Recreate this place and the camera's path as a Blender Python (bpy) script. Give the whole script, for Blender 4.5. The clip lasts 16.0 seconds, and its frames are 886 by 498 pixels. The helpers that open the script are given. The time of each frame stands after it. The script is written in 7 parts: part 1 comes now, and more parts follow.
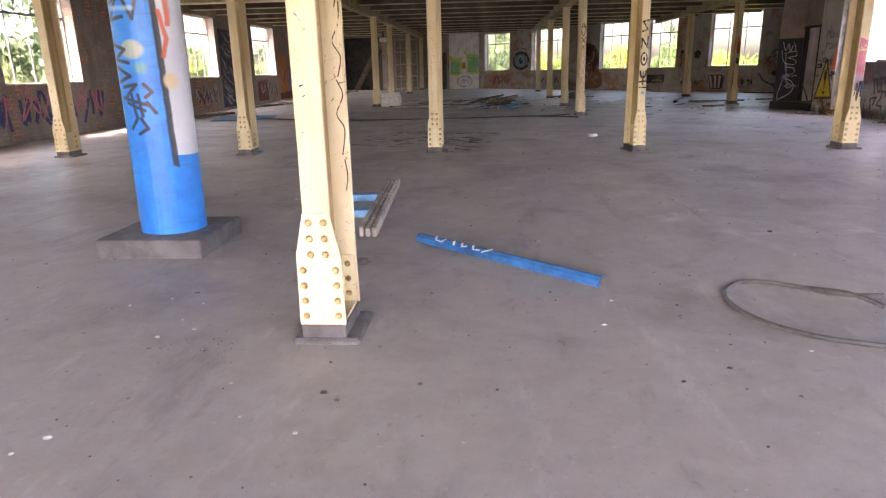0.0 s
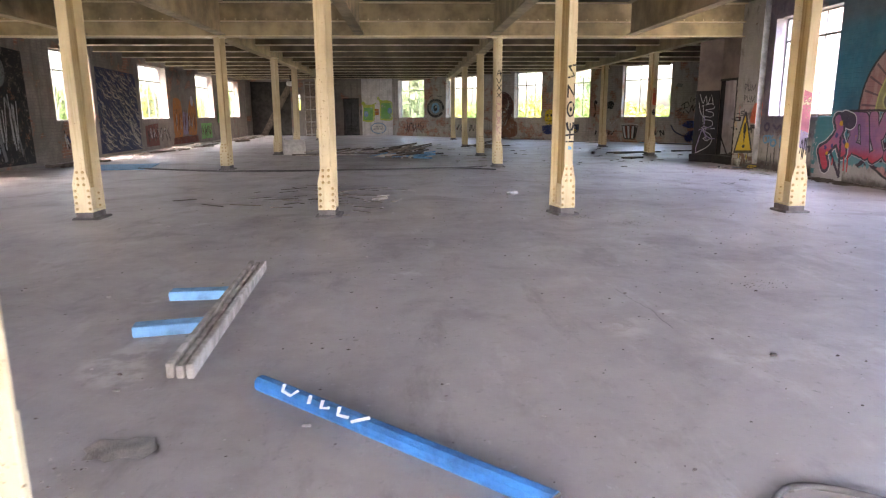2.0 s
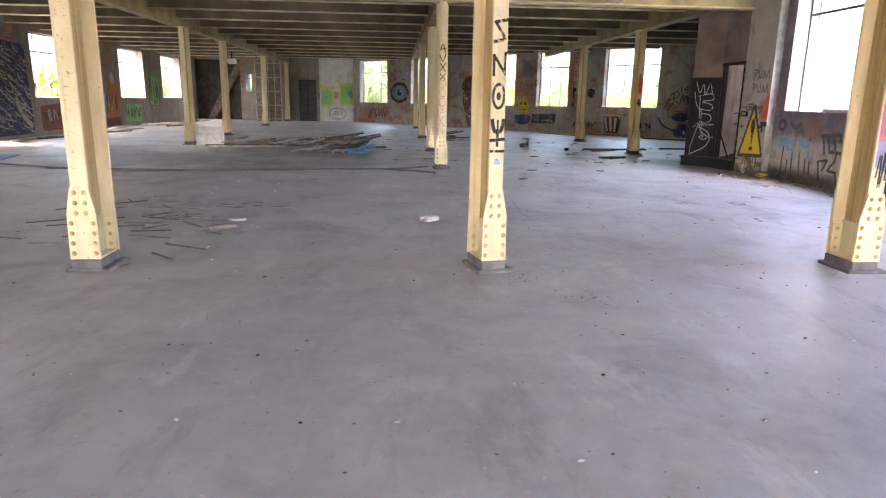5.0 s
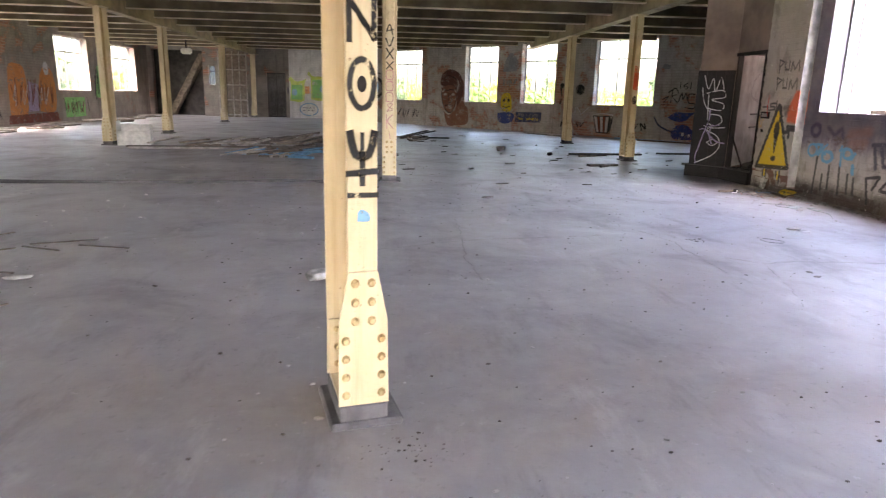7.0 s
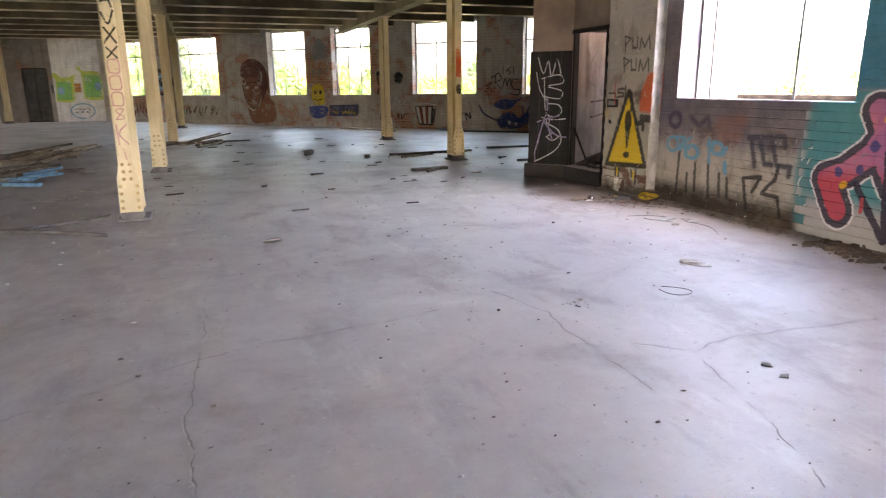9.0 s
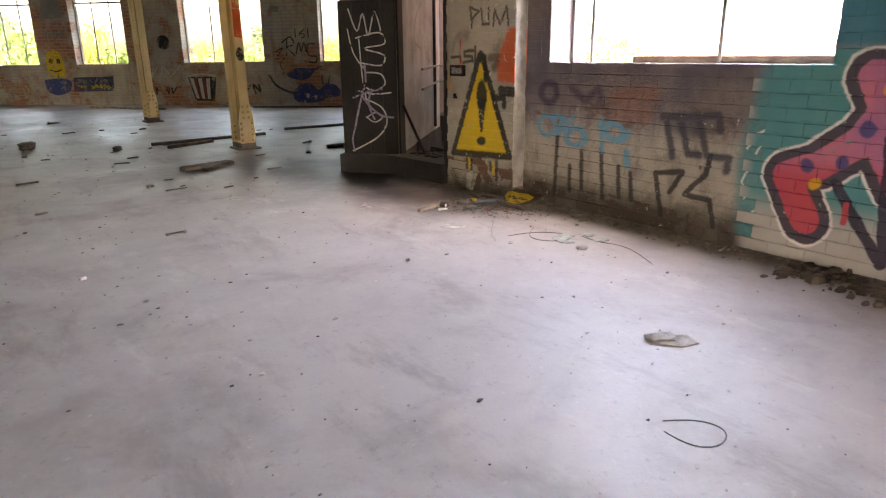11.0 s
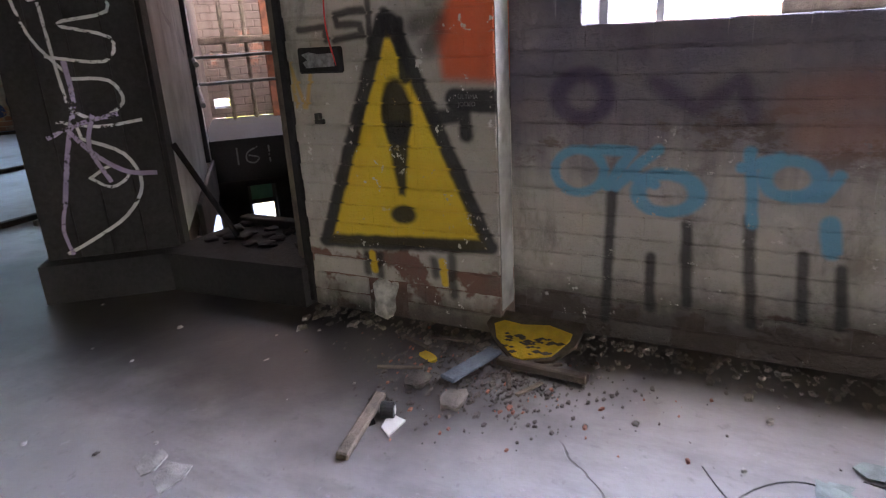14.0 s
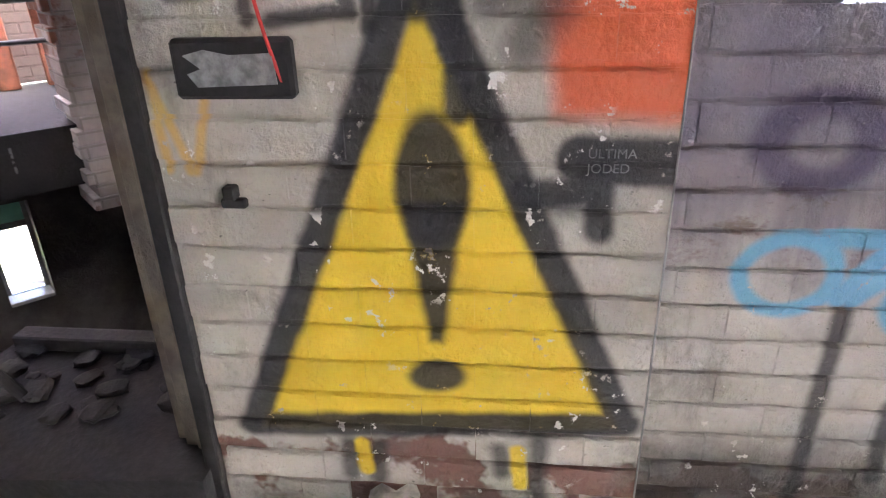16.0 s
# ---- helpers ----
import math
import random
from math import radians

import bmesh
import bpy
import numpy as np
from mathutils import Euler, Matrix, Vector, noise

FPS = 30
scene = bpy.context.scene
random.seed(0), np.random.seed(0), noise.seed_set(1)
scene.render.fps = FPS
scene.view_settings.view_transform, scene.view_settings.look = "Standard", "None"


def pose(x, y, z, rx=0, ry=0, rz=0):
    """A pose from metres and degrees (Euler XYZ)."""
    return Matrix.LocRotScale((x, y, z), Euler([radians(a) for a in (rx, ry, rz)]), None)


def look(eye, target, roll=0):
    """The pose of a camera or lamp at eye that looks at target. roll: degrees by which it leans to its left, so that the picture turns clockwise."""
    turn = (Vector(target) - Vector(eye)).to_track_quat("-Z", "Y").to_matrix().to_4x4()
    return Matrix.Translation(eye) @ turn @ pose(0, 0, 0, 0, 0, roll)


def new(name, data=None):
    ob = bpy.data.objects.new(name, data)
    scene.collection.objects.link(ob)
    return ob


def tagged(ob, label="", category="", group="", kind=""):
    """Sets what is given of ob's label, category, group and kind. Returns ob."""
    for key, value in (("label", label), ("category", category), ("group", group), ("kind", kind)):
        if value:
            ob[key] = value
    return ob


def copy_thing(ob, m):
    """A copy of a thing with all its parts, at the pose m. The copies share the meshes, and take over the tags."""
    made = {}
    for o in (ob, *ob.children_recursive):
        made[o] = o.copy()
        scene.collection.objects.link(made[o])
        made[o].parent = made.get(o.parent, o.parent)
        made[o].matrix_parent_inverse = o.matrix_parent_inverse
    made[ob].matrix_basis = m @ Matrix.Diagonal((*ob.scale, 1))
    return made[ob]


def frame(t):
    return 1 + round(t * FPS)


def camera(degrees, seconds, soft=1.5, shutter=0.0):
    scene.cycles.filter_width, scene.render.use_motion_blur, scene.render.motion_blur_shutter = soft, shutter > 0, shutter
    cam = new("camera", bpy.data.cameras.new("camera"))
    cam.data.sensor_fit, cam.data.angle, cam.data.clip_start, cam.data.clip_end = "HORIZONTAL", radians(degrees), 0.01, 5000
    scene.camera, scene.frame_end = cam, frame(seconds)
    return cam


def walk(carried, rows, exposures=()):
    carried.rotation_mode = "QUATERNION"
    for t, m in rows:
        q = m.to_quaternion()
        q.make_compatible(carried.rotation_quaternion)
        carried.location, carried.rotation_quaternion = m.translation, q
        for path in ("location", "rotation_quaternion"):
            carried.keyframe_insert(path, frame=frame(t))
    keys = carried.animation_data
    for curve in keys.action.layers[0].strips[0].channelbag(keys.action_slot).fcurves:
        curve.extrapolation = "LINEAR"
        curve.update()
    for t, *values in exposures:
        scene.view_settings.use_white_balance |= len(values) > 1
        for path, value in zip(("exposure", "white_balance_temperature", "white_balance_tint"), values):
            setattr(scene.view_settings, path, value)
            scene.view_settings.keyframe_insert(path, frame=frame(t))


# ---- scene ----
# The plan below is drawn in survey units of 0.86 m; U turns them into metres.
U = 0.86
cam = camera(68.9, 16.0, soft=1.15, shutter=0.2)
PATH = [
    (0, (0.26, -0.2, 1.431), (0.11, 1.72, 0.891), -1.3),
    (0.5, (0.217, 0.212, 1.51), (0.167, 2.154, 1.033), -0.1),
    (1, (0.288, 0.718, 1.519), (0.304, 2.673, 1.097), -1.0),
    (1.5, (0.343, 1.231, 1.478), (0.402, 3.188, 1.067), -0.9),
    (2, (0.47, 1.816, 1.455), (0.57, 3.771, 1.043), -0.3),
    (2.5, (0.625, 2.445, 1.46), (0.827, 4.391, 1.044), 0.2),
    (3, (0.793, 3.081, 1.443), (1.088, 5.014, 1.022), -0.1),
    (3.5, (1.047, 3.663, 1.468), (1.349, 5.594, 1.041), -0.2),
    (4, (1.283, 4.272, 1.45), (1.564, 6.204, 1.017), 0.2),
    (4.5, (1.619, 4.888, 1.458), (1.812, 6.829, 1.017), 0.6),
    (4.7, (1.728, 5.148, 1.47), (1.893, 7.091, 1.023), 0.7),
    (6.8, (2.762, 8.02, 1.482), (2.884, 9.961, 1.016), 1.3),
    (7, (2.842, 8.281, 1.465), (3.016, 10.219, 1.001), 1.4),
    (7.5, (3.071, 8.953, 1.473), (3.382, 10.873, 1.009), 0.7),
    (8, (3.317, 9.643, 1.528), (3.705, 11.547, 1.052), -0.4),
    (8.5, (3.515, 10.352, 1.514), (4.049, 12.218, 1.032), -0.3),
    (9, (3.78, 11.025, 1.532), (4.439, 12.848, 1.04), -0.5),
    (9.5, (4.003, 11.704, 1.54), (4.861, 13.438, 1.035), -0.6),
    (10, (4.233, 12.367, 1.492), (5.225, 14.02, 0.96), -0.3),
    (10.2, (4.338, 12.634, 1.494), (5.393, 14.238, 0.936), 0.2),
    (12.3, (5.798, 15.268, 1.278), (7.107, 16.663, 0.696), -2.8),
    (12.5, (5.896, 15.522, 1.258), (7.267, 16.856, 0.675), -2.4),
    (13, (6.191, 16.147, 1.268), (7.695, 17.324, 0.672), -2.5),
    (13.5, (6.547, 16.731, 1.333), (8.143, 17.764, 0.712), -2.7),
    (14, (6.889, 17.304, 1.351), (8.561, 18.199, 0.714), -3.3),
    (14.5, (7.31, 17.758, 1.395), (9.044, 18.489, 0.717), -3.2),
    (15, (7.671, 18.157, 1.382), (9.457, 18.731, 0.689), -3.4),
    (15.5, (8.008, 18.45, 1.384), (9.816, 18.895, 0.653), -4.3),
    (16, (8.151, 18.676, 1.451), (9.956, 18.892, 0.617), -1.6),
]
walk(cam, [(t, look(Vector(eye) * U, Vector(target) * U, roll)) for t, eye, target, roll in PATH],
     exposures=[(0.0, 5.95, 7250, 28), (1.0, 6.1, 7250, 28), (1.5, 6.5, 7150, 27), (2.0, 6.5, 7000, 25), (3.0, 6.56, 6950, 24), (4.5, 6.85, 6850, 22), (8.0, 6.83, 7250, 22), (9.5, 6.88, 8000, 21), (10.2, 6.8, 8400, 21), (12.3, 6.25, 9200, 20), (13.5, 6.0, 7700, 18), (14.0, 6.2, 6600, 18), (14.5, 6.75, 6000, 19), (15.5, 7.6, 6250, 20), (16.0, 7.95, 6300, 20)])

# ---- world and sun: bright overcast day ----
world = bpy.data.worlds.new("overcast_sky")
scene.world = world
world.use_nodes = True
wn = world.node_tree
sky = wn.nodes.new("ShaderNodeTexSky")
sky.sky_type = "NISHITA"
sky.sun_disc = False
sky.sun_elevation, sky.sun_rotation = radians(62), radians(215)
sky.air_density, sky.dust_density, sky.ozone_density = 1.0, 6.0, 1.0
wn.nodes["Background"].inputs["Strength"].default_value = 0.15
wn.links.new(sky.outputs["Color"], wn.nodes["Background"].inputs["Color"])
sun = new("sun", bpy.data.lights.new("sun", "SUN"))
sun.data.energy, sun.data.angle, sun.data.color = 0.5, radians(30), (1.0, 0.96, 0.9)
sun.matrix_basis = look((-8.6, -12.3, 28), (0, 0, 0))


# ---- material tools ----
class Nodes:
    """Short hand for building one node tree."""

    def __init__(self, name):
        self.mat = bpy.data.materials.new(name)
        self.mat.use_nodes = True
        self.nt = self.mat.node_tree
        self.bsdf = self.nt.nodes["Principled BSDF"]
        self.out = self.nt.nodes["Material Output"]

    def node(self, kind, **props):
        n = self.nt.nodes.new("ShaderNode" + kind)
        for k, v in props.items():
            setattr(n, k, v)
        return n

    def put(self, socket, v):
        if isinstance(v, bpy.types.NodeSocket):
            self.nt.links.new(v, socket)
        elif isinstance(v, (tuple, list)) and len(v) == 3 and len(socket.default_value) == 4:
            socket.default_value = (*v, 1)
        else:
            socket.default_value = v

    def math(self, op, a, b=0.0, c=0.0, clamp=False):
        n = self.node("Math", operation=op, use_clamp=clamp)
        for i, v in enumerate((a, b, c)):
            self.put(n.inputs[i], v)
        return n.outputs[0]

    def vec(self, op, a, b=(0, 0, 0), scale=None):
        n = self.node("VectorMath", operation=op)
        self.put(n.inputs[0], a)
        self.put(n.inputs[1], b)
        if scale is not None:
            self.put(n.inputs["Scale"], scale)
        return n.outputs["Value"] if op in ("LENGTH", "DOT_PRODUCT", "DISTANCE") else n.outputs[0]

    def place(self):
        """The place in plan units."""
        return self.vec("SCALE", self.node("NewGeometry").outputs["Position"], scale=1 / U)

    def obj(self):
        return self.node("TexCoord").outputs["Object"]

    def chance(self):
        return self.node("ObjectInfo").outputs["Random"]

    def noise(self, v, scale, detail=4, rough=0.6, warp=0.0):
        n = self.node("TexNoise")
        self.put(n.inputs["Vector"], v)
        for k, x in (("Scale", scale), ("Detail", detail), ("Roughness", rough), ("Distortion", warp)):
            n.inputs[k].default_value = x
        return n.outputs["Fac"]

    def step(self, v, lo, hi, a=0.0, b=1.0):
        n = self.node("MapRange", interpolation_type="SMOOTHSTEP")
        for i, x in enumerate((v, lo, hi, a, b)):
            self.put(n.inputs[i], x)
        return n.outputs[0]

    def mix(self, fac, a, b, blend="MIX"):
        n = self.node("Mix", data_type="RGBA", blend_type=blend)
        self.put(n.inputs[0], fac)
        self.put(n.inputs[6], a)
        self.put(n.inputs[7], b)
        return n.outputs[2]

    def stretch(self, v, sx, sy, sz):
        return self.vec("MULTIPLY", v, (sx, sy, sz))

    def done(self, color, rough=0.8, bump=None, depth=0.01, metal=0.0, spec=None):
        self.put(self.bsdf.inputs["Base Color"], color)
        self.put(self.bsdf.inputs["Roughness"], rough)
        self.put(self.bsdf.inputs["Metallic"], metal)
        if spec is not None:
            self.put(self.bsdf.inputs["Specular IOR Level"], spec)
        if bump is not None:
            b = self.node("Bump")
            b.inputs["Strength"].default_value = 1.0
            b.inputs["Distance"].default_value = depth
            self.put(b.inputs["Height"], bump)
            self.put(self.bsdf.inputs["Normal"], b.outputs[0])
        return self.mat


def plain(name, color, rough=0.7, vary=0.25, scale=6.0, metal=0.0, grain=0.004):
    """A worn plain surface: colour varied at two scales, with fine relief."""
    n = Nodes(name)
    p = n.obj()
    big, small = n.noise(p, scale, 3), n.noise(p, scale * 9, 5, 0.7)
    dark = tuple(c * (1 - vary) for c in color)
    light = tuple(min(1, c * (1 + vary * 0.6)) for c in color)
    c = n.mix(n.step(big, 0.3, 0.7), dark, light)
    c = n.mix(n.step(small, 0.55, 0.8, 0, vary), c, tuple(v * 0.45 for v in color))
    return n.done(c, n.step(small, 0.2, 0.8, rough - 0.08, min(1, rough + 0.12)), small, grain, metal)


def cream_steel():
    """Old cream oil paint over steel, with rust at flaws and run-down dirt."""
    n = Nodes("cream_painted_steel")
    p = n.place()
    big = n.noise(n.stretch(p, 1.2, 1.2, 0.5), 1.6, 4)
    streak = n.noise(n.stretch(p, 14, 14, 0.8), 1.0, 4, 0.65)
    fine = n.noise(p, 28, 5, 0.7)
    c = n.mix(n.step(big, 0.3, 0.7), (0.50, 0.40, 0.235), (0.66, 0.56, 0.37))
    c = n.mix(n.step(streak, 0.5, 0.78, 0, 0.6), c, (0.36, 0.255, 0.12))
    c = n.mix(n.step(n.math("ADD", fine, n.math("MULTIPLY", big, 0.35)), 0.80, 0.92), c, (0.16, 0.075, 0.03))
    return n.done(c, n.step(fine, 0.3, 0.8, 0.42, 0.75), fine, 0.003)


def ochre_steel():
    """The same paint in the channel of a column, stained ochre and freckled with rust."""
    n = Nodes("rust_stained_cream_paint")
    p = n.place()
    streak, fine = n.noise(n.stretch(p, 16, 16, 0.6), 1.0, 4, 0.65), n.noise(p, 34, 4, 0.6)
    c = n.mix(n.step(streak, 0.3, 0.7), (0.30, 0.195, 0.075), (0.50, 0.375, 0.19))
    c = n.mix(n.step(n.noise(p, 70, 2), 0.66, 0.72), c, (0.11, 0.045, 0.018))
    c = n.mix(n.step(fine, 0.60, 0.72, 0, 0.8), c, (0.20, 0.095, 0.03))
    return n.done(c, 0.7, fine, 0.004)


class Flat(Nodes):
    """Distances in the plane of the floor."""

    def flat_line(self, pts):
        d = None
        for a, b in zip(pts, pts[1:]):
            a, b = Vector((*a, 0)), Vector((*b, 0))
            v = b - a
            pa = self.vec("SUBTRACT", self.p, tuple(a))
            h = self.math("MULTIPLY", self.vec("DOT_PRODUCT", pa, tuple(v / v.length_squared)), 1.0, clamp=True)
            e = self.vec("LENGTH", self.vec("SUBTRACT", pa, self.vec("SCALE", tuple(v), scale=h)))
            d = e if d is None else self.math("MINIMUM", d, e)
        return d


CRACKS = [[(6.14, 14.08), (6.36, 13.82), (6.25, 13.5), (6.2, 13.3), (6.15, 13.1), (5.9, 12.6)], [(6.36, 13.82), (6.74, 13.95), (7.9, 13.85)], [(3.63, 13.3), (3.57, 14.1), (3.66, 15.2), (3.69, 16.6)],
          [(2.6, 14.3), (3.86, 14.87), (5.2, 15.07)], [(5.74, 15.3), (5.9, 14.75), (5.83, 14.43), (5.81, 13.51)], [(0.56, 3.7), (0.64, 3.25), (0.63, 2.6)], [(2.15, 7.1), (2.27, 6.24), (2.26, 5.8)], [(8.85, 18.01), (8.54, 17.71), (8.33, 17.48), (8.23, 17.34)]]


def floor_concrete():
    """Dusty power-floated concrete: mottling, pale scuffs, dark stains, hair cracks."""
    n = Flat("dusty_concrete")
    p = n.place()
    huge, big = n.noise(p, 0.22, 4, 0.55), n.noise(p, 0.9, 5, 0.6, 0.6)
    mid, fine = n.noise(p, 5, 5, 0.65), n.noise(p, 46, 4, 0.7)
    c = n.mix(n.step(huge, 0.3, 0.7), (0.235, 0.213, 0.205), (0.325, 0.297, 0.285))
    c = n.mix(n.step(big, 0.50, 0.72, 0, 0.75), c, (0.185, 0.166, 0.16))
    c = n.mix(n.step(big, 0.42, 0.22, 0, 0.5), c, (0.40, 0.375, 0.36))
    c = n.mix(n.step(mid, 0.35, 0.7, 0, 0.35), c, (0.36, 0.335, 0.32))
    c = n.mix(n.step(fine, 0.62, 0.74, 0, 0.4), c, (0.13, 0.115, 0.105))
    # trodden smears and blotches
    smear = n.noise(n.stretch(n.vec("ADD", p, n.vec("SCALE", n.node("TexNoise").outputs["Color"], scale=0.3)), 1.6, 0.5, 1), 1.3, 6, 0.72)
    c = n.mix(n.step(smear, 0.54, 0.70, 0, 0.55), c, (0.155, 0.138, 0.132))
    c = n.mix(n.step(smear, 0.44, 0.30, 0, 0.45), c, (0.42, 0.395, 0.38))
    blot = n.noise(p, 14, 4, 0.75)
    c = n.mix(n.step(blot, 0.58, 0.70, 0, 0.45), c, (0.15, 0.133, 0.125))
    c = n.mix(n.step(blot, 0.38, 0.30, 0, 0.35), c, (0.45, 0.425, 0.41))
    # scrubbed pale patches
    c = n.mix(n.math("MULTIPLY", n.step(n.noise(p, 0.55, 3, 0.5, 1.2), 0.64, 0.72), n.step(mid, 0.4, 0.6, 0, 0.6)), c, (0.46, 0.44, 0.42))
    # cracks
    wob = n.node("TexNoise")
    n.put(wob.inputs["Vector"], p)
    wob.inputs["Scale"].default_value, wob.inputs["Detail"].default_value = 3.5, 7
    n.p = n.stretch(n.vec("ADD", p, n.vec("SCALE", n.vec("SUBTRACT", wob.outputs["Color"], (0.5, 0.5, 0.5)), scale=0.16)), 1, 1, 0)
    d = None
    for pts in CRACKS:
        e = n.flat_line(pts)
        d = e if d is None else n.math("MINIMUM", d, e)
    crack = n.math("MULTIPLY", n.step(d, 0.0065, 0.002), n.step(n.noise(p, 2.3, 3), 0.42, 0.52))
    c = n.mix(n.math("MULTIPLY", n.step(d, 0.05, 0.0, 0, 0.3), n.step(big, 0.4, 0.6)), c, (0.17, 0.15, 0.14))
    c = n.mix(n.math("MULTIPLY", crack, 0.6), c, (0.085, 0.072, 0.065))
    # speckle of grit
    dot = n.node("TexVoronoi")
    n.put(dot.inputs["Vector"], p)
    dot.inputs["Scale"].default_value = 9.0
    c = n.mix(n.math("MULTIPLY", n.step(dot.outputs["Distance"], 0.06, 0.03, 0, 0.6), n.step(big, 0.5, 0.6)), c, (0.10, 0.09, 0.085))
    # nearly black by the doorway, darker along the foot of the wall
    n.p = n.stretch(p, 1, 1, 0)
    door_dist = n.math("ADD", n.flat_line([(9.0, 21.3), (9.25, 19.8), (9.35, 18.7)]), n.math("MULTIPLY", n.noise(p, 1.7, 4), -0.9))
    c = n.mix(n.step(door_dist, 0.95, 0.05, 0, 0.95), c, (0.034, 0.029, 0.027))
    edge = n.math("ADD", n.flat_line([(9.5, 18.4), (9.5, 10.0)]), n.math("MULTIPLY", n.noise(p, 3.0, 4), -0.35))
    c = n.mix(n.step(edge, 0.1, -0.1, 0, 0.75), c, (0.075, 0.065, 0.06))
    h = n.math("ADD", n.math("MULTIPLY", mid, 0.6), n.math("SUBTRACT", n.math("MULTIPLY", fine, 0.25), n.math("MULTIPLY", crack, 0.8)))
    return n.done(c, n.step(big, 0.3, 0.7, 0.44, 0.62), h, 0.004, spec=0.5)


def plaster_wall(name, pale, dirt, brick_amount, flip):
    """Old limewash and render over brick, gone in patches; damp and soot."""
    n = Nodes(name)
    p = n.place()
    # run along the wall: x and y folded into one axis
    along = n.vec("DOT_PRODUCT", p, flip)
    sep = n.node("SeparateXYZ")
    n.put(sep.inputs[0], p)
    uv = n.node("CombineXYZ")
    n.put(uv.inputs[0], along)
    n.put(uv.inputs[1], sep.outputs[2])
    br = n.node("TexBrick")
    n.put(br.inputs["Vector"], uv.outputs[0])
    br.inputs["Scale"].default_value = 1.0
    br.inputs["Brick Width"].default_value, br.inputs["Row Height"].default_value = 0.26, 0.0965
    br.inputs["Mortar Size"].default_value, br.inputs["Mortar Smooth"].default_value = 0.009, 0.3
    n.put(br.inputs["Color1"], (0.23, 0.105, 0.07))
    n.put(br.inputs["Color2"], (0.33, 0.17, 0.12))
    n.put(br.inputs["Mortar"], (0.30, 0.27, 0.24))
    big, mid = n.noise(p, 0.55, 5, 0.62, 0.8), n.noise(p, 2.6, 5, 0.65)
    fine = n.noise(p, 22, 5, 0.7)
    run = n.noise(n.stretch(p, 5, 5, 0.35), 1.0, 4)
    wash = n.mix(n.step(mid, 0.3, 0.7), pale, tuple(v * 0.72 for v in pale))
    wash = n.mix(n.step(big, 0.45, 0.72, 0, 0.8), wash, dirt)
    wash = n.mix(n.step(run, 0.5, 0.75, 0, 0.5), wash, tuple(v * 0.5 for v in dirt))
    wash = n.mix(n.math("MULTIPLY", br.outputs["Fac"], 0.45), wash, tuple(v * 0.45 for v in pale))
    gone = n.step(n.math("ADD", n.math("MULTIPLY", big, 0.7), n.math("MULTIPLY", mid, 0.45)), 0.66 - brick_amount, 0.72 - brick_amount)
    c = n.mix(gone, wash, br.outputs["Color"])
    c = n.mix(n.step(fine, 0.6, 0.8, 0, 0.4), c, (0.09, 0.075, 0.065))
    h = n.math("ADD", n.math("MULTIPLY", br.outputs["Fac"], -0.6), n.math("ADD", n.math("MULTIPLY", fine, 0.35), n.math("MULTIPLY", gone, -0.6)))
    return n.done(c, 0.88, h, 0.012)


CREAM, OCHRE = cream_steel(), ochre_steel()
FLOOR = floor_concrete()
FU = (0.683, -0.7304, 0.0)
FAR = plaster_wall("limewashed_brick", (0.40, 0.37, 0.335), (0.17, 0.14, 0.12), 0.085, FU)
LEFT = plaster_wall("dark_limewashed_brick", (0.27, 0.24, 0.215), (0.11, 0.09, 0.078), 0.03, (0.0, 1.0, 0.0))
WHITE = plaster_wall("white_limewash", (0.72, 0.70, 0.69), (0.47, 0.45, 0.44), -0.2, (1.0, 0.0, 0.0))
SLAB = plain("dark_concrete_slab", (0.075, 0.064, 0.052), 0.9, 0.35, 0.8)
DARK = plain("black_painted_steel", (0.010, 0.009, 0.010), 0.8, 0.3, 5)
NEAR_BLACK = plain("near_black_concrete", (0.05, 0.045, 0.042), 0.92, 0.45, 4, grain=0.012)
STEEL = plain("grey_steel", (0.16, 0.165, 0.17), 0.5, 0.3, 5, 0.4)
STONE = plain("pale_sill_stone", (0.45, 0.42, 0.39), 0.85, 0.25, 5)
CONC = plain("rough_concrete", (0.22, 0.20, 0.185), 0.9, 0.3, 3, grain=0.01)
FOOT = plain("dark_cement_footing", (0.115, 0.105, 0.105), 0.88, 0.3, 7, grain=0.01)
BROWN = plain("stained_brown_render", (0.19, 0.145, 0.12), 0.85, 0.3, 2)


def glass():
    n = Nodes("view_dimming_glass")
    n.put(n.bsdf.inputs["Transmission Weight"], 1.0)
    n.put(n.bsdf.inputs["IOR"], 1.05)
    # even dark tint, added to hold back the brightness of the view outside
    return n.done((0.28, 0.295, 0.27), 0.02)


GLASS = glass()



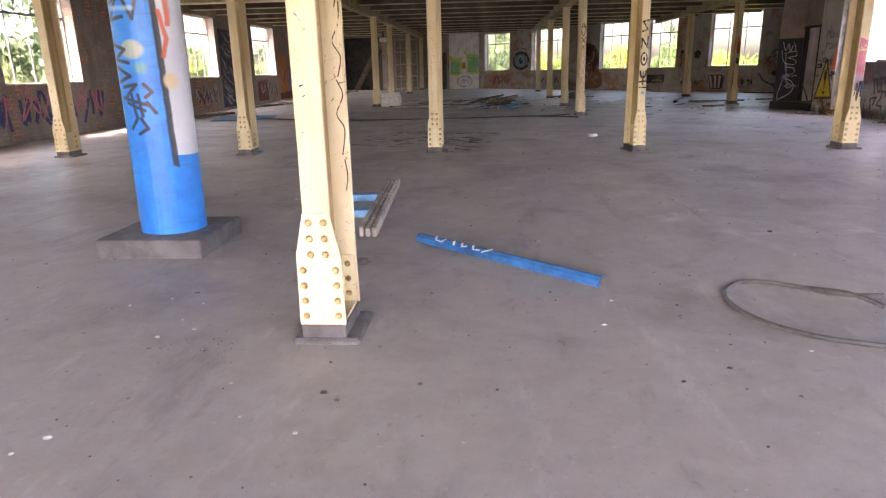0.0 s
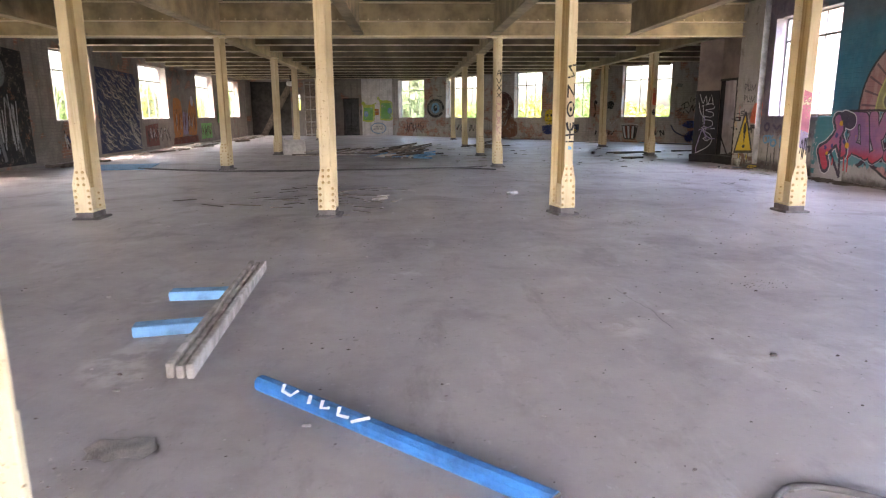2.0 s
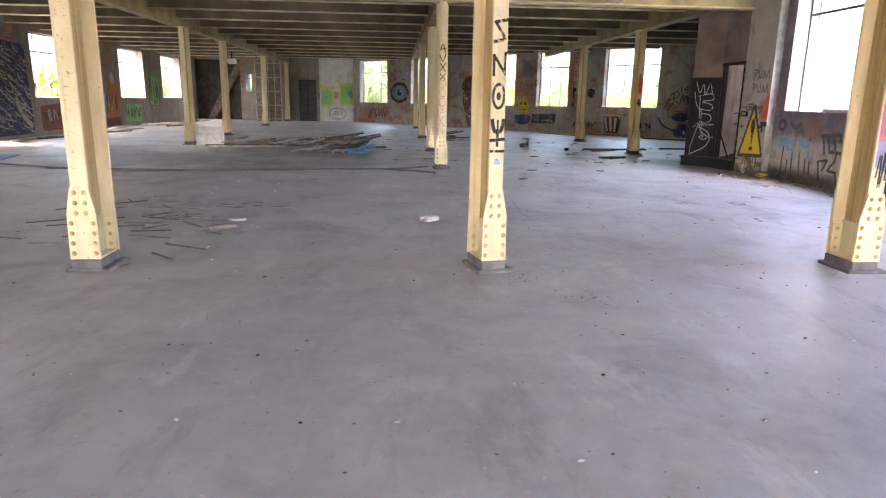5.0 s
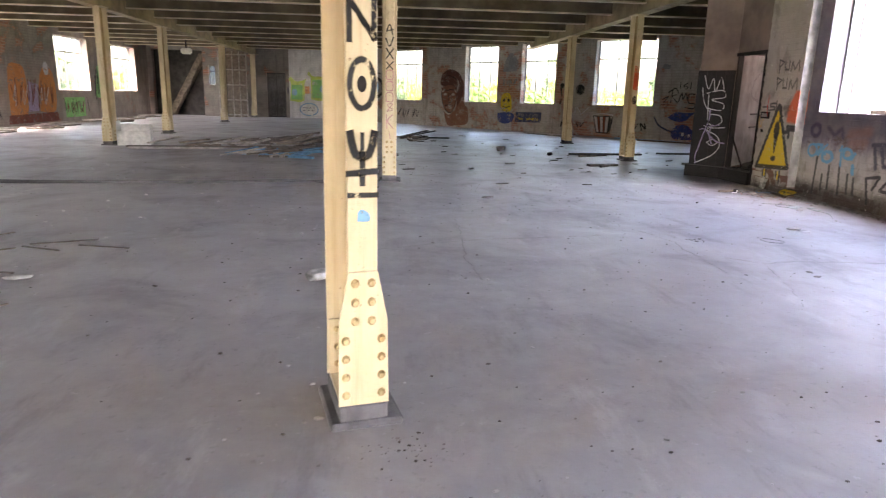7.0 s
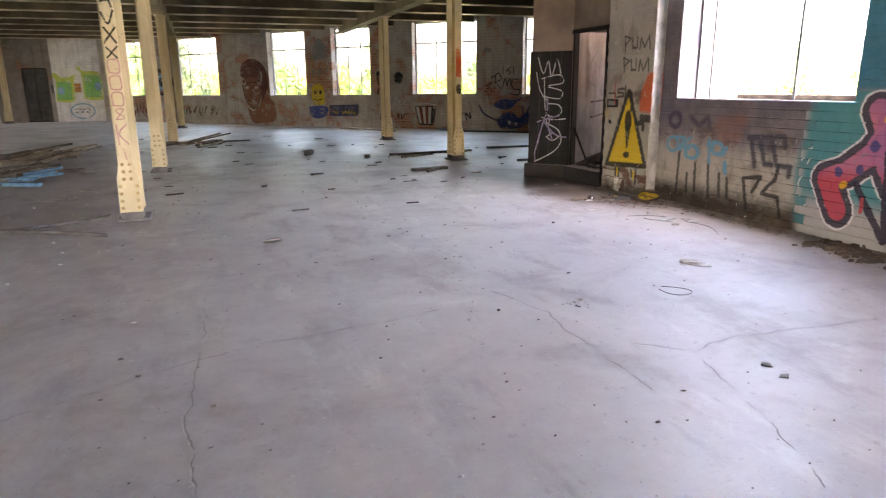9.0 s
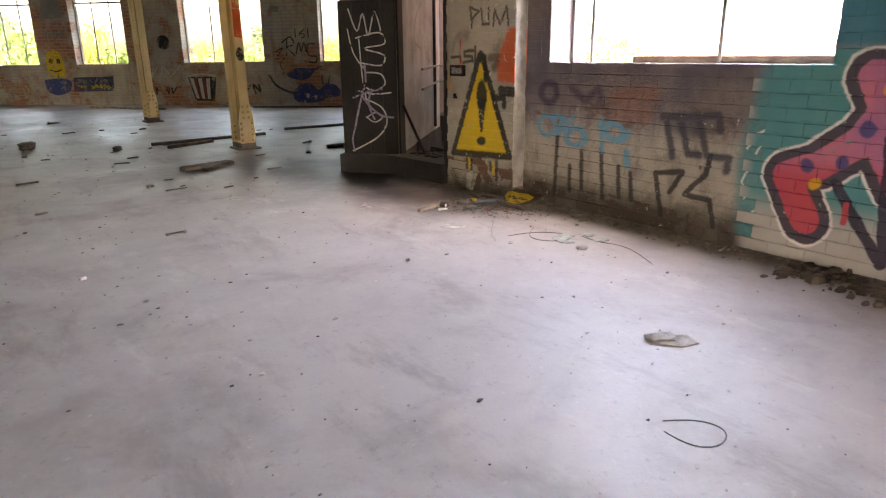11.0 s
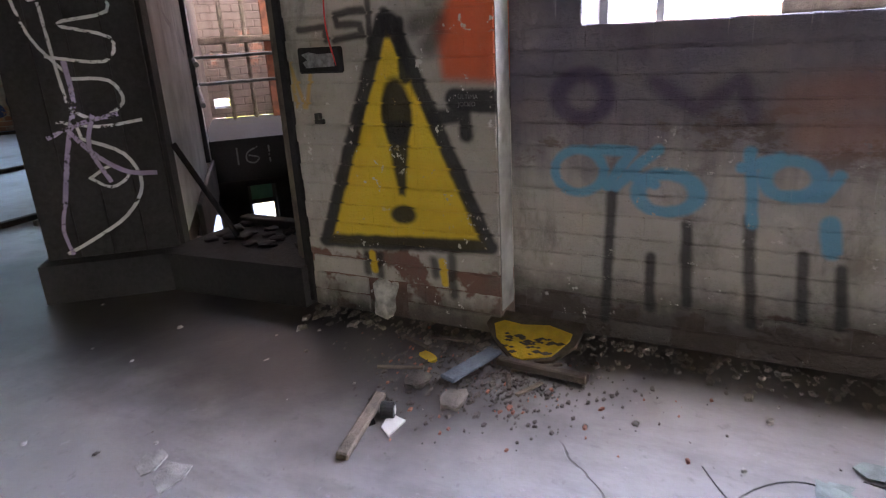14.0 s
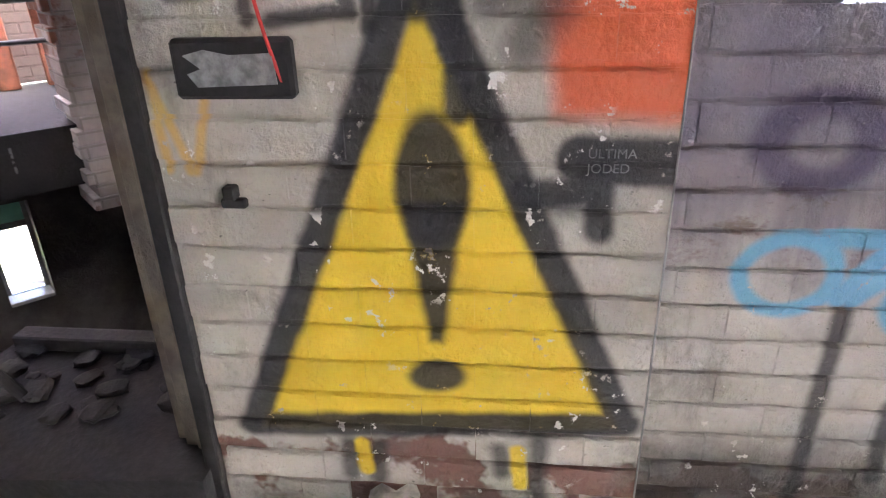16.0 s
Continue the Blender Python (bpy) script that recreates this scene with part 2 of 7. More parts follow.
# ---- painted brick: spray paint laid over limewash, in plan coordinates of the wall (y along, z up) ----
class Paint(Nodes):
    """Adds shapes of spray paint to a wall: masks from distances, with a wavering, dusty edge."""

    def begin(self, p, waver=0.012):
        w = self.node("TexNoise")
        self.put(w.inputs["Vector"], p)
        w.inputs["Scale"].default_value, w.inputs["Detail"].default_value = 9, 3
        off = self.vec("SCALE", self.vec("SUBTRACT", w.outputs["Color"], (0.5, 0.5, 0.5)), scale=waver * 2)
        self.p = self.stretch(self.vec("ADD", p, off), 0, 1, 1)
        self.wear = self.noise(p, 17, 5, 0.7)

    def seg(self, a, b):
        a, b = Vector((0, *a)), Vector((0, *b))
        d = b - a
        pa = self.vec("SUBTRACT", self.p, tuple(a))
        h = self.math("MULTIPLY", self.vec("DOT_PRODUCT", pa, tuple(d / max(d.length_squared, 1e-6))), 1.0, clamp=True)
        return self.vec("LENGTH", self.vec("SUBTRACT", pa, self.vec("SCALE", tuple(d), scale=h)))

    def line(self, pts):
        d = None
        for a, b in zip(pts, pts[1:]):
            s = self.seg(a, b)
            d = s if d is None else self.math("MINIMUM", d, s)
        return d

    def poly(self, pts):
        """Distance to a convex polygon, given anticlockwise in (y, z)."""
        d = None
        for (y0, z0), (y1, z1) in zip(pts, pts[1:] + pts[:1]):
            l = math.hypot(y1 - y0, z1 - z0)
            ny, nz = (z1 - z0) / l, -(y1 - y0) / l
            s = self.math("SUBTRACT", self.vec("DOT_PRODUCT", self.p, (0, ny, nz)), ny * y0 + nz * z0)
            d = s if d is None else self.math("MAXIMUM", d, s)
        return d

    def oval(self, cy, cz, ry, rz):
        q = self.vec("MULTIPLY", self.vec("SUBTRACT", self.p, (0, cy, cz)), (0, 1 / ry, 1 / rz))
        return self.math("MULTIPLY", self.math("SUBTRACT", self.vec("LENGTH", q), 1.0), min(ry, rz))

    def ring(self, cy, cz, ry, rz):
        return self.math("ABSOLUTE", self.oval(cy, cz, ry, rz))

    def lay(self, c, d, r, soft, color, opacity=0.95):
        """Paint where the distance d is under r, over the colour c, scuffed by wear."""
        m = self.step(d, r + soft, r - soft, 0.0, opacity)
        m = self.math("MULTIPLY", m, self.step(self.wear, 0.70, 0.64))
        return self.mix(m, c, color)

    def lines(self, c, lists, r, soft, color, opacity=0.95):
        d = None
        for pts in lists:
            s = self.line(pts)
            d = s if d is None else self.math("MINIMUM", d, s)
        return self.lay(c, d, r, soft, color, opacity)


BLACK, YELLOW = (0.016, 0.016, 0.02), (0.74, 0.52, 0.02)


def limewash(n, p, red_top, pale=(0.50, 0.465, 0.42), foot=0.10):
    """Limewashed brick: every brick a little different, red showing near the floor and where the wash has flaked."""
    big, mid, fine = n.noise(p, 1.3, 4), n.noise(p, 6, 5, 0.65), n.noise(p, 38, 5, 0.7)
    c = n.mix(n.step(big, 0.3, 0.7), tuple(v * 0.80 for v in pale), pale)
    c = n.mix(n.step(n.chance(), 0.0, 1.0, 0.0, 0.14), c, tuple(v * 0.72 for v in pale))
    c = n.mix(n.step(mid, 0.55, 0.8, 0, 0.55), c, tuple(v * 0.5 for v in pale))
    c = n.mix(n.step(mid, 0.40, 0.25, 0, 0.5), c, (0.55, 0.52, 0.48))
    sep = n.node("SeparateXYZ")
    n.put(sep.inputs[0], p)
    y, z = sep.outputs[1], sep.outputs[2]
    bare = n.math("ADD", n.math("MULTIPLY", n.noise(p, 4.5, 4), 0.9), n.math("ADD", n.math("MULTIPLY", n.chance(), 0.22), n.step(z, red_top, red_top - 0.2, 0, 0.27)))
    bare = n.step(bare, 0.80, 0.86)
    brick = n.mix(mid, (0.12, 0.055, 0.042), (0.24, 0.125, 0.095))
    c = n.mix(bare, c, brick)
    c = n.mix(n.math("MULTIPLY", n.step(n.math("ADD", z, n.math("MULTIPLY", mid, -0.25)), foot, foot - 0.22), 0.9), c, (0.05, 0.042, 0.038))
    grime = n.noise(n.stretch(p, 1, 1.3, 0.7), 2.1, 6, 0.72, 0.5)
    c = n.mix(n.step(grime, 0.50, 0.68, 0, 0.6), c, (0.15, 0.125, 0.105))
    pit = n.noise(n.stretch(p, 1, 1, 1.6), 55, 3, 0.6)
    c = n.mix(n.step(pit, 0.68, 0.74, 0, 0.7), c, (0.07, 0.06, 0.05))
    c = n.mix(n.step(fine, 0.62, 0.78, 0, 0.55), c, (0.10, 0.085, 0.075))
    fine = n.math("ADD", fine, n.math("MULTIPLY", pit, -0.5))
    height = n.math("ADD", n.math("MULTIPLY", fine, 0.5), n.math("ADD", n.math("MULTIPLY", mid, 0.5), n.math("MULTIPLY", bare, -0.3)))
    return c, y, z, mid, height


def pier_paint():
    n = Paint("warning_sign_on_limewashed_brick")
    p = n.place()
    c, y, z, mid, h = limewash(n, p, 0.46, (0.47, 0.435, 0.39))
    n.begin(p)
    # orange patch, dark stain beside it
    c = n.lay(c, n.poly([(18.30, 1.14), (18.60, 1.16), (18.63, 1.36), (18.46, 1.66), (18.30, 1.68)]), 0.0, 0.03, (0.68, 0.115, 0.035), 0.92)
    c = n.lines(c, [[(18.66, 1.30), (18.62, 1.36)], [(18.72, 1.38), (18.62, 1.40)]], 0.045, 0.035, (0.06, 0.05, 0.05), 0.75)
    c = n.lines(c, [[(18.55, 1.075), (18.30, 1.065)]], 0.048, 0.012, BLACK)
    c = n.lines(c, [[(18.51, 1.04), (18.505, 0.925)], [(18.66, 1.0), (18.52, 1.01)]], 0.032, 0.014, BLACK)
    # letters above, S and marks beside the tip
    c = n.lines(c, [[(19.03, 2.17), (19.0, 1.96)], [(19.03, 2.17), (18.9, 2.13), (19.0, 2.05)], [(18.86, 2.14), (18.84, 2.0), (18.74, 2.0), (18.75, 2.14)],
                    [(18.68, 1.98), (18.66, 2.12), (18.58, 2.0), (18.49, 2.14), (18.46, 1.98)],
                    [(19.03, 1.88), (19.0, 1.68)], [(19.03, 1.88), (18.9, 1.84), (19.0, 1.77)], [(18.86, 1.86), (18.84, 1.71), (18.74, 1.71), (18.75, 1.86)],
                    [(18.68, 1.69), (18.66, 1.84), (18.58, 1.70), (18.49, 1.86), (18.46, 1.69)]], 0.013, 0.008, BLACK, 0.8)
    c = n.lines(c, [[(18.98, 1.46), (19.13, 1.45), (19.12, 1.405), (19.0, 1.40), (18.99, 1.355), (19.14, 1.345)], [(19.19, 1.345), (19.19, 1.40), (19.34, 1.39)],
                    [(18.95, 1.50), (18.955, 1.33)]], 0.016, 0.010, BLACK, 0.85)
    # the sign
    c = n.lay(c, n.poly([(18.45, 0.43), (19.27, 0.385), (18.86, 1.33)]), 0.022, 0.012, YELLOW)
    c = n.lines(c, [[(18.885, 1.41), (19.315, 0.385)], [(18.84, 1.41), (18.415, 0.435)], [(19.325, 0.375), (18.405, 0.425)]], 0.036, 0.013, BLACK)
    c = n.lines(c, [[(18.862, 1.36), (18.87, 1.44)], [(18.80, 1.40), (18.79, 1.17)]], 0.026, 0.012, BLACK)
    c = n.lay(c, n.oval(18.845, 1.02, 0.078, 0.15), 0.0, 0.014, BLACK)
    c = n.lay(c, n.poly([(18.83, 0.64), (18.862, 0.64), (18.915, 0.98), (18.775, 0.98)]), 0.0, 0.014, BLACK)
    c = n.lay(c, n.oval(18.848, 0.545, 0.068, 0.046), 0.0, 0.012, BLACK)
    c = n.lines(c, [[(19.0, 0.33), (19.01, 0.22)], [(18.605, 0.36), (18.60, 0.17)], [(19.08, 0.33), (19.08, 0.23)], [(18.70, 0.33), (18.69, 0.26)]], 0.022, 0.016, BLACK, 0.8)
    c = n.lines(c, [[(19.045, 0.33), (19.04, 0.245)], [(18.655, 0.33), (18.645, 0.225)]], 0.02, 0.008, YELLOW)
    # yellow N
    c = n.lines(c, [[(19.42, 1.245), (19.405, 1.05)], [(19.42, 1.245), (19.355, 1.045)], [(19.30, 1.19), (19.345, 1.045)]], 0.011, 0.008, (0.55, 0.33, 0.05), 0.7)
    # chips of white
    chip = n.math("MULTIPLY", n.step(n.noise(p, 15, 5, 0.65), 0.62, 0.65), n.step(n.noise(p, 3.1, 3), 0.47, 0.56))
    c = n.mix(chip, c, (0.62, 0.60, 0.57))
    return n.done(c, n.step(mid, 0.3, 0.7, 0.55, 0.8), h, 0.030)


def apron_paint():
    n = Paint("tagged_limewashed_brick_under_window")
    p = n.place()
    c, y, z, mid, h = limewash(n, p, 0.30, (0.50, 0.465, 0.425), 0.24)
    n.begin(p)
    violet = n.step(n.math("ADD", z, n.math("MULTIPLY", n.noise(n.stretch(p, 1, 4, 0.6), 2.2, 4), 0.55)), 0.88, 1.3, 0, 0.86)
    c = n.mix(violet, c, n.mix(n.step(n.noise(p, 2.4, 4), 0.4, 0.65), (0.10, 0.085, 0.13), (0.17, 0.145, 0.165)))
    # rubbed bare brick across the middle, pale runs below the sill
    c = n.mix(n.math("MULTIPLY", n.step(n.noise(n.stretch(p, 1, 1.5, 3), 2.6, 5, 0.7), 0.52, 0.62, 0, 0.75), n.step(n.math("ABSOLUTE", n.math("SUBTRACT", z, 0.92)), 0.2, 0.05)), c, (0.13, 0.085, 0.075))
    runs = n.math("MULTIPLY", n.step(n.noise(n.stretch(p, 1, 26, 1.6), 1.0, 3), 0.66, 0.72, 0, 0.55), n.step(z, 0.9, 1.25))
    c = n.mix(runs, c, (0.40, 0.37, 0.40))
    c = n.lay(c, n.ring(18.04, 1.07, 0.10, 0.085), 0.032, 0.02, (0.05, 0.035, 0.085), 0.8)
    c = n.lines(c, [[(17.75, 1.12), (17.6, 1.02), (17.45, 1.12), (17.4, 1.0)]], 0.035, 0.03, (0.06, 0.04, 0.09), 0.7)
    c = n.lines(c, [[(17.25, 1.05), (16.9, 1.1)], [(17.2, 0.92), (16.95, 0.95)]], 0.08, 0.06, (0.30, 0.13, 0.09), 0.5)
    # black uprights and figures
    drip = [[(17.91, 0.67), (17.925, 0.10)], [(17.743, 0.407), (17.732, 0.176)], [(17.606, 0.555), (17.584, 0.211)], [(17.38, 0.60), (17.336, 0.16)], [(17.185, 0.469), (17.157, 0.203)], [(17.052, 0.428), (17.027, 0.20)]]
    c = n.lines(c, drip, 0.022, 0.013, BLACK, 0.85)
    c = n.lines(c, [[(16.80, 0.46), (16.72, 0.12)], [(16.80, 0.47), (16.55, 0.51), (16.66, 0.33)], [(16.33, 0.66), (16.35, 0.52), (16.52, 0.33), (16.30, 0.32), (16.25, 0.12)]], 0.022, 0.010, BLACK, 0.9)
    c = n.lines(c, [[(16.78, 0.93), (16.30, 0.97), (16.27, 0.86)], [(16.74, 0.9), (16.66, 0.62)], [(16.60, 0.88), (16.52, 0.66), (16.42, 0.66)], [(16.44, 0.9), (16.36, 0.66), (16.18, 0.66), (16.19, 0.56)]], 0.03, 0.018, (0.035, 0.04, 0.07), 0.85)
    c = n.lay(c, n.oval(16.52, 0.88, 0.2, 0.09), 0.0, 0.05, (0.06, 0.065, 0.10), 0.75)
    # pale blue tag
    blue = (0.13, 0.36, 0.55)
    c = n.lay(c, n.ring(18.049, 0.76, 0.105, 0.092), 0.019, 0.010, blue)
    c = n.lay(c, n.ring(17.69, 0.685, 0.115, 0.08), 0.024, 0.010, blue)
    c = n.lay(c, n.ring(17.25, 0.765, 0.09, 0.07), 0.022, 0.010, blue)
    c = n.lines(c, [[(17.98, 0.85), (17.83, 0.85), (17.93, 0.70)], [(17.90, 0.70), (17.80, 0.80), (17.73, 0.86)], [(17.85, 0.76), (17.74, 0.72)], [(17.395, 0.86), (17.37, 0.58)], [(17.42, 0.80), (17.30, 0.84)], [(17.28, 0.70), (17.15, 0.70), (17.10, 0.78)]], 0.022, 0.010, blue)
    c = n.lines(c, [[(17.11, 0.60), (17.094, 0.50)]], 0.035, 0.012, blue)
    flaked = n.math("MULTIPLY", n.step(n.noise(p, 19, 5, 0.7), 0.62, 0.66), n.step(n.noise(p, 2.6, 3), 0.50, 0.58))
    c = n.mix(n.math("MULTIPLY", flaked, n.step(z, 1.05, 0.9)), c, (0.60, 0.57, 0.54))
    # teal from the mural beside it
    c = n.lay(c, n.poly([(15.2, -0.1), (16.02, -0.1), (16.12, 0.6), (16.0, 1.34), (15.2, 1.34)]), 0.0, 0.06, (0.055, 0.25, 0.29), 0.9)
    c = n.lines(c, [[(16.05, 0.75), (16.0, 0.86), (15.88, 0.92)], [(15.98, 0.72), (15.94, 0.8), (15.86, 0.84)], [(16.02, 0.62), (16.06, 0.5), (16.03, 0.38)], [(15.96, 0.28), (15.86, 0.36)], [(15.60, 1.3), (15.60, 1.0)], [(15.68, 1.25), (15.68, 1.05)]], 0.008, 0.006, (0.7, 0.75, 0.75), 0.85)
    return n.done(c, n.step(mid, 0.3, 0.7, 0.6, 0.85), h, 0.030)


def mural_paint():
    n = Paint("colourful_mural_on_brick")
    p = n.place()
    c, y, z, mid, h = limewash(n, p, 0.1, (0.46, 0.44, 0.45))
    n.begin(p, 0.02)
    cloud = n.noise(p, 1.4, 4)
    c = n.mix(n.step(z, 1.38, 1.50), c, n.mix(n.step(cloud, 0.3, 0.7), (0.02, 0.12, 0.19), (0.035, 0.20, 0.29)))
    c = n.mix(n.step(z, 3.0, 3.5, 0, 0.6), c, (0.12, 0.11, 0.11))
    # rainbow face
    arch = n.oval(13.28, 1.5, 1.44, 1.40)
    c = n.lay(c, arch, 0.0, 0.01, (0.02, 0.02, 0.025))
    c = n.lay(c, arch, -0.05, 0.015, n.mix(n.step(n.noise(n.stretch(p, 1, 9, 2), 1, 3), 0.4, 0.6), (0.38, 0.19, 0.19), (0.46, 0.28, 0.27)))
    spoke = n.math("SINE", n.math("MULTIPLY", n.math("ARCTAN2", n.math("SUBTRACT", z, 1.5), n.math("SUBTRACT", y, 13.28)), 30.0))
    c = n.mix(n.math("MULTIPLY", n.step(spoke, 0.80, 0.93, 0, 0.85), n.step(arch, -0.06, -0.09)), c, (0.12, 0.07, 0.09))
    inner = n.oval(13.28, 1.5, 0.92, 0.92)
    c = n.lay(c, inner, 0.035, 0.012, (0.50, 0.55, 0.20))
    c = n.lay(c, inner, 0.0, 0.015, n.mix(n.step(mid, 0.35, 0.65), (0.24, 0.24, 0.11), (0.36, 0.35, 0.17)))
    for cy in (13.84, 13.24):
        c = n.lay(c, n.oval(cy, 1.66, 0.23, 0.2), 0.0, 0.02, (0.50, 0.53, 0.22))
        c = n.lay(c, n.oval(cy, 1.64, 0.19, 0.16), 0.0, 0.015, (0.13, 0.13, 0.10))
        c = n.lay(c, n.oval(cy, 1.66, 0.09, 0.09), 0.0, 0.01, (0.012, 0.012, 0.012))
        c = n.lay(c, n.oval(cy, 1.69, 0.03, 0.03), 0.0, 0.008, (0.7, 0.7, 0.66))
    # band of bubble letters
    letters = [[(14.82, 1.32), (14.74, 0.95), (14.90, 0.62)], [(14.82, 1.32), (14.50, 1.30), (14.36, 0.62)], [(14.74, 0.72), (14.50, 0.66)],
               [(14.24, 1.34), (14.16, 0.98), (13.98, 0.66)], [(13.88, 1.34), (14.0, 1.02)], [(13.98, 0.66), (14.14, 0.56)],
               [(13.72, 1.32), (13.46, 1.30)], [(13.60, 1.30), (13.62, 0.62)], [(13.74, 0.62), (13.48, 0.60)],
               [(12.92, 1.30), (13.24, 1.30), (13.26, 0.62), (12.94, 0.60)], [(13.2, 0.96), (12.98, 0.96)], [(12.70, 1.32), (12.66, 0.60)], [(12.70, 1.32), (12.38, 1.22), (12.42, 0.60)], [(12.14, 1.32), (12.10, 0.62)]]
    d = None
    for pts in letters:
        e = n.line(pts)
        d = e if d is None else n.math("MINIMUM", d, e)
    fill = n.mix(n.step(n.noise(p, 3.0, 2), 0.48, 0.52), (0.025, 0.018, 0.04), (0.10, 0.27, 0.32))
    fill = n.lay(fill, d, 0.158, 0.008, (0.55, 0.52, 0.58), 0.8)
    fill = n.lay(fill, d, 0.145, 0.008, (0.02, 0.015, 0.035))
    body = n.mix(n.step(cloud, 0.35, 0.65), (0.26, 0.13, 0.30), (0.46, 0.20, 0.32))
    body = n.mix(n.step(n.math("ADD", z, n.math("MULTIPLY", cloud, 0.4)), 0.98, 0.68), body, (0.50, 0.05, 0.075))
    body = n.mix(n.step(n.noise(p, 4.2, 2), 0.64, 0.72), body, (0.66, 0.28, 0.05))
    fill = n.lay(fill, d, 0.115, 0.008, body)
    ragged = n.math("ADD", z, n.math("MULTIPLY", n.noise(n.stretch(p, 1, 7, 0.4), 1, 2), 0.35))
    band = n.math("MULTIPLY", n.step(ragged, 0.50, 0.54), n.math("MULTIPLY", n.step(z, 1.46, 1.43), n.step(y, 15.02, 14.98)))
    c = n.mix(band, c, fill)
    c = n.lines(c, [[(15.0, 1.46), (12.0, 1.47)]], 0.022, 0.008, (0.02, 0.015, 0.03))
    # first letter, next to the window
    near = n.math("MULTIPLY", n.step(y, 14.95, 15.0), n.step(n.math("ADD", y, n.math("MULTIPLY", cloud, 0.16)), 16.16, 16.04))
    c = n.mix(n.math("MULTIPLY", n.step(z, 1.46, 1.43), near), c, n.mix(n.step(z, 0.25, 0.5), (0.40, 0.39, 0.40), (0.055, 0.25, 0.29)))
    limb = [[(15.30, 1.28), (15.20, 1.08), (15.30, 0.88), (15.55, 0.68), (15.74, 0.60), (15.58, 0.30)], [(15.18, 0.85), (15.05, 0.62)], [(15.1, 1.3), (14.9, 1.25)]]
    c = n.lines(c, limb, 0.185, 0.01, (0.72, 0.72, 0.74))
    c = n.lines(c, limb, 0.165, 0.008, (0.022, 0.012, 0.04))
    c = n.lines(c, limb[:2], 0.10, 0.008, n.mix(n.step(z, 0.55, 0.8), (0.55, 0.06, 0.10), n.mix(n.step(cloud, 0.4, 0.6), (0.40, 0.13, 0.30), (0.55, 0.17, 0.25))))
    c = n.lines(c, [[(15.42, 0.58), (15.08, 0.10)], [(15.15, 0.9), (15.08, 0.12)]], 0.035, 0.008, (0.022, 0.012, 0.04))
    for cy, cz, r, k in ((15.18, 1.2, 0.055, (0.70, 0.38, 0.02)), (15.55, 0.56, 0.04, (0.70, 0.38, 0.02)), (15.62, 0.68, 0.045, (0.05, 0.05, 0.20)), (15.4, 0.72, 0.045, (0.05, 0.05, 0.20)), (15.28, 0.95, 0.05, (0.05, 0.05, 0.20)), (14.93, 0.75, 0.06, (0.70, 0.38, 0.02)), (15.03, 0.83, 0.045, (0.05, 0.05, 0.20))):
        c = n.lay(c, n.oval(cy, cz, r, r), 0.0, 0.012, k)
    c = n.lines(c, [[(14.98, 0.5), (14.96, 0.24)], [(14.86, 0.5), (14.85, 0.22)], [(15.33, 0.45), (15.33, 0.33)]], 0.02, 0.006, (0.50, 0.05, 0.07))
    return n.done(c, n.step(mid, 0.3, 0.7, 0.55, 0.8), h, 0.004)


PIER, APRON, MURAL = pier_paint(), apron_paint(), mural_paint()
COURSE, STRETCH = 0.0965, 0.262


def brick_shape(bm, y0, y1, z0, z1, x, proud=0.012, c=0.004, jig=0.0):
    """One brick face on a wall whose mortar lies at x; it stands out towards -x with worn edges."""
    def loop(px, g):
        return [bm.verts.new((px, a, b)) for a, b in ((y0 + g, z0 + g), (y1 - g, z0 + g), (y1 - g, z1 - g), (y0 + g, z1 - g))]
    a, b, d = loop(x, 0.0), loop(x - proud + c, 0.0), loop(x - proud + jig, c)
    for p, q in ((a, b), (b, d)):
        for i in range(4):
            j = (i + 1) % 4
            bm.faces.new((p[i], q[i], q[j], p[j]))
    bm.faces.new(d[::-1])


def worn_brick(seed, length, height, proud=0.018, c=0.004):
    """One old brick face with wavy arrises and a dished front; it stands out from x = 0 towards -x."""
    rng = random.Random(seed)
    bm, k = bmesh.new(), 4
    rim = [(length * i / k, 0.0) for i in range(k + 1)] + [(length * i / k, height) for i in range(k, -1, -1)]
    my, mz = length / 2, height / 2

    def loop(px, g):
        out = []
        for u, v in rim:
            e = rng.uniform(0.0, 0.0045)
            out.append(bm.verts.new((px + rng.uniform(-0.001, 0.0012), u + (g * 0.15 + e * 0.2 if u < 1e-6 else -g * 0.15 - e * 0.2 if u > length - 1e-6 else 0), v + (g + e * 1.5 if v < mz else -g - e * 1.5))))
        return out
    a, b, d = loop(0.002, 0.0), loop(-proud + c, 0.0), loop(-proud, c)
    n = len(rim)
    for p, q in ((a, b), (b, d)):
        for i in range(n):
            j = (i + 1) % n
            bm.faces.new((p[i], q[i], q[j], p[j]))
    for i in range(k):
        bm.faces.new((d[i + 1], d[i], d[n - 1 - i], d[n - 2 - i]))
    return bm


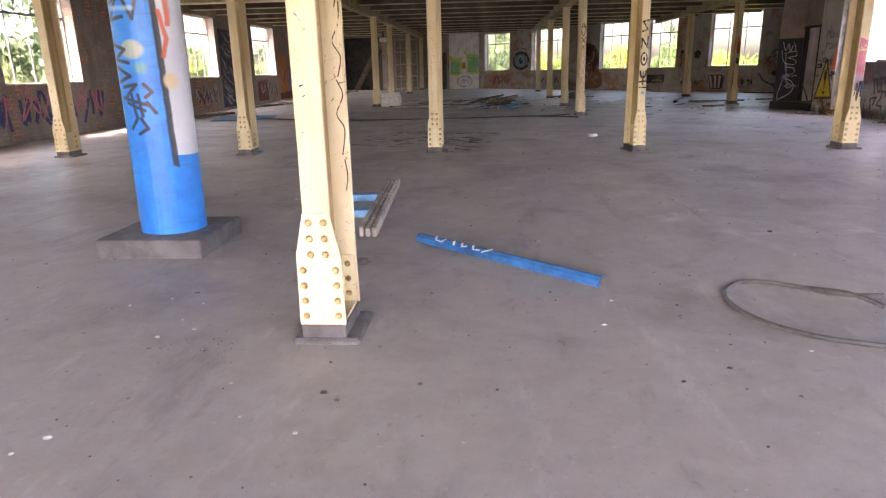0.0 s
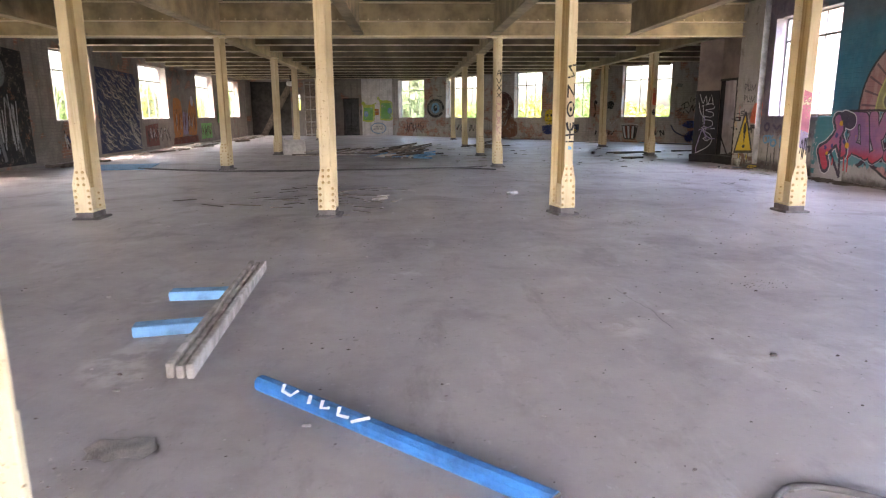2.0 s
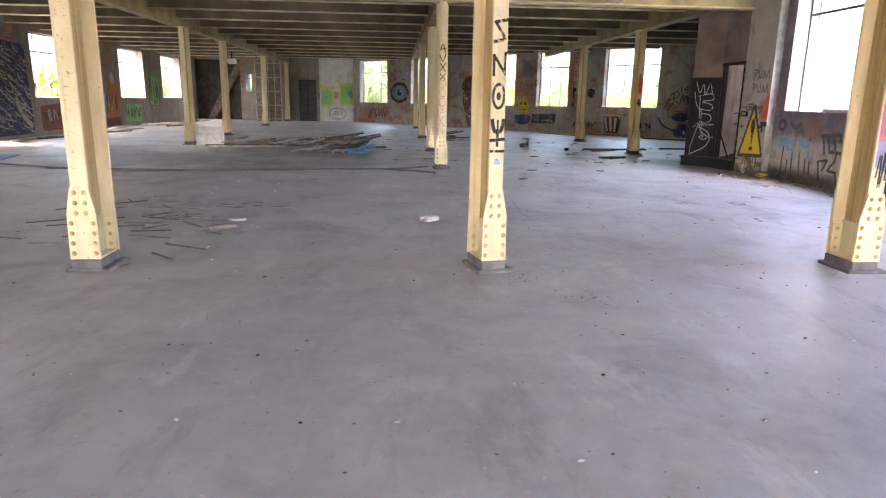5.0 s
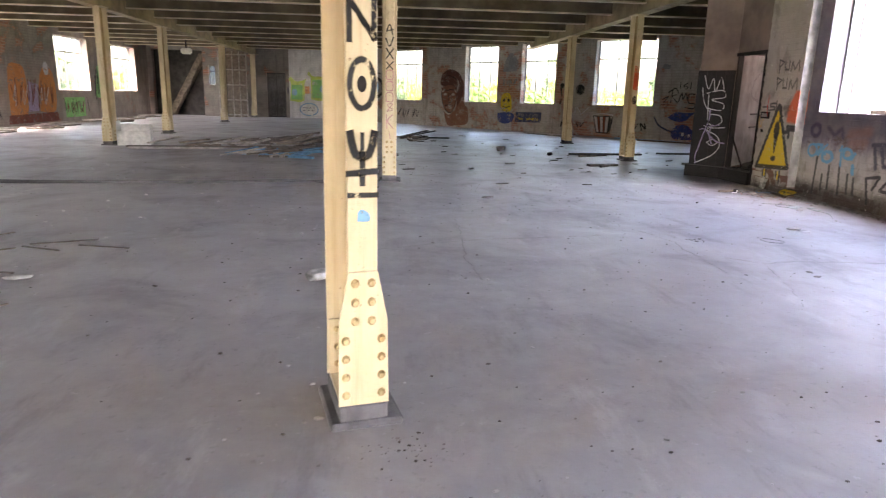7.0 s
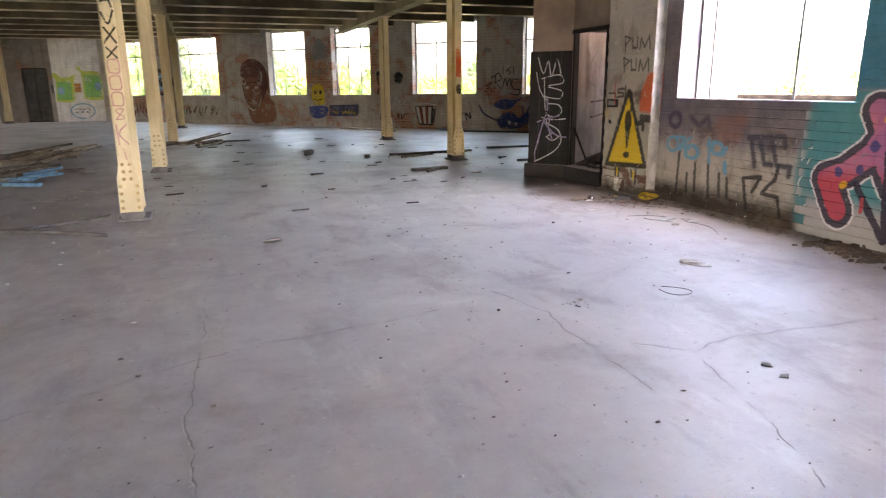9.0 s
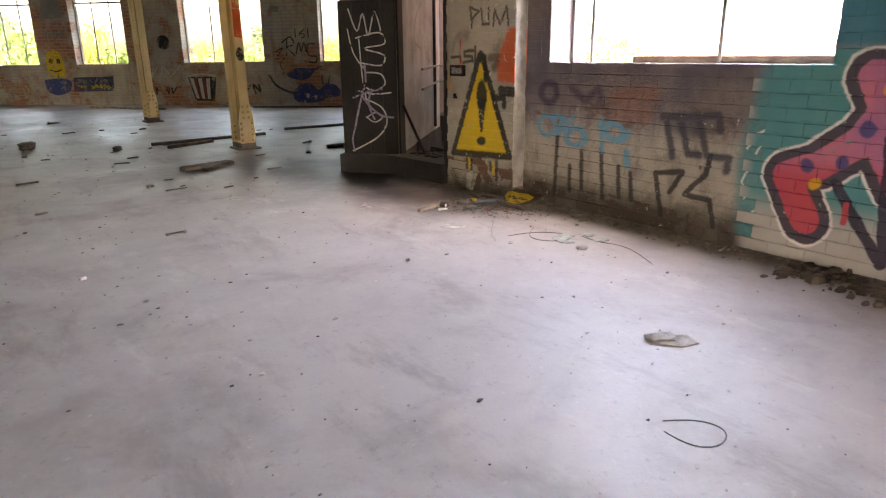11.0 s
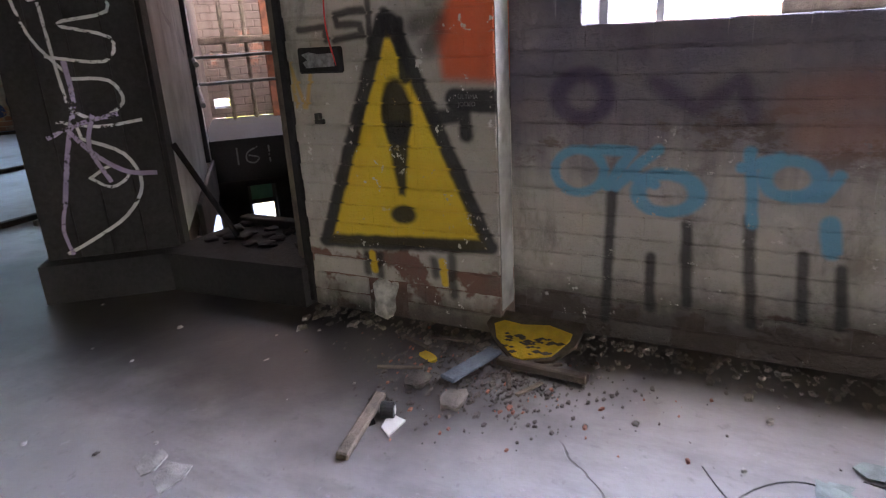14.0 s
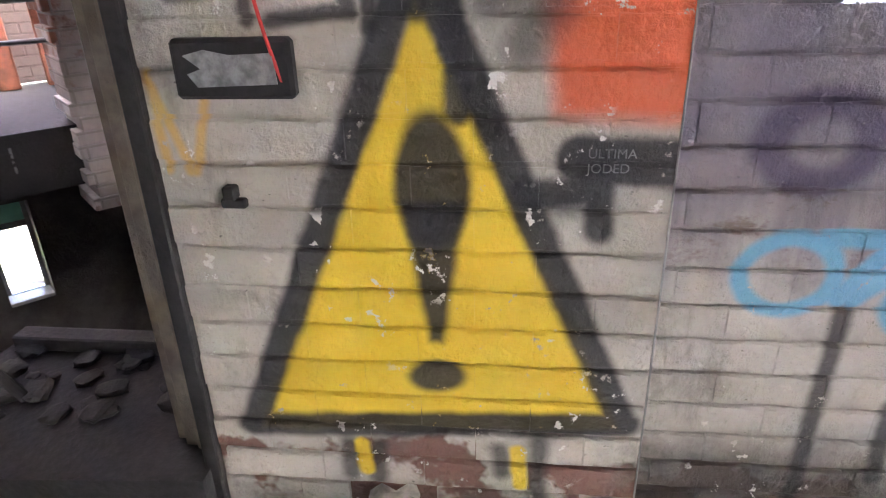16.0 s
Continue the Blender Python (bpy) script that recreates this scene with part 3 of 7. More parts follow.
def brick_cells(y0, y1, z0, z1, holes=()):
    """Bricks of a stretch of wall: (y0, y1, z0, z1) each, in running bond, cut at the ends and at holes (y0, y1, z0, z1)."""
    rng = random.Random(5)
    cells, k = [], 0
    while z0 + k * COURSE < z1 - 0.03:
        za = z0 + k * COURSE
        zb = min(za + COURSE, z1)
        spans = [(y0, y1)]
        for h in holes:
            if h[2] < (za + zb) / 2 < h[3]:
                spans = [s for a, b in spans for s in ((a, min(b, h[0])), (max(a, h[1]), b)) if s[1] - s[0] > 0.04]
        for a, b in spans:
            cut = a - (STRETCH / 2 if k % 2 else 0.0)
            while cut < b - 0.02:
                lo, hi = max(a, cut), min(b, cut + STRETCH)
                if hi - lo > 0.05:
                    cells.append((lo + 0.0004, hi - 0.0004, za + 0.0022, zb - 0.0022, 0.004 + rng.uniform(-0.0004, 0.0004)))
                cut += STRETCH
        k += 1
    return cells


def lay_bricks(wall, cells, x, material):
    """Bricks as parts of the wall; alike sizes share one mesh."""
    inv, shared = wall.matrix_basis.inverted(), {}
    for y0, y1, z0, z1, jig in cells:
        key = (round(y1 - y0, 3), round(z1 - z0, 3), int(jig * 1e6) % 9)
        if key not in shared:
            shared[key] = mesh_of("brick", worn_brick(key[2] + int(key[0] * 1000), y1 - y0, z1 - z0), material)
        b = new("brick", shared[key])
        b.parent = wall
        b.matrix_basis = inv @ at(x + jig, y0, z0)


def lay_joined(wall, cells, x, material, label):
    bm = bmesh.new()
    for y0, y1, z0, z1, jig in cells:
        brick_shape(bm, y0, y1, z0, z1, x + jig)
    ob = part("brickwork", bm, material, wall, label)
    ob.matrix_basis = wall.matrix_basis.inverted()
    tagged(ob, kind="stuff")

# ---- mesh tools ----
def at(x, y, z=0.0, rz=0.0, rx=0.0, ry=0.0):
    """A pose from plan units and degrees."""
    return pose(x * U, y * U, z * U, rx, ry, rz)


def thing(name, m, label, category, group="", kind=""):
    ob = new(name)
    ob.empty_display_size = 0.1
    ob.matrix_basis = m
    return tagged(ob, label, category, group, kind)


def mesh_of(name, bm, material, smooth=False):
    """A mesh in metres from a bmesh in plan units."""
    bmesh.ops.scale(bm, vec=(U, U, U), verts=bm.verts)
    me = bpy.data.meshes.new(name)
    bm.to_mesh(me)
    bm.free()
    me.materials.append(material)
    if smooth:
        for f in me.polygons:
            f.use_smooth = True
    return me


def part(name, bm, material, parent, label="", smooth=False):
    ob = new(name, mesh_of(name, bm, material, smooth))
    ob.parent = parent
    return tagged(ob, label) if label else ob


def solid(name, bm, material, label, category, group="", kind="", m=None, smooth=False):
    """A thing of one mesh."""
    ob = new(name, mesh_of(name, bm, material, smooth))
    if m is not None:
        ob.matrix_basis = m
    return tagged(ob, label, category, group, kind)


def box(bm, x0, y0, z0, x1, y1, z1, bevel=0.0, m=None):
    r = bmesh.ops.create_cube(bm, size=1.0)
    vs = r["verts"]
    t = Matrix.Translation(((x0 + x1) / 2, (y0 + y1) / 2, (z0 + z1) / 2)) @ Matrix.Diagonal((abs(x1 - x0), abs(y1 - y0), abs(z1 - z0), 1))
    bmesh.ops.transform(bm, matrix=t, verts=vs)
    if bevel:
        es = list({e for v in vs for e in v.link_edges})
        r = bmesh.ops.bevel(bm, geom=es, offset=bevel, segments=1, affect="EDGES")
        vs = list({v for f in r["faces"] for v in f.verts} | {v for v in vs if v.is_valid})
    if m is not None:
        bmesh.ops.transform(bm, matrix=m, verts=vs)
    return vs


def cuboid(x0, y0, z0, x1, y1, z1, bevel=0.0, m=None):
    bm = bmesh.new()
    box(bm, x0, y0, z0, x1, y1, z1, bevel, m)
    return bm


def rod(bm, a, b, r, sides=8, r2=None):
    """A round bar from a to b."""
    a, b = Vector(a), Vector(b)
    d = b - a
    g = bmesh.ops.create_cone(bm, cap_ends=True, segments=sides, radius1=r, radius2=r if r2 is None else r2, depth=d.length)
    m = Matrix.Translation((a + b) / 2) @ d.to_track_quat("Z", "Y").to_matrix().to_4x4()
    bmesh.ops.transform(bm, matrix=m, verts=g["verts"])


def prism(bm, pts, lo, hi, m=None):
    """A polygon of (u, v) drawn out from lo to hi along the third axis."""
    a = [bm.verts.new((u, v, lo)) for u, v in pts]
    b = [bm.verts.new((u, v, hi)) for u, v in pts]
    bm.faces.new(a[::-1])
    bm.faces.new(b)
    for i in range(len(pts)):
        j = (i + 1) % len(pts)
        bm.faces.new((a[i], a[j], b[j], b[i]))
    if m is not None:
        bmesh.ops.transform(bm, matrix=m, verts=a + b)


def pierced(length, height, thick, holes, base=0.0, cuts=()):
    """A wall along +x from 0 to length, its room face at y = 0, its thickness towards +y, with openings (x0, x1, z0, z1)."""
    bm = bmesh.new()
    xs = sorted({0.0, length, *cuts, *(v for h in holes for v in h[:2])})
    zs = sorted({base, height, *(v for h in holes for v in h[2:])})
    solid_cell = {}
    for i in range(len(xs) - 1):
        for k in range(len(zs) - 1):
            cx, cz = (xs[i] + xs[i + 1]) / 2, (zs[k] + zs[k + 1]) / 2
            solid_cell[i, k] = not any(h[0] < cx < h[1] and h[2] < cz < h[3] for h in holes)
    vs = {}

    def v(i, k, y):
        if (i, k, y) not in vs:
            vs[i, k, y] = bm.verts.new((xs[i], y, zs[k]))
        return vs[i, k, y]

    for (i, k), full in solid_cell.items():
        if not full:
            continue
        bm.faces.new((v(i, k, 0), v(i + 1, k, 0), v(i + 1, k + 1, 0), v(i, k + 1, 0)))
        bm.faces.new((v(i, k, thick), v(i, k + 1, thick), v(i + 1, k + 1, thick), v(i + 1, k, thick)))
        for (di, dk, a, b) in ((-1, 0, (0, 0), (0, 1)), (1, 0, (1, 1), (1, 0)), (0, -1, (1, 0), (0, 0)), (0, 1, (0, 1), (1, 1))):
            if not solid_cell.get((i + di, k + dk), False):
                bm.faces.new((v(i + a[0], k + a[1], 0), v(i + b[0], k + b[1], 0), v(i + b[0], k + b[1], thick), v(i + a[0], k + a[1], thick)))
    bmesh.ops.recalc_face_normals(bm, faces=bm.faces)
    return bm


WINDOWS = [0]


def window(m, x0, x1, z0, z1, thick, cols, transom=0.72, panes=True, bars=None, label="steel window frame with thin glazing bars and panes tinted to dim the view"):
    """A steel window in an opening of a wall whose frame is m (x along, y outwards)."""
    WINDOWS[0] += 1
    w = thing("window_%d" % WINDOWS[0], m, label, "window", kind="structure")
    y, b = thick * 0.62, 0.035
    bm = bmesh.new()
    for a in ((x0, z0, x0 + b, z1), (x1 - b, z0, x1, z1), (x0 + b, z0, x1 - b, z0 + b), (x0 + b, z1 - b, x1 - b, z1)):
        box(bm, a[0], y, a[1], a[2], y + 0.05, a[3])
    part("window_frame", bm, STEEL, w)
    zt = z0 + (z1 - z0) * transom
    if transom < 1:
        part("transom", cuboid(x0 + b, y + 0.005, zt - 0.025, x1 - b, y + 0.045, zt + 0.025), STEEL, w)
    edges = [0.0] + (bars or [i / cols for i in range(1, cols)]) + [1.0]
    for e in edges[1:-1]:
        x = x0 + (x1 - x0) * e
        part("glazing_bar", cuboid(x - 0.016, y + 0.008, z0 + b, x + 0.016, y + 0.042, z1 - b), STEEL, w)
    part("window_sill", cuboid(x0 + 0.003, 0.01, z0 - 0.002, x1 - 0.003, thick + 0.06, z0 + 0.03, 0.006), STONE, w)
    if panes:
        for ea, eb in zip(edges, edges[1:]):
            xa, xb = x0 + (x1 - x0) * ea + 0.02, x0 + (x1 - x0) * eb - 0.02
            for za, zb in ((z0 + b, zt - 0.025), (zt + 0.025, z1 - b)):
                g = part("pane", cuboid(xa, y + 0.022, za, xb, y + 0.028, zb), GLASS, w)
                g.visible_shadow = False
    return w


# ---- floor, ceiling, walls ----
H = 4.25
T = 0.42
bm = bmesh.new()
prism(bm, [(-10.8, -7), (9.97, -7), (9.97, 20.42), (9.42, 20.45), (17.4, 29.0), (-0.2, 48.0), (-10.8, 48.0)], -0.35, 0.0)
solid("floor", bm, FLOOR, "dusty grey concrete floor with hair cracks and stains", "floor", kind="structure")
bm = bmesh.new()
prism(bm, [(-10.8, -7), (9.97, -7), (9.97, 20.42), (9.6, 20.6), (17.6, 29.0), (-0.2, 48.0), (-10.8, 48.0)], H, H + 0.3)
solid("ceiling", bm, SLAB, "dark concrete ceiling slab", "ceiling", kind="structure")

# far wall, running off at 47 degrees
FAR_M = Matrix.Translation((-0.6 * U, 46.2 * U, 0)) @ pose(0, 0, 0, 0, 0, -46.92)
FAR_HOLES = [(0.6, 3.03, 1.15, 3.55), (4.95, 7.5, 1.15, 3.58), (10.25, 12.12, 1.16, 3.62), (13.38, 15.1, 1.17, 3.63), (16.88, 19.38, 1.2, 3.66), (21.05, 23.3, 1.2, 3.64)]
solid("wall_far", pierced(25.4, H, T, FAR_HOLES), FAR, "grey limewashed brick wall with peeling patches and graffiti", "wall", kind="structure", m=FAR_M)
for i, h in enumerate(FAR_HOLES):
    window(FAR_M, *h, T, 4 if i == 1 else 3)

# end wall with the door
END_M = at(-10.3, 46.4)
END_HOLES = [(0.25, 2.95, 0.0, 3.55), (3.25, 3.6, 1.69, 2.75), (6.4, 7.45, 0.0, 2.45)]
solid("wall_end", pierced(7.65, H, T, END_HOLES), LEFT, "dark brick end wall", "wall", kind="structure", m=END_M)
solid("wall_end_white", pierced(2.3, H, T, []), WHITE, "white limewashed wall with green graffiti", "wall", kind="structure", m=at(-2.65, 46.38))

window(END_M, *END_HOLES[1], T, 1, label="narrow steel window beside the stairwell")
bm = bmesh.new()
prism(bm, [(-10.72, 46.81), (-10.3, 46.81), (-10.3, 47.6), (-7.3, 47.6), (-7.3, 46.83), (-7.1, 46.83), (-7.1, 47.99), (-10.72, 47.99)], 0.0, H)
solid("wall_stairwell", bm, NEAR_BLACK, "near-black walls of a stairwell recess", "wall", kind="structure")

# left wall, seen along its windows
LEFT_M = at(-10.3, -7, 0, 90)
LEFT_HOLES = [(a + 7, b + 7, 1.27, 3.45) for a, b in ((-4.0, -1.2), (2.4, 5.2), (8.0, 10.6), (13.6, 16.4), (22.6, 25.1), (29.1, 32.1), (36.2, 39.1), (41.6, 44.6))]
solid("wall_left", pierced(53.8, H, T, LEFT_HOLES), LEFT, "dark limewashed brick wall covered in graffiti", "wall", kind="structure", m=LEFT_M)
for h in LEFT_HOLES:
    window(LEFT_M, *h, T, 4)

# right wall: its room face at x = 9.56; it runs from the doorway back past the camera
RIGHT_M = at(9.56, 18.36, 0, -90)
RIGHT_HOLES = [(18.36 - b, 18.36 - a, 1.31, 3.68) for a, b in ((15.56, 18.05), (9.3, 11.8), (3.0, 5.5), (-3.2, -0.7))]
WALL_RIGHT = solid("wall_right", pierced(25.36, H, 0.45, RIGHT_HOLES, cuts=(2.43,)), APRON, "painted brick wall with tags and a mural", "wall", kind="structure", m=RIGHT_M)
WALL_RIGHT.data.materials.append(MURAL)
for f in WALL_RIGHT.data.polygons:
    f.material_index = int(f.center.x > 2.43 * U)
for i, h in enumerate(RIGHT_HOLES):
    window(RIGHT_M, *h, 0.45, 2, 0.77, panes=False, bars=[0.1, 0.614], label="rusting steel window frame without glass")
# the pier with the warning sign and the doorway beside it
WALL_PIER = solid("wall_pier", cuboid(9.412, 18.362, 0, 9.97, 19.44, H), PIER, "limewashed brick pier with a yellow warning sign", "wall", kind="structure")
solid("wall_over_doorway", cuboid(9.42, 19.44, 2.33, 9.97, 20.44, H), BROWN, "stained brown wall above the doorway", "wall", kind="structure")
# back wall, behind the start: unseen, its big openings added to brighten the near floor
solid("wall_back", pierced(20.7, H, T, [(1.5, 5.5, 1.0, 3.9), (7.0, 11.0, 1.0, 3.9), (12.5, 16.5, 1.0, 3.9)]), LEFT, "unseen brick wall with large openings added for light", "wall", kind="structure", m=at(10, -7, 0, 180))

# wall of the projecting bay: dark end pier and the wall running off behind it
bm = bmesh.new()
prism(bm, [(9.42, 20.45), (8.98, 20.98), (16.5, 29.2), (17.6, 28.2)], 0.0, H)
solid("wall_bay", bm, BROWN, "brown rendered wall of the projecting bay", "wall", kind="structure")


# ---- steel frame ----
def rivet(bm, x, y, z, nx, ny, r=0.019):
    """A rivet head standing out along (nx, ny)."""
    g = bmesh.ops.create_cone(bm, cap_ends=True, segments=7, radius1=r, radius2=r * 0.55, depth=0.016)
    m = Matrix.Translation((x + nx * 0.008, y + ny * 0.008, z)) @ Vector((nx, ny, 0)).to_track_quat("Z", "Y").to_matrix().to_4x4()
    bmesh.ops.transform(bm, matrix=m, verts=g["verts"])


def make_column(top):
    """Riveted steel column: narrow front flange, wider back flange, splayed base plates, angle cleats, cement foot."""
    c = thing("steel_column", at(0, 0), "cream painted riveted steel column with splayed base plates", "column", "steel columns of the hall")
    d = 0.165
    part("front_flange", cuboid(-0.072, -d - 0.012, 0.10, 0.072, -d + 0.012, top, 0.004), CREAM, c)
    part("web", cuboid(-0.011, -d + 0.012, 0.10, 0.011, d - 0.012, top - 0.02), OCHRE, c)
    part("back_flange", cuboid(-0.125, d - 0.012, 0.40, 0.125, d + 0.012, top, 0.004), CREAM, c)
    for s, hw in ((-1, 0.07), (1, 0.118)):
        bm = bmesh.new()
        y = s * (d + 0.021)
        prism(bm, [(-0.125, 0.105), (0.125, 0.105), (0.118, 0.50), (hw, 0.72), (-hw, 0.72), (-0.118, 0.50)], -0.008, 0.008, Matrix.Translation((0, y, 0)) @ pose(0, 0, 0, 90, 0, 0))
        plate = part("base_plate", bm, CREAM, c)
        for k in range(7):
            for x in ((-0.088, 0.088) if k < 4 else (-0.04, 0.04)):
                bm = bmesh.new()
                rivet(bm, x, y + s * 0.008, 0.155 + 0.086 * k, 0, s, 0.022)
                part("rivet", bm, OCHRE, plate)
    for s in (-1, 1):
        bm = bmesh.new()
        box(bm, s * 0.012, -d + 0.014, 0.105, s * 0.028, d - 0.014, 0.43)
        box(bm, s * 0.028, -d + 0.014, 0.105, s * 0.115, d - 0.014, 0.122)
        box(bm, s * 0.028, d - 0.03, 0.122, s * 0.118, d - 0.014, 0.40)
        cleat = part("cleat", bm, CREAM, c)
        for k in range(3):
            bm = bmesh.new()
            rivet(bm, s * 0.075, d - 0.03, 0.17 + 0.09 * k, 0, -1)
            part("rivet", bm, OCHRE, cleat)
    part("cap_plate", cuboid(-0.16, -0.21, top - 0.02, 0.16, 0.21, top, 0.003), CREAM, c)
    bm = bmesh.new()
    box(bm, -0.122, -0.195, -0.02, 0.122, 0.195, 0.103, 0.008)
    part("foot", bm, FOOT, c, "dark cement foot")
    part("bedding", cuboid(-0.17, -0.22, -0.02, 0.20, 0.22, 0.03, 0.012), FOOT, c)
    return c


SLIM = Matrix.Diagonal((0.9, 1, 1, 1))
COLUMNS = [(-0.65, 3.2), (-7.55, 11.3), (-4.12, 11.28), (-0.715, 11.24), (2.70, 11.15), (6.1, 11.07),
           (-4.42, 19.55), (2.88, 19.55), (-4.3, 25.9), (2.93, 24.3), (8.72, 23.85), (-4.45, 30.9), (2.93, 30.6), (8.76, 29.5), (-4.65, 39.5), (2.95, 38.5), (-4.55, 45.9)]
col = make_column(3.40)
col.matrix_basis = at(*COLUMNS[0])
for x, y in COLUMNS[1:]:
    copy_thing(col, at(x, y, 0, 13) @ SLIM if (x, y) == (2.70, 11.15) else at(x, y))


BEAM_CREAM = plain("dim_cream_beam_paint", (0.32, 0.25, 0.145), 0.6, 0.4, 1.8)


def ibeam(bm, length, z0, z1, w, flange=0.03, web=0.011):
    """An I beam along +x, one closed section."""
    o = [(-w, z0), (w, z0), (w, z0 + flange), (web, z0 + flange), (web, z1 - flange), (w, z1 - flange), (w, z1), (-w, z1), (-w, z1 - flange), (-web, z1 - flange), (-web, z0 + flange), (-w, z0 + flange)]
    prism(bm, o, 0, length, Matrix(((0, 0, 1, 0), (1, 0, 0, 0), (0, 1, 0, 0), (0, 0, 0, 1))))


def beam(m, length, z0, z1, w, label, name="ceiling_beam"):
    bm = bmesh.new()
    ibeam(bm, length, z0, z1, w)
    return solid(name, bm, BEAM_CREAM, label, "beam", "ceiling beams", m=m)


for x in (-7.65, -4.25, -0.75, 2.72, 6.3):
    beam(at(x, -6.9, 0, 90), 26.1, 3.42, H - 0.005, 0.12, "cream painted steel beam under the ceiling")
# plate girder across the hall
g = thing("plate_girder", at(-10.25, 19.42), "deep riveted cream steel girder across the hall", "girder")
part("bottom_flange", cuboid(0, -0.17, 3.39, 19.7, 0.17, 3.42), CREAM, g)
# the web's shade is put into its duller paint; the flanges stay cream
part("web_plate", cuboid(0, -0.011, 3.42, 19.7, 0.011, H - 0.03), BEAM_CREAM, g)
part("top_flange", cuboid(0, -0.17, H - 0.03, 19.7, 0.17, H - 0.004), CREAM, g)
part("flange_angle", cuboid(0, -0.16, 3.76, 19.7, -0.012, 3.785), CREAM, g)
for k in range(76):
    bm = bmesh.new()
    rivet(bm, 0.1 + k * 0.26, -0.011, 3.83, 0, -1, 0.018)
    part("rivet", bm, CREAM, g)
for x, y0, y1 in ((-4.43, 19.6, 46.3), (2.91, 19.6, 42.2), (8.74, 19.6, 35.9)):
    beam(at(x, y0, 0, 90), y1 - y0, 3.39, H - 0.004, 0.14, "cream painted steel main beam on columns", "main_beam")
# joist light is painted in: webs dark as in shade, bottom flanges pale as if window-lit
SHADED_STEEL = plain("shaded_cream_steel", (0.15, 0.115, 0.07), 0.75, 0.45, 1.5)
LIT_FLANGE = plain("lit_flange_paint", (0.60, 0.51, 0.35), 0.35, 0.35, 2.0)
JOISTS = [21.2, 23.2, 25.4, 27.7, 29.9, 32.1, 34.4, 36.6, 38.9, 41.2, 43.4]
for y in JOISTS:
    x1 = min(17.0, (46.2 - y) / 15.4 * 14.4 - 0.62)
    if y < 28.3:
        x1 = min(x1, 9.5 + (y - 21.6) * 0.96)
    cuts = [-10.25] + [c for c in (-4.43, 2.91, 8.74) if c < x1 - 0.5] + [x1]
    for a, b in zip(cuts, cuts[1:]):
        lo, hi = a + (0.15 if a > -10 else 0), b - (0.15 if b < x1 else 0)
        j = thing("ceiling_joist", at(lo, y), "cream steel joist, web coloured as shaded and bottom flange as lit", "beam", "ceiling joists")
        part("web", cuboid(0, -0.011, 3.585, hi - lo, 0.011, H - 0.004), SHADED_STEEL, j)
        part("bottom_flange", cuboid(0, -0.1, 3.56, hi - lo, 0.1, 3.584, 0.004), LIT_FLANGE, j)

# ---- ground outside ----
GRASS = plain("rough_grass_and_yard", (0.14, 0.145, 0.085), 0.95, 0.4, 0.05)
bm = bmesh.new()
bmesh.ops.create_grid(bm, x_segments=8, y_segments=8, size=2200)
solid("ground", bm, GRASS, "rough grass and yard around the mill", "ground", kind="structure", m=at(0, 0, -5.2))

# ---- the doorway, the well behind it, and what lies below ----
RUST_BRICK = plaster_wall("bare_sooty_brick", (0.17, 0.13, 0.115), (0.075, 0.06, 0.052), 0.02, (0.723, -0.691, 0.0))
SHEET = plain("galvanised_sheet", (0.52, 0.53, 0.53), 0.5, 0.3, 2.5, 0.25)
SHEET_LIT = plain("lit_cream_sheet", (0.72, 0.68, 0.62), 0.6, 0.15, 3)
TIMBER = plain("weathered_timber", (0.17, 0.135, 0.105), 0.85, 0.4, 9, grain=0.008)
ORANGE_WOOD = plain("stripped_orange_timber", (0.24, 0.085, 0.045), 0.8, 0.45, 8)

solid("lower_storey", cuboid(-10.72, -7, -5.2, 9.96, 20.3, -0.352), RUST_BRICK, "brick walls of the storeys below", "wall", kind="structure")
bm = bmesh.new()
prism(bm, [(9.5, 20.6), (8.8, 20.3), (-10.7, 20.3), (-10.7, 46.8), (-0.4, 46.8), (8.5, 36.0), (11.0, 22.05)], -5.2, -0.352)
solid("lower_bay", bm, RUST_BRICK, "brick walls of the bay's lower storeys", "wall", kind="structure")

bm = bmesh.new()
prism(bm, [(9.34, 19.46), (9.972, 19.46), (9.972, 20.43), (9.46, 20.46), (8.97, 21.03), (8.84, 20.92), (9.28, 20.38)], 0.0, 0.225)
solid("threshold", bm, DARK, "raised near-black concrete threshold at the doorway", "threshold", kind="structure")

door = thing("door_frame", at(0, 0), "black steel door frame with a grey timber lining", "door frame", kind="structure")
part("steel_edge", cuboid(9.386, 19.434, 0.02, 9.45, 19.475, 2.36, 0.004), DARK, door)
part("head", cuboid(9.386, 19.475, 2.30, 9.45, 20.42, 2.36, 0.004), DARK, door)
for i, (a, w) in enumerate(((9.452, 0.10), (9.556, 0.035), (9.595, 0.06), (9.66, 0.035), (9.70, 0.26))):
    part("lining_board", cuboid(a, 19.442, 0.226, a + w, 19.475 + 0.014 * (i % 2), 2.30, 0.004), TIMBER, door)
for x, y0, y1 in ((9.452, 19.492, 19.525), (9.466, 19.526, 19.565), (9.49, 19.566, 19.60)):
    part("jamb_board", cuboid(x, y0, 0.226, x + 0.06, y1, 2.30, 0.004), TIMBER, door)
part("sill_bar", cuboid(9.88, 19.49, 0.226, 9.96, 20.40, 0.28, 0.006), DARK, door)
bm = bmesh.new()
rod(bm, (9.50, 20.44, 0.82), (9.62, 20.16, 0.235), 0.018)
part("brace", bm, DARK, door)

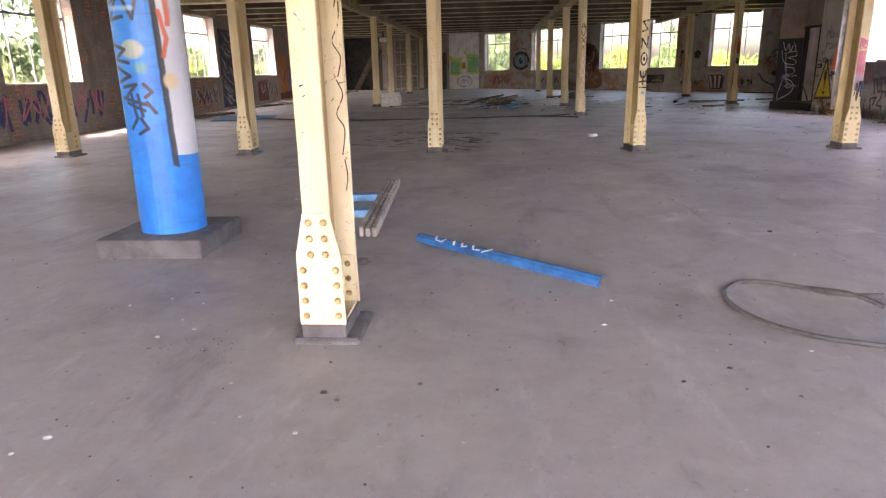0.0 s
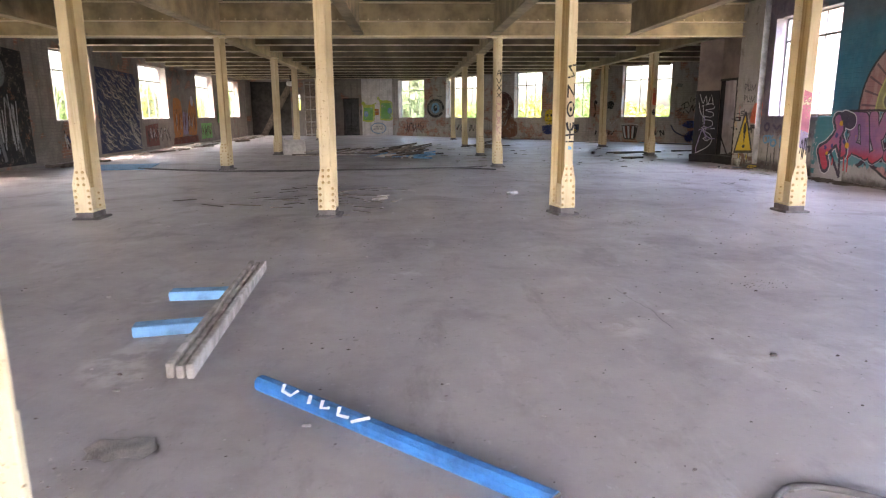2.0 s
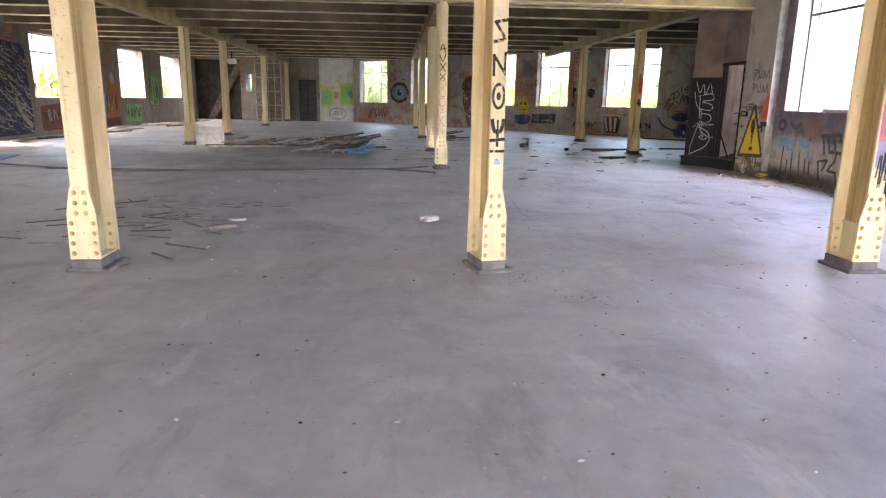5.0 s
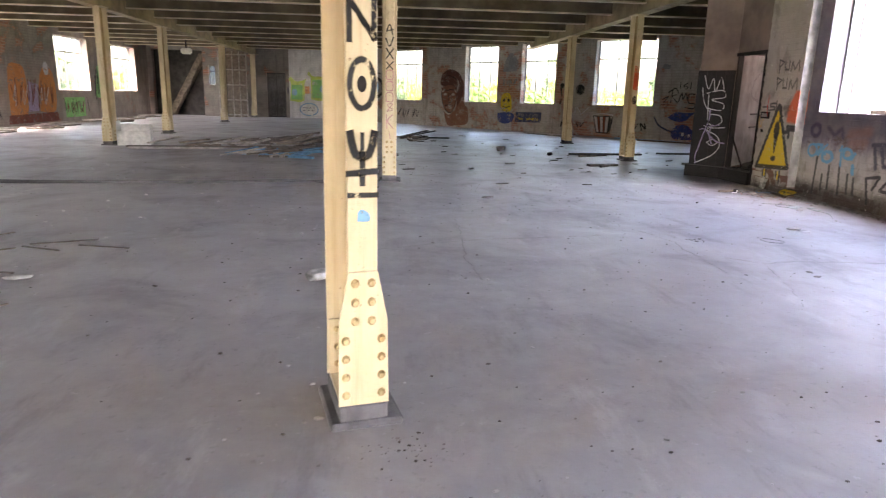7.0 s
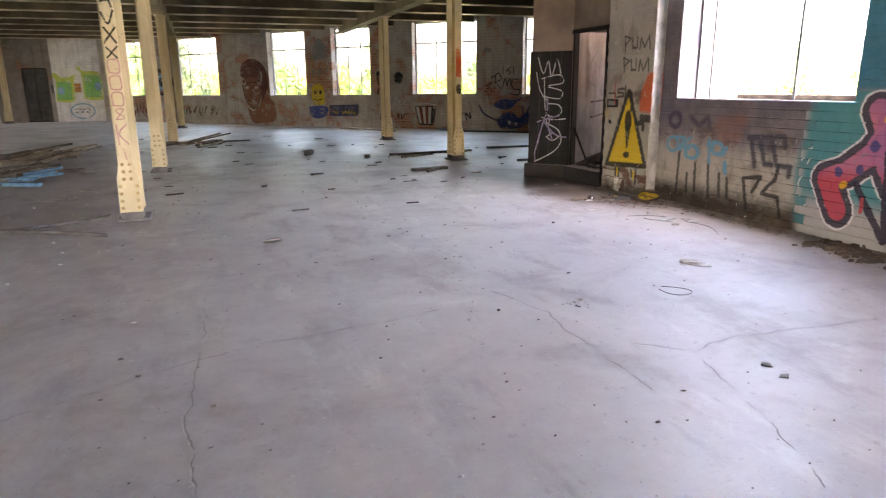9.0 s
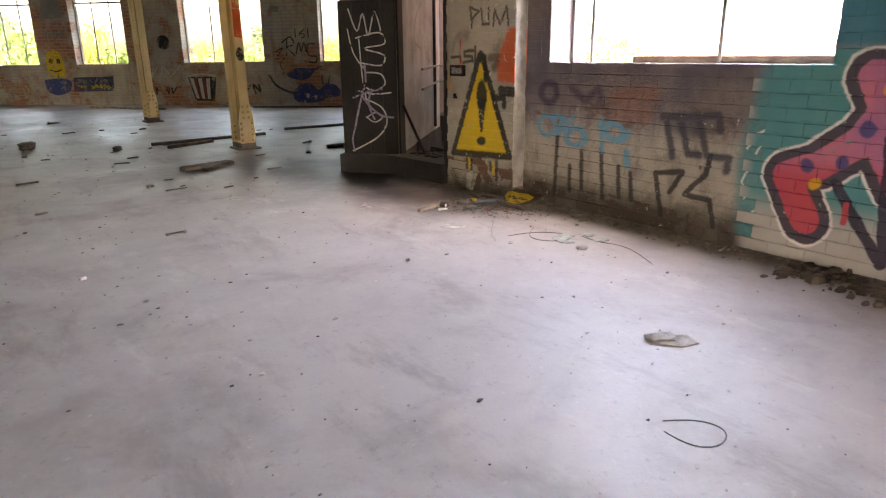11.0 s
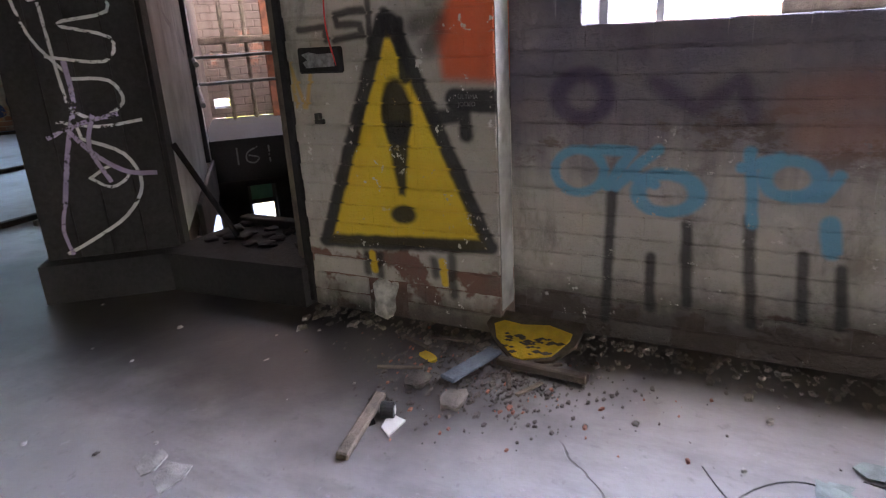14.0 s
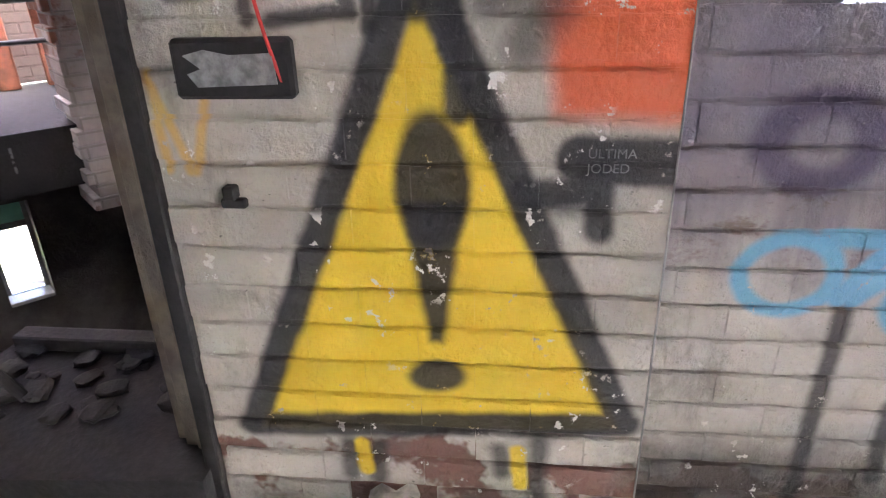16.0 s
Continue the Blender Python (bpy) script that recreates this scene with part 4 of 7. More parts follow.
# black painted boarding on the bay's end pier
PANEL_M = Matrix.Translation((8.98 * U, 20.98 * U, 0)) @ pose(0, 0, 0, 0, 0, math.degrees(math.atan2(20.45 - 20.98, 9.42 - 8.98)))
boarding = thing("black_boarding", PANEL_M, "black painted boarding on the pier end", "panel")
for k in range(4):
    part("board", cuboid(-0.02 + 0.18 * k, -0.035, 0.226, 0.157 + 0.18 * k, -0.002, 2.05, 0.004), DARK, boarding)

# sheet metal lining and rails beside the well
WELL_A = math.degrees(math.atan2(22.5 - 20.45, 11.6 - 9.42))
WELL_M = Matrix.Translation((9.42 * U, 20.45 * U, 0)) @ pose(0, 0, 0, 0, 0, WELL_A)
lining = thing("sheet_metal_lining", WELL_M, "grey sheet metal lining with upright seams", "cladding")
edges = [0.30, 0.85, 1.4, 1.95, 2.5]
part("black_board", cuboid(0.02, -0.03, 0.0, 0.29, -0.004, 2.5, 0.004), DARK, lining)
for a, b in zip(edges, edges[1:]):
    part("sheet", cuboid(a, -0.03, 0.22, b - 0.012, -0.004, 2.45, 0.004), SHEET, lining)
# the light on the end sheet is put into its paler colour
part("end_sheet", cuboid(2.5, -0.045, 0.22, 2.98, -0.004, 3.2, 0.004), SHEET_LIT, lining, "cream end sheet coloured pale as if lit")
part("seam", cuboid(2.44, -0.07, 0.3, 2.49, -0.03, 2.4), DARK, lining)
solid("kerb", cuboid(0.95, -0.075, -0.12, 2.9, -0.035, 0.25, 0.008), NEAR_BLACK, "broken concrete kerb under the sheeting", "kerb", m=WELL_M)

C = Vector((11.56, 22.46))
E2 = Vector((0.723, -0.691))
N2 = Vector((0.691, 0.723))
LEDGE_A = math.degrees(math.atan2(E2.y, E2.x))
LEDGE_M = Matrix.Translation((C.x * U, C.y * U, 0)) @ pose(0, 0, 0, 0, 0, LEDGE_A)
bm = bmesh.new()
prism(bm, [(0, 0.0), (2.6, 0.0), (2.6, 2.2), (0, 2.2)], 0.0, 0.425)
solid("landing_slab", bm, DARK, "near-black concrete landing with rubble on top", "landing", m=LEDGE_M)
rails = thing("guard_rail", LEDGE_M, "thin grey steel guard rail round the well", "railing")
for z in (1.24, 0.99):
    bm = bmesh.new()
    rod(bm, (0.03, 0.0, z), (2.6, -0.02, z + 0.02), 0.017)
    part("rail", bm, STEEL, rails)
    bm = bmesh.new()
    rod(bm, (0.03, 0.0, z), (0.10, -2.5, z), 0.017)
    part("rail", bm, STEEL, rails)
for x in (0.03, 1.35):
    bm = bmesh.new()
    rod(bm, (x, 0.0, 0.425), (x, 0.0, 1.26), 0.017)
    part("post", bm, STEEL, rails)
BACK_M = Matrix.Translation(((C.x + 2.2 * N2.x) * U, (C.y + 2.2 * N2.y) * U, 0)) @ pose(0, 0, 0, 0, 0, LEDGE_A)
solid("wall_landing", pierced(5.0, 5.0, 0.4, [(0.75, 0.95, 0.55, 0.68), (2.5, 4.5, 1.0, 3.2)], base=0.43), RUST_BRICK, "bare soot-stained brick wall behind the landing", "wall", kind="structure", m=BACK_M @ at(-0.6, 0))
for x, w, mat, nm in ((0.35, 0.05, TIMBER, "timber_post"), (0.62, 0.05, TIMBER, "timber_post"), (0.86, 0.17, ORANGE_WOOD, "timber_board"), (1.25, 0.16, ORANGE_WOOD, "timber_board")):
    solid(nm, cuboid(x, -0.32, 0.43, x + w, -0.26, 2.9, 0.006), mat, "weathered timber upright standing on the landing", "timber", m=BACK_M)
solid("timber_rail", cuboid(0.0, -0.38, 1.36, 1.9, -0.32, 1.44, 0.006), TIMBER, "grey timber rail nailed across uprights", "timber", m=BACK_M)
PIERBRICK = plaster_wall("flaking_white_brick", (0.55, 0.50, 0.46), (0.30, 0.22, 0.19), 0.08, (0.723, -0.691, 0.0))
ragged = thing("broken_brick_pier", LEDGE_M, "ragged broken brick pier with flaking whitewash", "pier")
rng = random.Random(8)
for k in range(40):
    o = rng.uniform(-0.03, 0.03)
    part("brick", cuboid(1.02 + o, -0.16, 0.426 - 0.6 + k * 0.0965, 1.5, 0.28, 0.426 - 0.6 + k * 0.0965 + 0.094, 0.006), PIERBRICK, ragged)
# wall of the storey below, with two windows to the yard
LOW_M = Matrix.Translation(((C.x + 0.45 * N2.x) * U, (C.y + 0.45 * N2.y) * U, 0)) @ pose(0, 0, 0, 0, 0, LEDGE_A)
LOW = [(2.77, 3.06, -0.98, -0.27), (3.36, 3.67, -0.98, -0.16)]
solid("wall_below", pierced(6.4, -0.004, 0.3, LOW, base=-5.2), NEAR_BLACK, "dark brick wall of the storey below", "wall", kind="structure", m=LOW_M @ at(-3.0, 0))
MINT = plain("mint_green_paint", (0.20, 0.50, 0.40), 0.6, 0.2, 5)
for h in LOW:
    window(LOW_M @ at(-3.0, 0), *h, 0.3, 1, 0.72, panes=False, label="small steel window of the storey below")
part("top_light", cuboid(3.39, 0.205, -0.375, 3.64, 0.215, -0.19), MINT, bpy.data.objects["window_%d" % WINDOWS[0]], "mint green painted top light")
# unseen side wall, added to keep daylight out of the well
bm = bmesh.new()
prism(bm, [(9.98, 19.02), (13.35, 20.85), (15.2, 22.9), (15.0, 23.2), (13.1, 21.15), (9.98, 19.4)], -5.2, 4.3)
solid("well_cover", bm, RUST_BRICK, "unseen brick wall added to keep daylight out of the well", "wall", kind="structure")
solid("well_floor", cuboid(-3.0, -2.4, -2.6, 2.4, 2.7, -2.45), CONC, "dark concrete floor at the bottom of the well", "floor", kind="structure", m=LEDGE_M)
# unseen roof, added to dim the well; its gap lets some sky light in
bm = bmesh.new()
prism(bm, [(9.98, 19.02), (13.35, 20.85), (14.2, 21.46), (12.32, 23.26), (11.3, 22.6), (9.98, 21.2)], 4.3, 4.5)
solid("well_roof", bm, SLAB, "unseen partial roof added to dim the well", "roof", kind="structure")

# ---- outdoors ----
def leaf_material(name, a, b):
    n = Nodes(name)
    c = n.mix(n.node("NewGeometry").outputs["Random Per Island"], a, b)
    return n.done(c, 0.6)


LEAVES = [leaf_material("green_leaves", (0.05, 0.10, 0.022), (0.12, 0.19, 0.04)), leaf_material("yellowing_leaves", (0.16, 0.19, 0.03), (0.27, 0.25, 0.05)), leaf_material("grey_green_leaves", (0.06, 0.10, 0.045), (0.12, 0.16, 0.075))]
BARK = plain("bark", (0.09, 0.07, 0.05), 0.9, 0.3, 6)


def make_tree(seed, height, spread, leaves, label):
    rng = random.Random(seed)
    t = thing("tree", at(0, 0), label, "tree", "trees round the mill")
    bm = bmesh.new()
    rod(bm, (0, 0, 0), (0.1, 0, height * 0.45), 0.22, 8, 0.13)
    tips = []
    for i in range(9):
        a, up = i * 2.4 + rng.uniform(-0.3, 0.3), rng.uniform(0.25, 0.5)
        s = Vector((0.08, 0, height * (0.2 + 0.03 * i)))
        e = Vector((math.cos(a) * spread * 0.6, math.sin(a) * spread * 0.6, height * (up + 0.25)))
        rod(bm, s, e, 0.09, 6, 0.03)
        tips.append(e)
    rod(bm, (0.1, 0, height * 0.45), (0, 0, height * 0.85), 0.13, 6, 0.03)
    part("trunk", bm, BARK, t)
    bm = bmesh.new()
    centres = tips + [Vector((rng.uniform(-1, 1) * spread * 0.5, rng.uniform(-1, 1) * spread * 0.5, height * rng.uniform(0.3, 0.95))) for _ in range(16)]
    for c in centres:
        r = rng.uniform(0.16, 0.3) * spread
        for _ in range(95):
            v = Vector((rng.gauss(0, 1), rng.gauss(0, 1), rng.gauss(0, 0.8))).normalized() * r * rng.uniform(0.45, 1.1)
            s = rng.uniform(0.12, 0.26)
            m = Matrix.Translation(c + v) @ Euler((rng.uniform(0, 6), rng.uniform(0, 6), rng.uniform(0, 6))).to_matrix().to_4x4()
            q = [bm.verts.new(m @ Vector(p)) for p in ((-s, 0, 0), (0, -s * 0.6, 0.04), (s, 0, 0), (0, s * 0.6, 0.04))]
            bm.faces.new(q)
    part("crown", bm, leaves, t)
    return t


KINDS = [make_tree(1, 9.5, 4.0, LEAVES[0], "leafy green tree with an uneven crown"), make_tree(2, 7.5, 3.8, LEAVES[1], "yellowing autumn tree with a loose crown"),
         make_tree(3, 10.5, 3.6, LEAVES[2], "tall grey-green tree with an open crown"), make_tree(4, 5.5, 3.4, LEAVES[1], "low yellow-green bushy tree")]
rng = random.Random(21)
spots = []
for i in range(58):
    a = radians(-26 + i * 1.42)
    d = rng.uniform(58, 88) if i % 3 else rng.uniform(50, 58)
    spots.append((4 + d * math.sin(a), 12 + d * math.cos(a), 3 if i % 3 == 0 else i % 3 - 1 + (i % 2)))
for i in range(24):
    spots.append((-20 - rng.uniform(0, 14), -4 + i * 2.7, i % 4))
used = [False] * 4
for x, y, k in spots:
    k = min(3, k)
    m = at(x, y, -5.2, rng.uniform(0, 360)) @ Matrix.Diagonal((1, 1, rng.uniform(0.85, 1.15), 1))
    if used[k]:
        copy_thing(KINDS[k], m)
    else:
        KINDS[k].matrix_basis, used[k] = m, True

HOUSE_BRICK = plaster_wall("red_house_brick", (0.36, 0.17, 0.12), (0.27, 0.13, 0.09), 0.3, (0.4, -0.9, 0.0))
PALE_ROOF = plain("pale_sheet_roof", (0.62, 0.63, 0.64), 0.6, 0.15, 0.4)
RED_ROOF = plain("weathered_tile_roof", (0.25, 0.15, 0.12), 0.85, 0.25, 0.8)
PANE = plain("dark_window_pane", (0.05, 0.06, 0.07), 0.15, 0.2, 3)
WHITEWOOD = plain("white_window_wood", (0.6, 0.6, 0.58), 0.6, 0.1, 3)


def works(name, m, length, depth, height, pitch, rows, cols, roof, label):
    """A brick works building: walls, roof, windows with frames and panes."""
    b = thing(name, m, label, "building", "buildings across the yard")
    part("wall", cuboid(0, 0, 0, length, depth, height), HOUSE_BRICK, b)
    bm = bmesh.new()
    prism(bm, [(-0.3, height + 0.01), (depth + 0.3, height + 0.01), (depth / 2, height + pitch)], -0.3, length + 0.3, Matrix(((0, 0, 1, 0), (1, 0, 0, 0), (0, 1, 0, 0), (0, 0, 0, 1))))
    part("roof", bm, roof, b)
    for r in range(rows):
        for c in range(cols):
            x = length * (c + 0.5) / cols
            z = height * (r + 0.38) / rows
            w, h = length / cols * 0.3, height / rows * 0.27
            win = part("window", cuboid(x - w, -0.06, z - h, x + w, 0.05, z + h), WHITEWOOD, b)
            part("pane", cuboid(x - w * 0.85, -0.075, z - h * 0.88, x - 0.05, -0.062, z + h * 0.88), PANE, win)
            part("pane", cuboid(x + 0.05, -0.075, z - h * 0.88, x + w * 0.85, -0.062, z + h * 0.88), PANE, win)
    return b


works("brick_works", at(52, 38, -5.2, -72), 30, 9, 7.2, 2.0, 2, 12, PALE_ROOF, "long red brick works building with rows of windows")
works("brick_works", at(70, 62, -5.2, -50), 26, 9, 7.0, 2.6, 2, 8, RED_ROOF, "red brick works with a tiled roof")
works("low_shed", at(27, 31, -5.2, -62), 16, 10, 4.2, 1.3, 1, 5, PALE_ROOF, "low shed with a pale sheet roof")
works("low_shed", at(24, 12, -5.2, -84), 14, 9, 3.9, 1.2, 1, 4, PALE_ROOF, "low shed with a pale sheet roof")
works("brick_terrace", at(-46, 40, -5.2, 96), 36, 8, 6.2, 2.4, 2, 12, RED_ROOF, "red brick terrace behind trees")

# the car seen down in the yard
CAR = plain("dark_blue_car_paint", (0.03, 0.045, 0.09), 0.25, 0.1, 2)
TYRE, RIM = plain("tyre_rubber", (0.02, 0.02, 0.02), 0.85, 0.2, 5), plain("alloy", (0.5, 0.5, 0.5), 0.3, 0.1, 5, 0.8)
car = thing("parked_car", at(22.2, 35.3, -5.2, 150), "dark blue parked car in the yard", "car")
bm = bmesh.new()
prism(bm, [(-2.3, 0.3), (2.3, 0.3), (2.35, 0.75), (1.4, 0.95), (0.7, 1.5), (-1.2, 1.52), (-2.1, 1.0), (-2.35, 0.8)], -0.9, 0.9, pose(0, 0, 0, 90, 0, 0))
bmesh.ops.bevel(bm, geom=bm.edges[:], offset=0.08, segments=2, affect="EDGES")
part("body", bm, CAR, car)
for sx in (-1.4, 1.4):
    for sy in (-0.92, 0.92):
        bm = bmesh.new()
        rod(bm, (sx, sy - 0.1, 0.36), (sx, sy + 0.1, 0.36), 0.36, 20)
        wheel = part("wheel", bm, TYRE, car)
        bm = bmesh.new()
        rod(bm, (sx, sy - 0.115, 0.36), (sx, sy + 0.115, 0.36), 0.24, 12)
        part("rim", bm, RIM, wheel)
for s in (-1, 1):
    bm = bmesh.new()
    prism(bm, [(0.95, 1.0), (0.55, 1.42), (-1.05, 1.44), (-1.6, 1.02)], 0.0, 0.02, Matrix.Translation((0, s * 0.9 + (0.02 if s > 0 else 0), 0)) @ pose(0, 0, 0, 90, 0, 0))
    part("side_window", bm, PANE, car)

# ---- things in the hall ----
BLUE_WOOD = plain("blue_painted_wood", (0.010, 0.125, 0.32), 0.55, 0.35, 9, grain=0.006)
PALE_BLUE = plain("faded_blue_wood", (0.10, 0.24, 0.40), 0.7, 0.35, 9, grain=0.006)
GREY_WOOD = plain("grey_weathered_board", (0.33, 0.30, 0.27), 0.85, 0.35, 9, grain=0.008)
DARK_WOOD = plain("dark_damp_wood", (0.075, 0.058, 0.045), 0.8, 0.4, 9, grain=0.008)
WHITE_PAINT = plain("white_marker", (0.75, 0.76, 0.78), 0.6, 0.1, 12)
BLACK_PAINT = plain("black_spray_paint", (0.018, 0.017, 0.02), 0.6, 0.2, 8)
RUBBER = plain("grey_cable_sheath", (0.07, 0.065, 0.062), 0.6, 0.3, 12)
RUBBLE = plain("mortar_rubble", (0.20, 0.175, 0.155), 0.95, 0.4, 9, grain=0.012)
PALE_RUBBLE = plain("pale_plaster_rubble", (0.40, 0.375, 0.35), 0.95, 0.4, 9, grain=0.012)
RUBBLE_DARK = plain("sooty_mortar_rubble", (0.11, 0.095, 0.085), 0.95, 0.5, 9, grain=0.012)
BRICKRED = plain("broken_red_brick", (0.30, 0.13, 0.09), 0.9, 0.35, 9, grain=0.012)
YELLOW_FOAM = plain("flaking_yellow_paint", (0.58, 0.38, 0.02), 0.8, 0.25, 10, grain=0.01)
WHITE_PLASTIC = plain("scuffed_white_plastic", (0.60, 0.59, 0.56), 0.55, 0.2, 6)


def blue_pillar_paint():
    """Bright blue gloss with a black scrawl and a pale painted figure down one side."""
    n = Paint("blue_paint_with_scrawl")
    p = n.vec("SCALE", n.obj(), scale=1 / U)
    sep = n.node("SeparateXYZ")
    n.put(sep.inputs[0], p)
    # turn (x, z) into the plane of the strokes
    q = n.node("CombineXYZ")
    n.put(q.inputs[1], sep.outputs[0])
    n.put(q.inputs[2], sep.outputs[2])
    n.begin(q.outputs[0], 0.006)
    fine = n.noise(p, 30, 4)
    c = n.mix(n.step(n.noise(p, 3, 4), 0.3, 0.7), (0.002, 0.14, 0.50), (0.004, 0.22, 0.66))
    c = n.mix(n.step(n.noise(n.stretch(p, 1, 1, 8), 3, 3), 0.55, 0.7, 0, 0.35), c, (0.01, 0.10, 0.36))
    c = n.lay(c, n.poly([(0.18, 0.80), (0.4, 0.78), (0.4, 3.6), (0.14, 3.6)]), 0.0, 0.006, (0.55, 0.56, 0.60))
    c = n.lay(c, n.poly([(0.165, 0.72), (0.20, 0.70), (0.165, 3.6), (0.125, 3.6)]), 0.0, 0.006, BLACK)
    c = n.lay(c, n.oval(0.21, 1.38, 0.035, 0.06), 0.0, 0.01, (0.62, 0.48, 0.32))
    c = n.lines(c, [[(0.19, 1.9), (0.215, 1.7), (0.19, 1.56)], [(0.23, 2.0), (0.23, 1.8)]], 0.012, 0.006, (0.50, 0.10, 0.05))
    c = n.lay(c, n.poly([(0.16, 2.05), (0.3, 2.05), (0.3, 2.5), (0.16, 2.5)]), 0.0, 0.008, (0.68, 0.14, 0.04))
    c = n.lay(c, n.oval(-0.02, 1.62, 0.09, 0.07), 0.0, 0.015, (0.35, 0.36, 0.22), 0.8)
    c = n.lay(c, n.oval(0.03, 1.48, 0.05, 0.04), 0.0, 0.02, (0.10, 0.30, 0.12), 0.6)
    s = [[(-0.20, 1.66), (-0.08, 1.62), (-0.19, 1.55), (-0.06, 1.52)], [(-0.2, 1.5), (-0.06, 1.42), (-0.18, 1.38)], [(-0.14, 1.34), (-0.02, 1.36), (-0.12, 1.27)],
         [(-0.16, 1.26), (0.05, 1.2)], [(-0.08, 1.3), (-0.05, 1.1), (-0.11, 1.02)], [(-0.02, 1.28), (0.0, 1.12)], [(0.04, 1.36), (0.09, 1.30), (0.04, 1.26)]]
    s += [[(-0.22, 1.95), (-0.1, 1.99), (-0.2, 1.84), (-0.06, 1.86)], [(-0.04, 1.98), (0.02, 1.84), (0.06, 1.98)], [(-0.12, 1.22), (0.02, 1.16)], [(-0.02, 1.10), (0.03, 1.02), (-0.05, 0.98)], [(0.05, 1.22), (0.1, 1.14)]]
    c = n.lines(c, s, 0.014, 0.006, BLACK)
    c = n.lines(c, [[(-0.16, 1.92), (0.02, 1.92)], [(-0.15, 2.02), (0.0, 2.0)], [(-0.1, 2.14), (0.03, 2.12)]], 0.016, 0.014, (0.35, 0.50, 0.66), 0.6)
    return n.done(c, 0.38, fine, 0.002)


pillar = thing("round_pillar", at(-2.47, 5.05), "bright blue painted round concrete pillar with graffiti", "pillar")
bm = bmesh.new()
bmesh.ops.create_cone(bm, cap_ends=True, segments=40, radius1=0.265, radius2=0.262, depth=H - 0.17)
bmesh.ops.translate(bm, vec=(0, 0, 0.155 + (H - 0.17) / 2), verts=bm.verts)
part("shaft", bm, blue_pillar_paint(), pillar, smooth=False)
part("pedestal", cuboid(-0.46, -0.44, -0.01, 0.42, 0.42, 0.155, 0.012), FOOT, pillar, "dark grey concrete pedestal")


def bar(name, a, b, w, h, mat, label, category, group="", bevel=0.006, roll=0.0, lift=0.0, pitch=0.0):
    """A straight timber lying from a to b on the floor, as one mesh."""
    a, b = Vector((*a, 0)), Vector((*b, 0))
    l = (b - a).length
    bm = cuboid(0, -w / 2, 0.0, l, w / 2, h, bevel)
    rz = math.degrees(math.atan2(b.y - a.y, b.x - a.x))
    return solid(name, bm, mat, label, category, group, m=at(a.x, a.y, lift + (w / 2 * abs(math.sin(radians(roll)))), rz) @ pose(0, 0, 0, roll, pitch, 0))


def ribbon(bm, pts, w, y=0.0):
    """A flat painted stroke through (x, z) points in the plane y, its width w."""
    v = [Vector(p) for p in pts]
    sides = []
    for i, p in enumerate(v):
        d = (v[min(i + 1, len(v) - 1)] - v[max(i - 1, 0)])
        d = d.normalized() if d.length > 1e-6 else Vector((1, 0))
        n = Vector((-d.y, d.x)) * w / 2
        e = d * (w * 0.35 if i == len(v) - 1 else -w * 0.35 if i == 0 else 0)
        sides.append((bm.verts.new((p.x + n.x + e.x, y, p.y + n.y + e.y)), bm.verts.new((p.x - n.x + e.x, y, p.y - n.y + e.y))))
    uv = bm.loops.layers.uv.verify()
    for (a, b), (c, d) in zip(sides, sides[1:]):
        f = bm.faces.new((a, b, d, c))
        for l, v in zip(f.loops, (1.0, -1.0, -1.0, 1.0)):
            l[uv].uv = (0.0, v)


# blue post with white writing
post = thing("fallen_blue_post", at(-0.353, 5.14, 0.0, math.degrees(math.atan2(3.954 - 5.14, 0.994 + 0.353))), "blue painted timber post with white writing on the floor", "post")
L = math.hypot(1.35, 1.18)
bm = bmesh.new()
prism(bm, [(-0.034, 0.0), (0.034, 0.0), (0.042, 0.02), (0.034, 0.06), (0.014, 0.07), (-0.02, 0.07), (-0.04, 0.05), (-0.042, 0.018)], 0, L, Matrix(((0, 0, 1, 0), (1, 0, 0, 0), (0, 1, 0, 0), (0, 0, 0, 1))))
part("post", bm, BLUE_WOOD, post)
part("sawn_end", cuboid(L - 0.001, -0.03, 0.006, L + 0.01, 0.03, 0.062, 0.004), TIMBER, post)
for pts in ([(0.22, 0.03), (0.24, -0.02), (0.31, -0.03), (0.33, 0.02)], [(0.43, 0.02), (0.45, -0.03)], [(0.52, 0.02), (0.54, -0.03), (0.58, -0.01)], [(0.64, 0.02), (0.66, -0.03), (0.72, -0.02)], [(0.76, -0.035), (0.83, 0.03)]):
    bm = bmesh.new()
    ribbon(bm, pts, 0.024)
    bmesh.ops.transform(bm, matrix=Matrix.Translation((0, -0.027, 0.069)) @ pose(0, 0, 0, 32, 0, 0) @ Matrix.Diagonal((1, 0.7, 0.7, 1)) @ pose(0, 0, 0, -90, 0, 0), verts=bm.verts)
    part("letter", bm, WHITE_PAINT, post, "white handwriting")

# bundle of slats with two blue battens
slats = thing("slat_bundle", at(-0.84, 5.28, 0, math.degrees(math.atan2(7.9 - 5.28, -0.99 + 0.84))), "bundle of grey grooved wooden slats", "timber")
for i in range(3):
    part("slat", cuboid(0.01 * i, -0.085 + 0.058 * i, 0.0, 2.6 + 0.02 * i, -0.043 + 0.058 * i, 0.09 - 0.012 * (i % 2), 0.006), GREY_WOOD, slats)
bar("blue_batten", (-1.46, 6.93), (-0.99, 6.96), 0.13, 0.075, PALE_BLUE, "faded blue batten beside a slat bundle", "timber", "blue battens")
bar("blue_batten", (-1.40, 6.06), (-0.95, 6.15), 0.13, 0.075, PALE_BLUE, "faded blue batten beside a slat bundle", "timber", "blue battens")


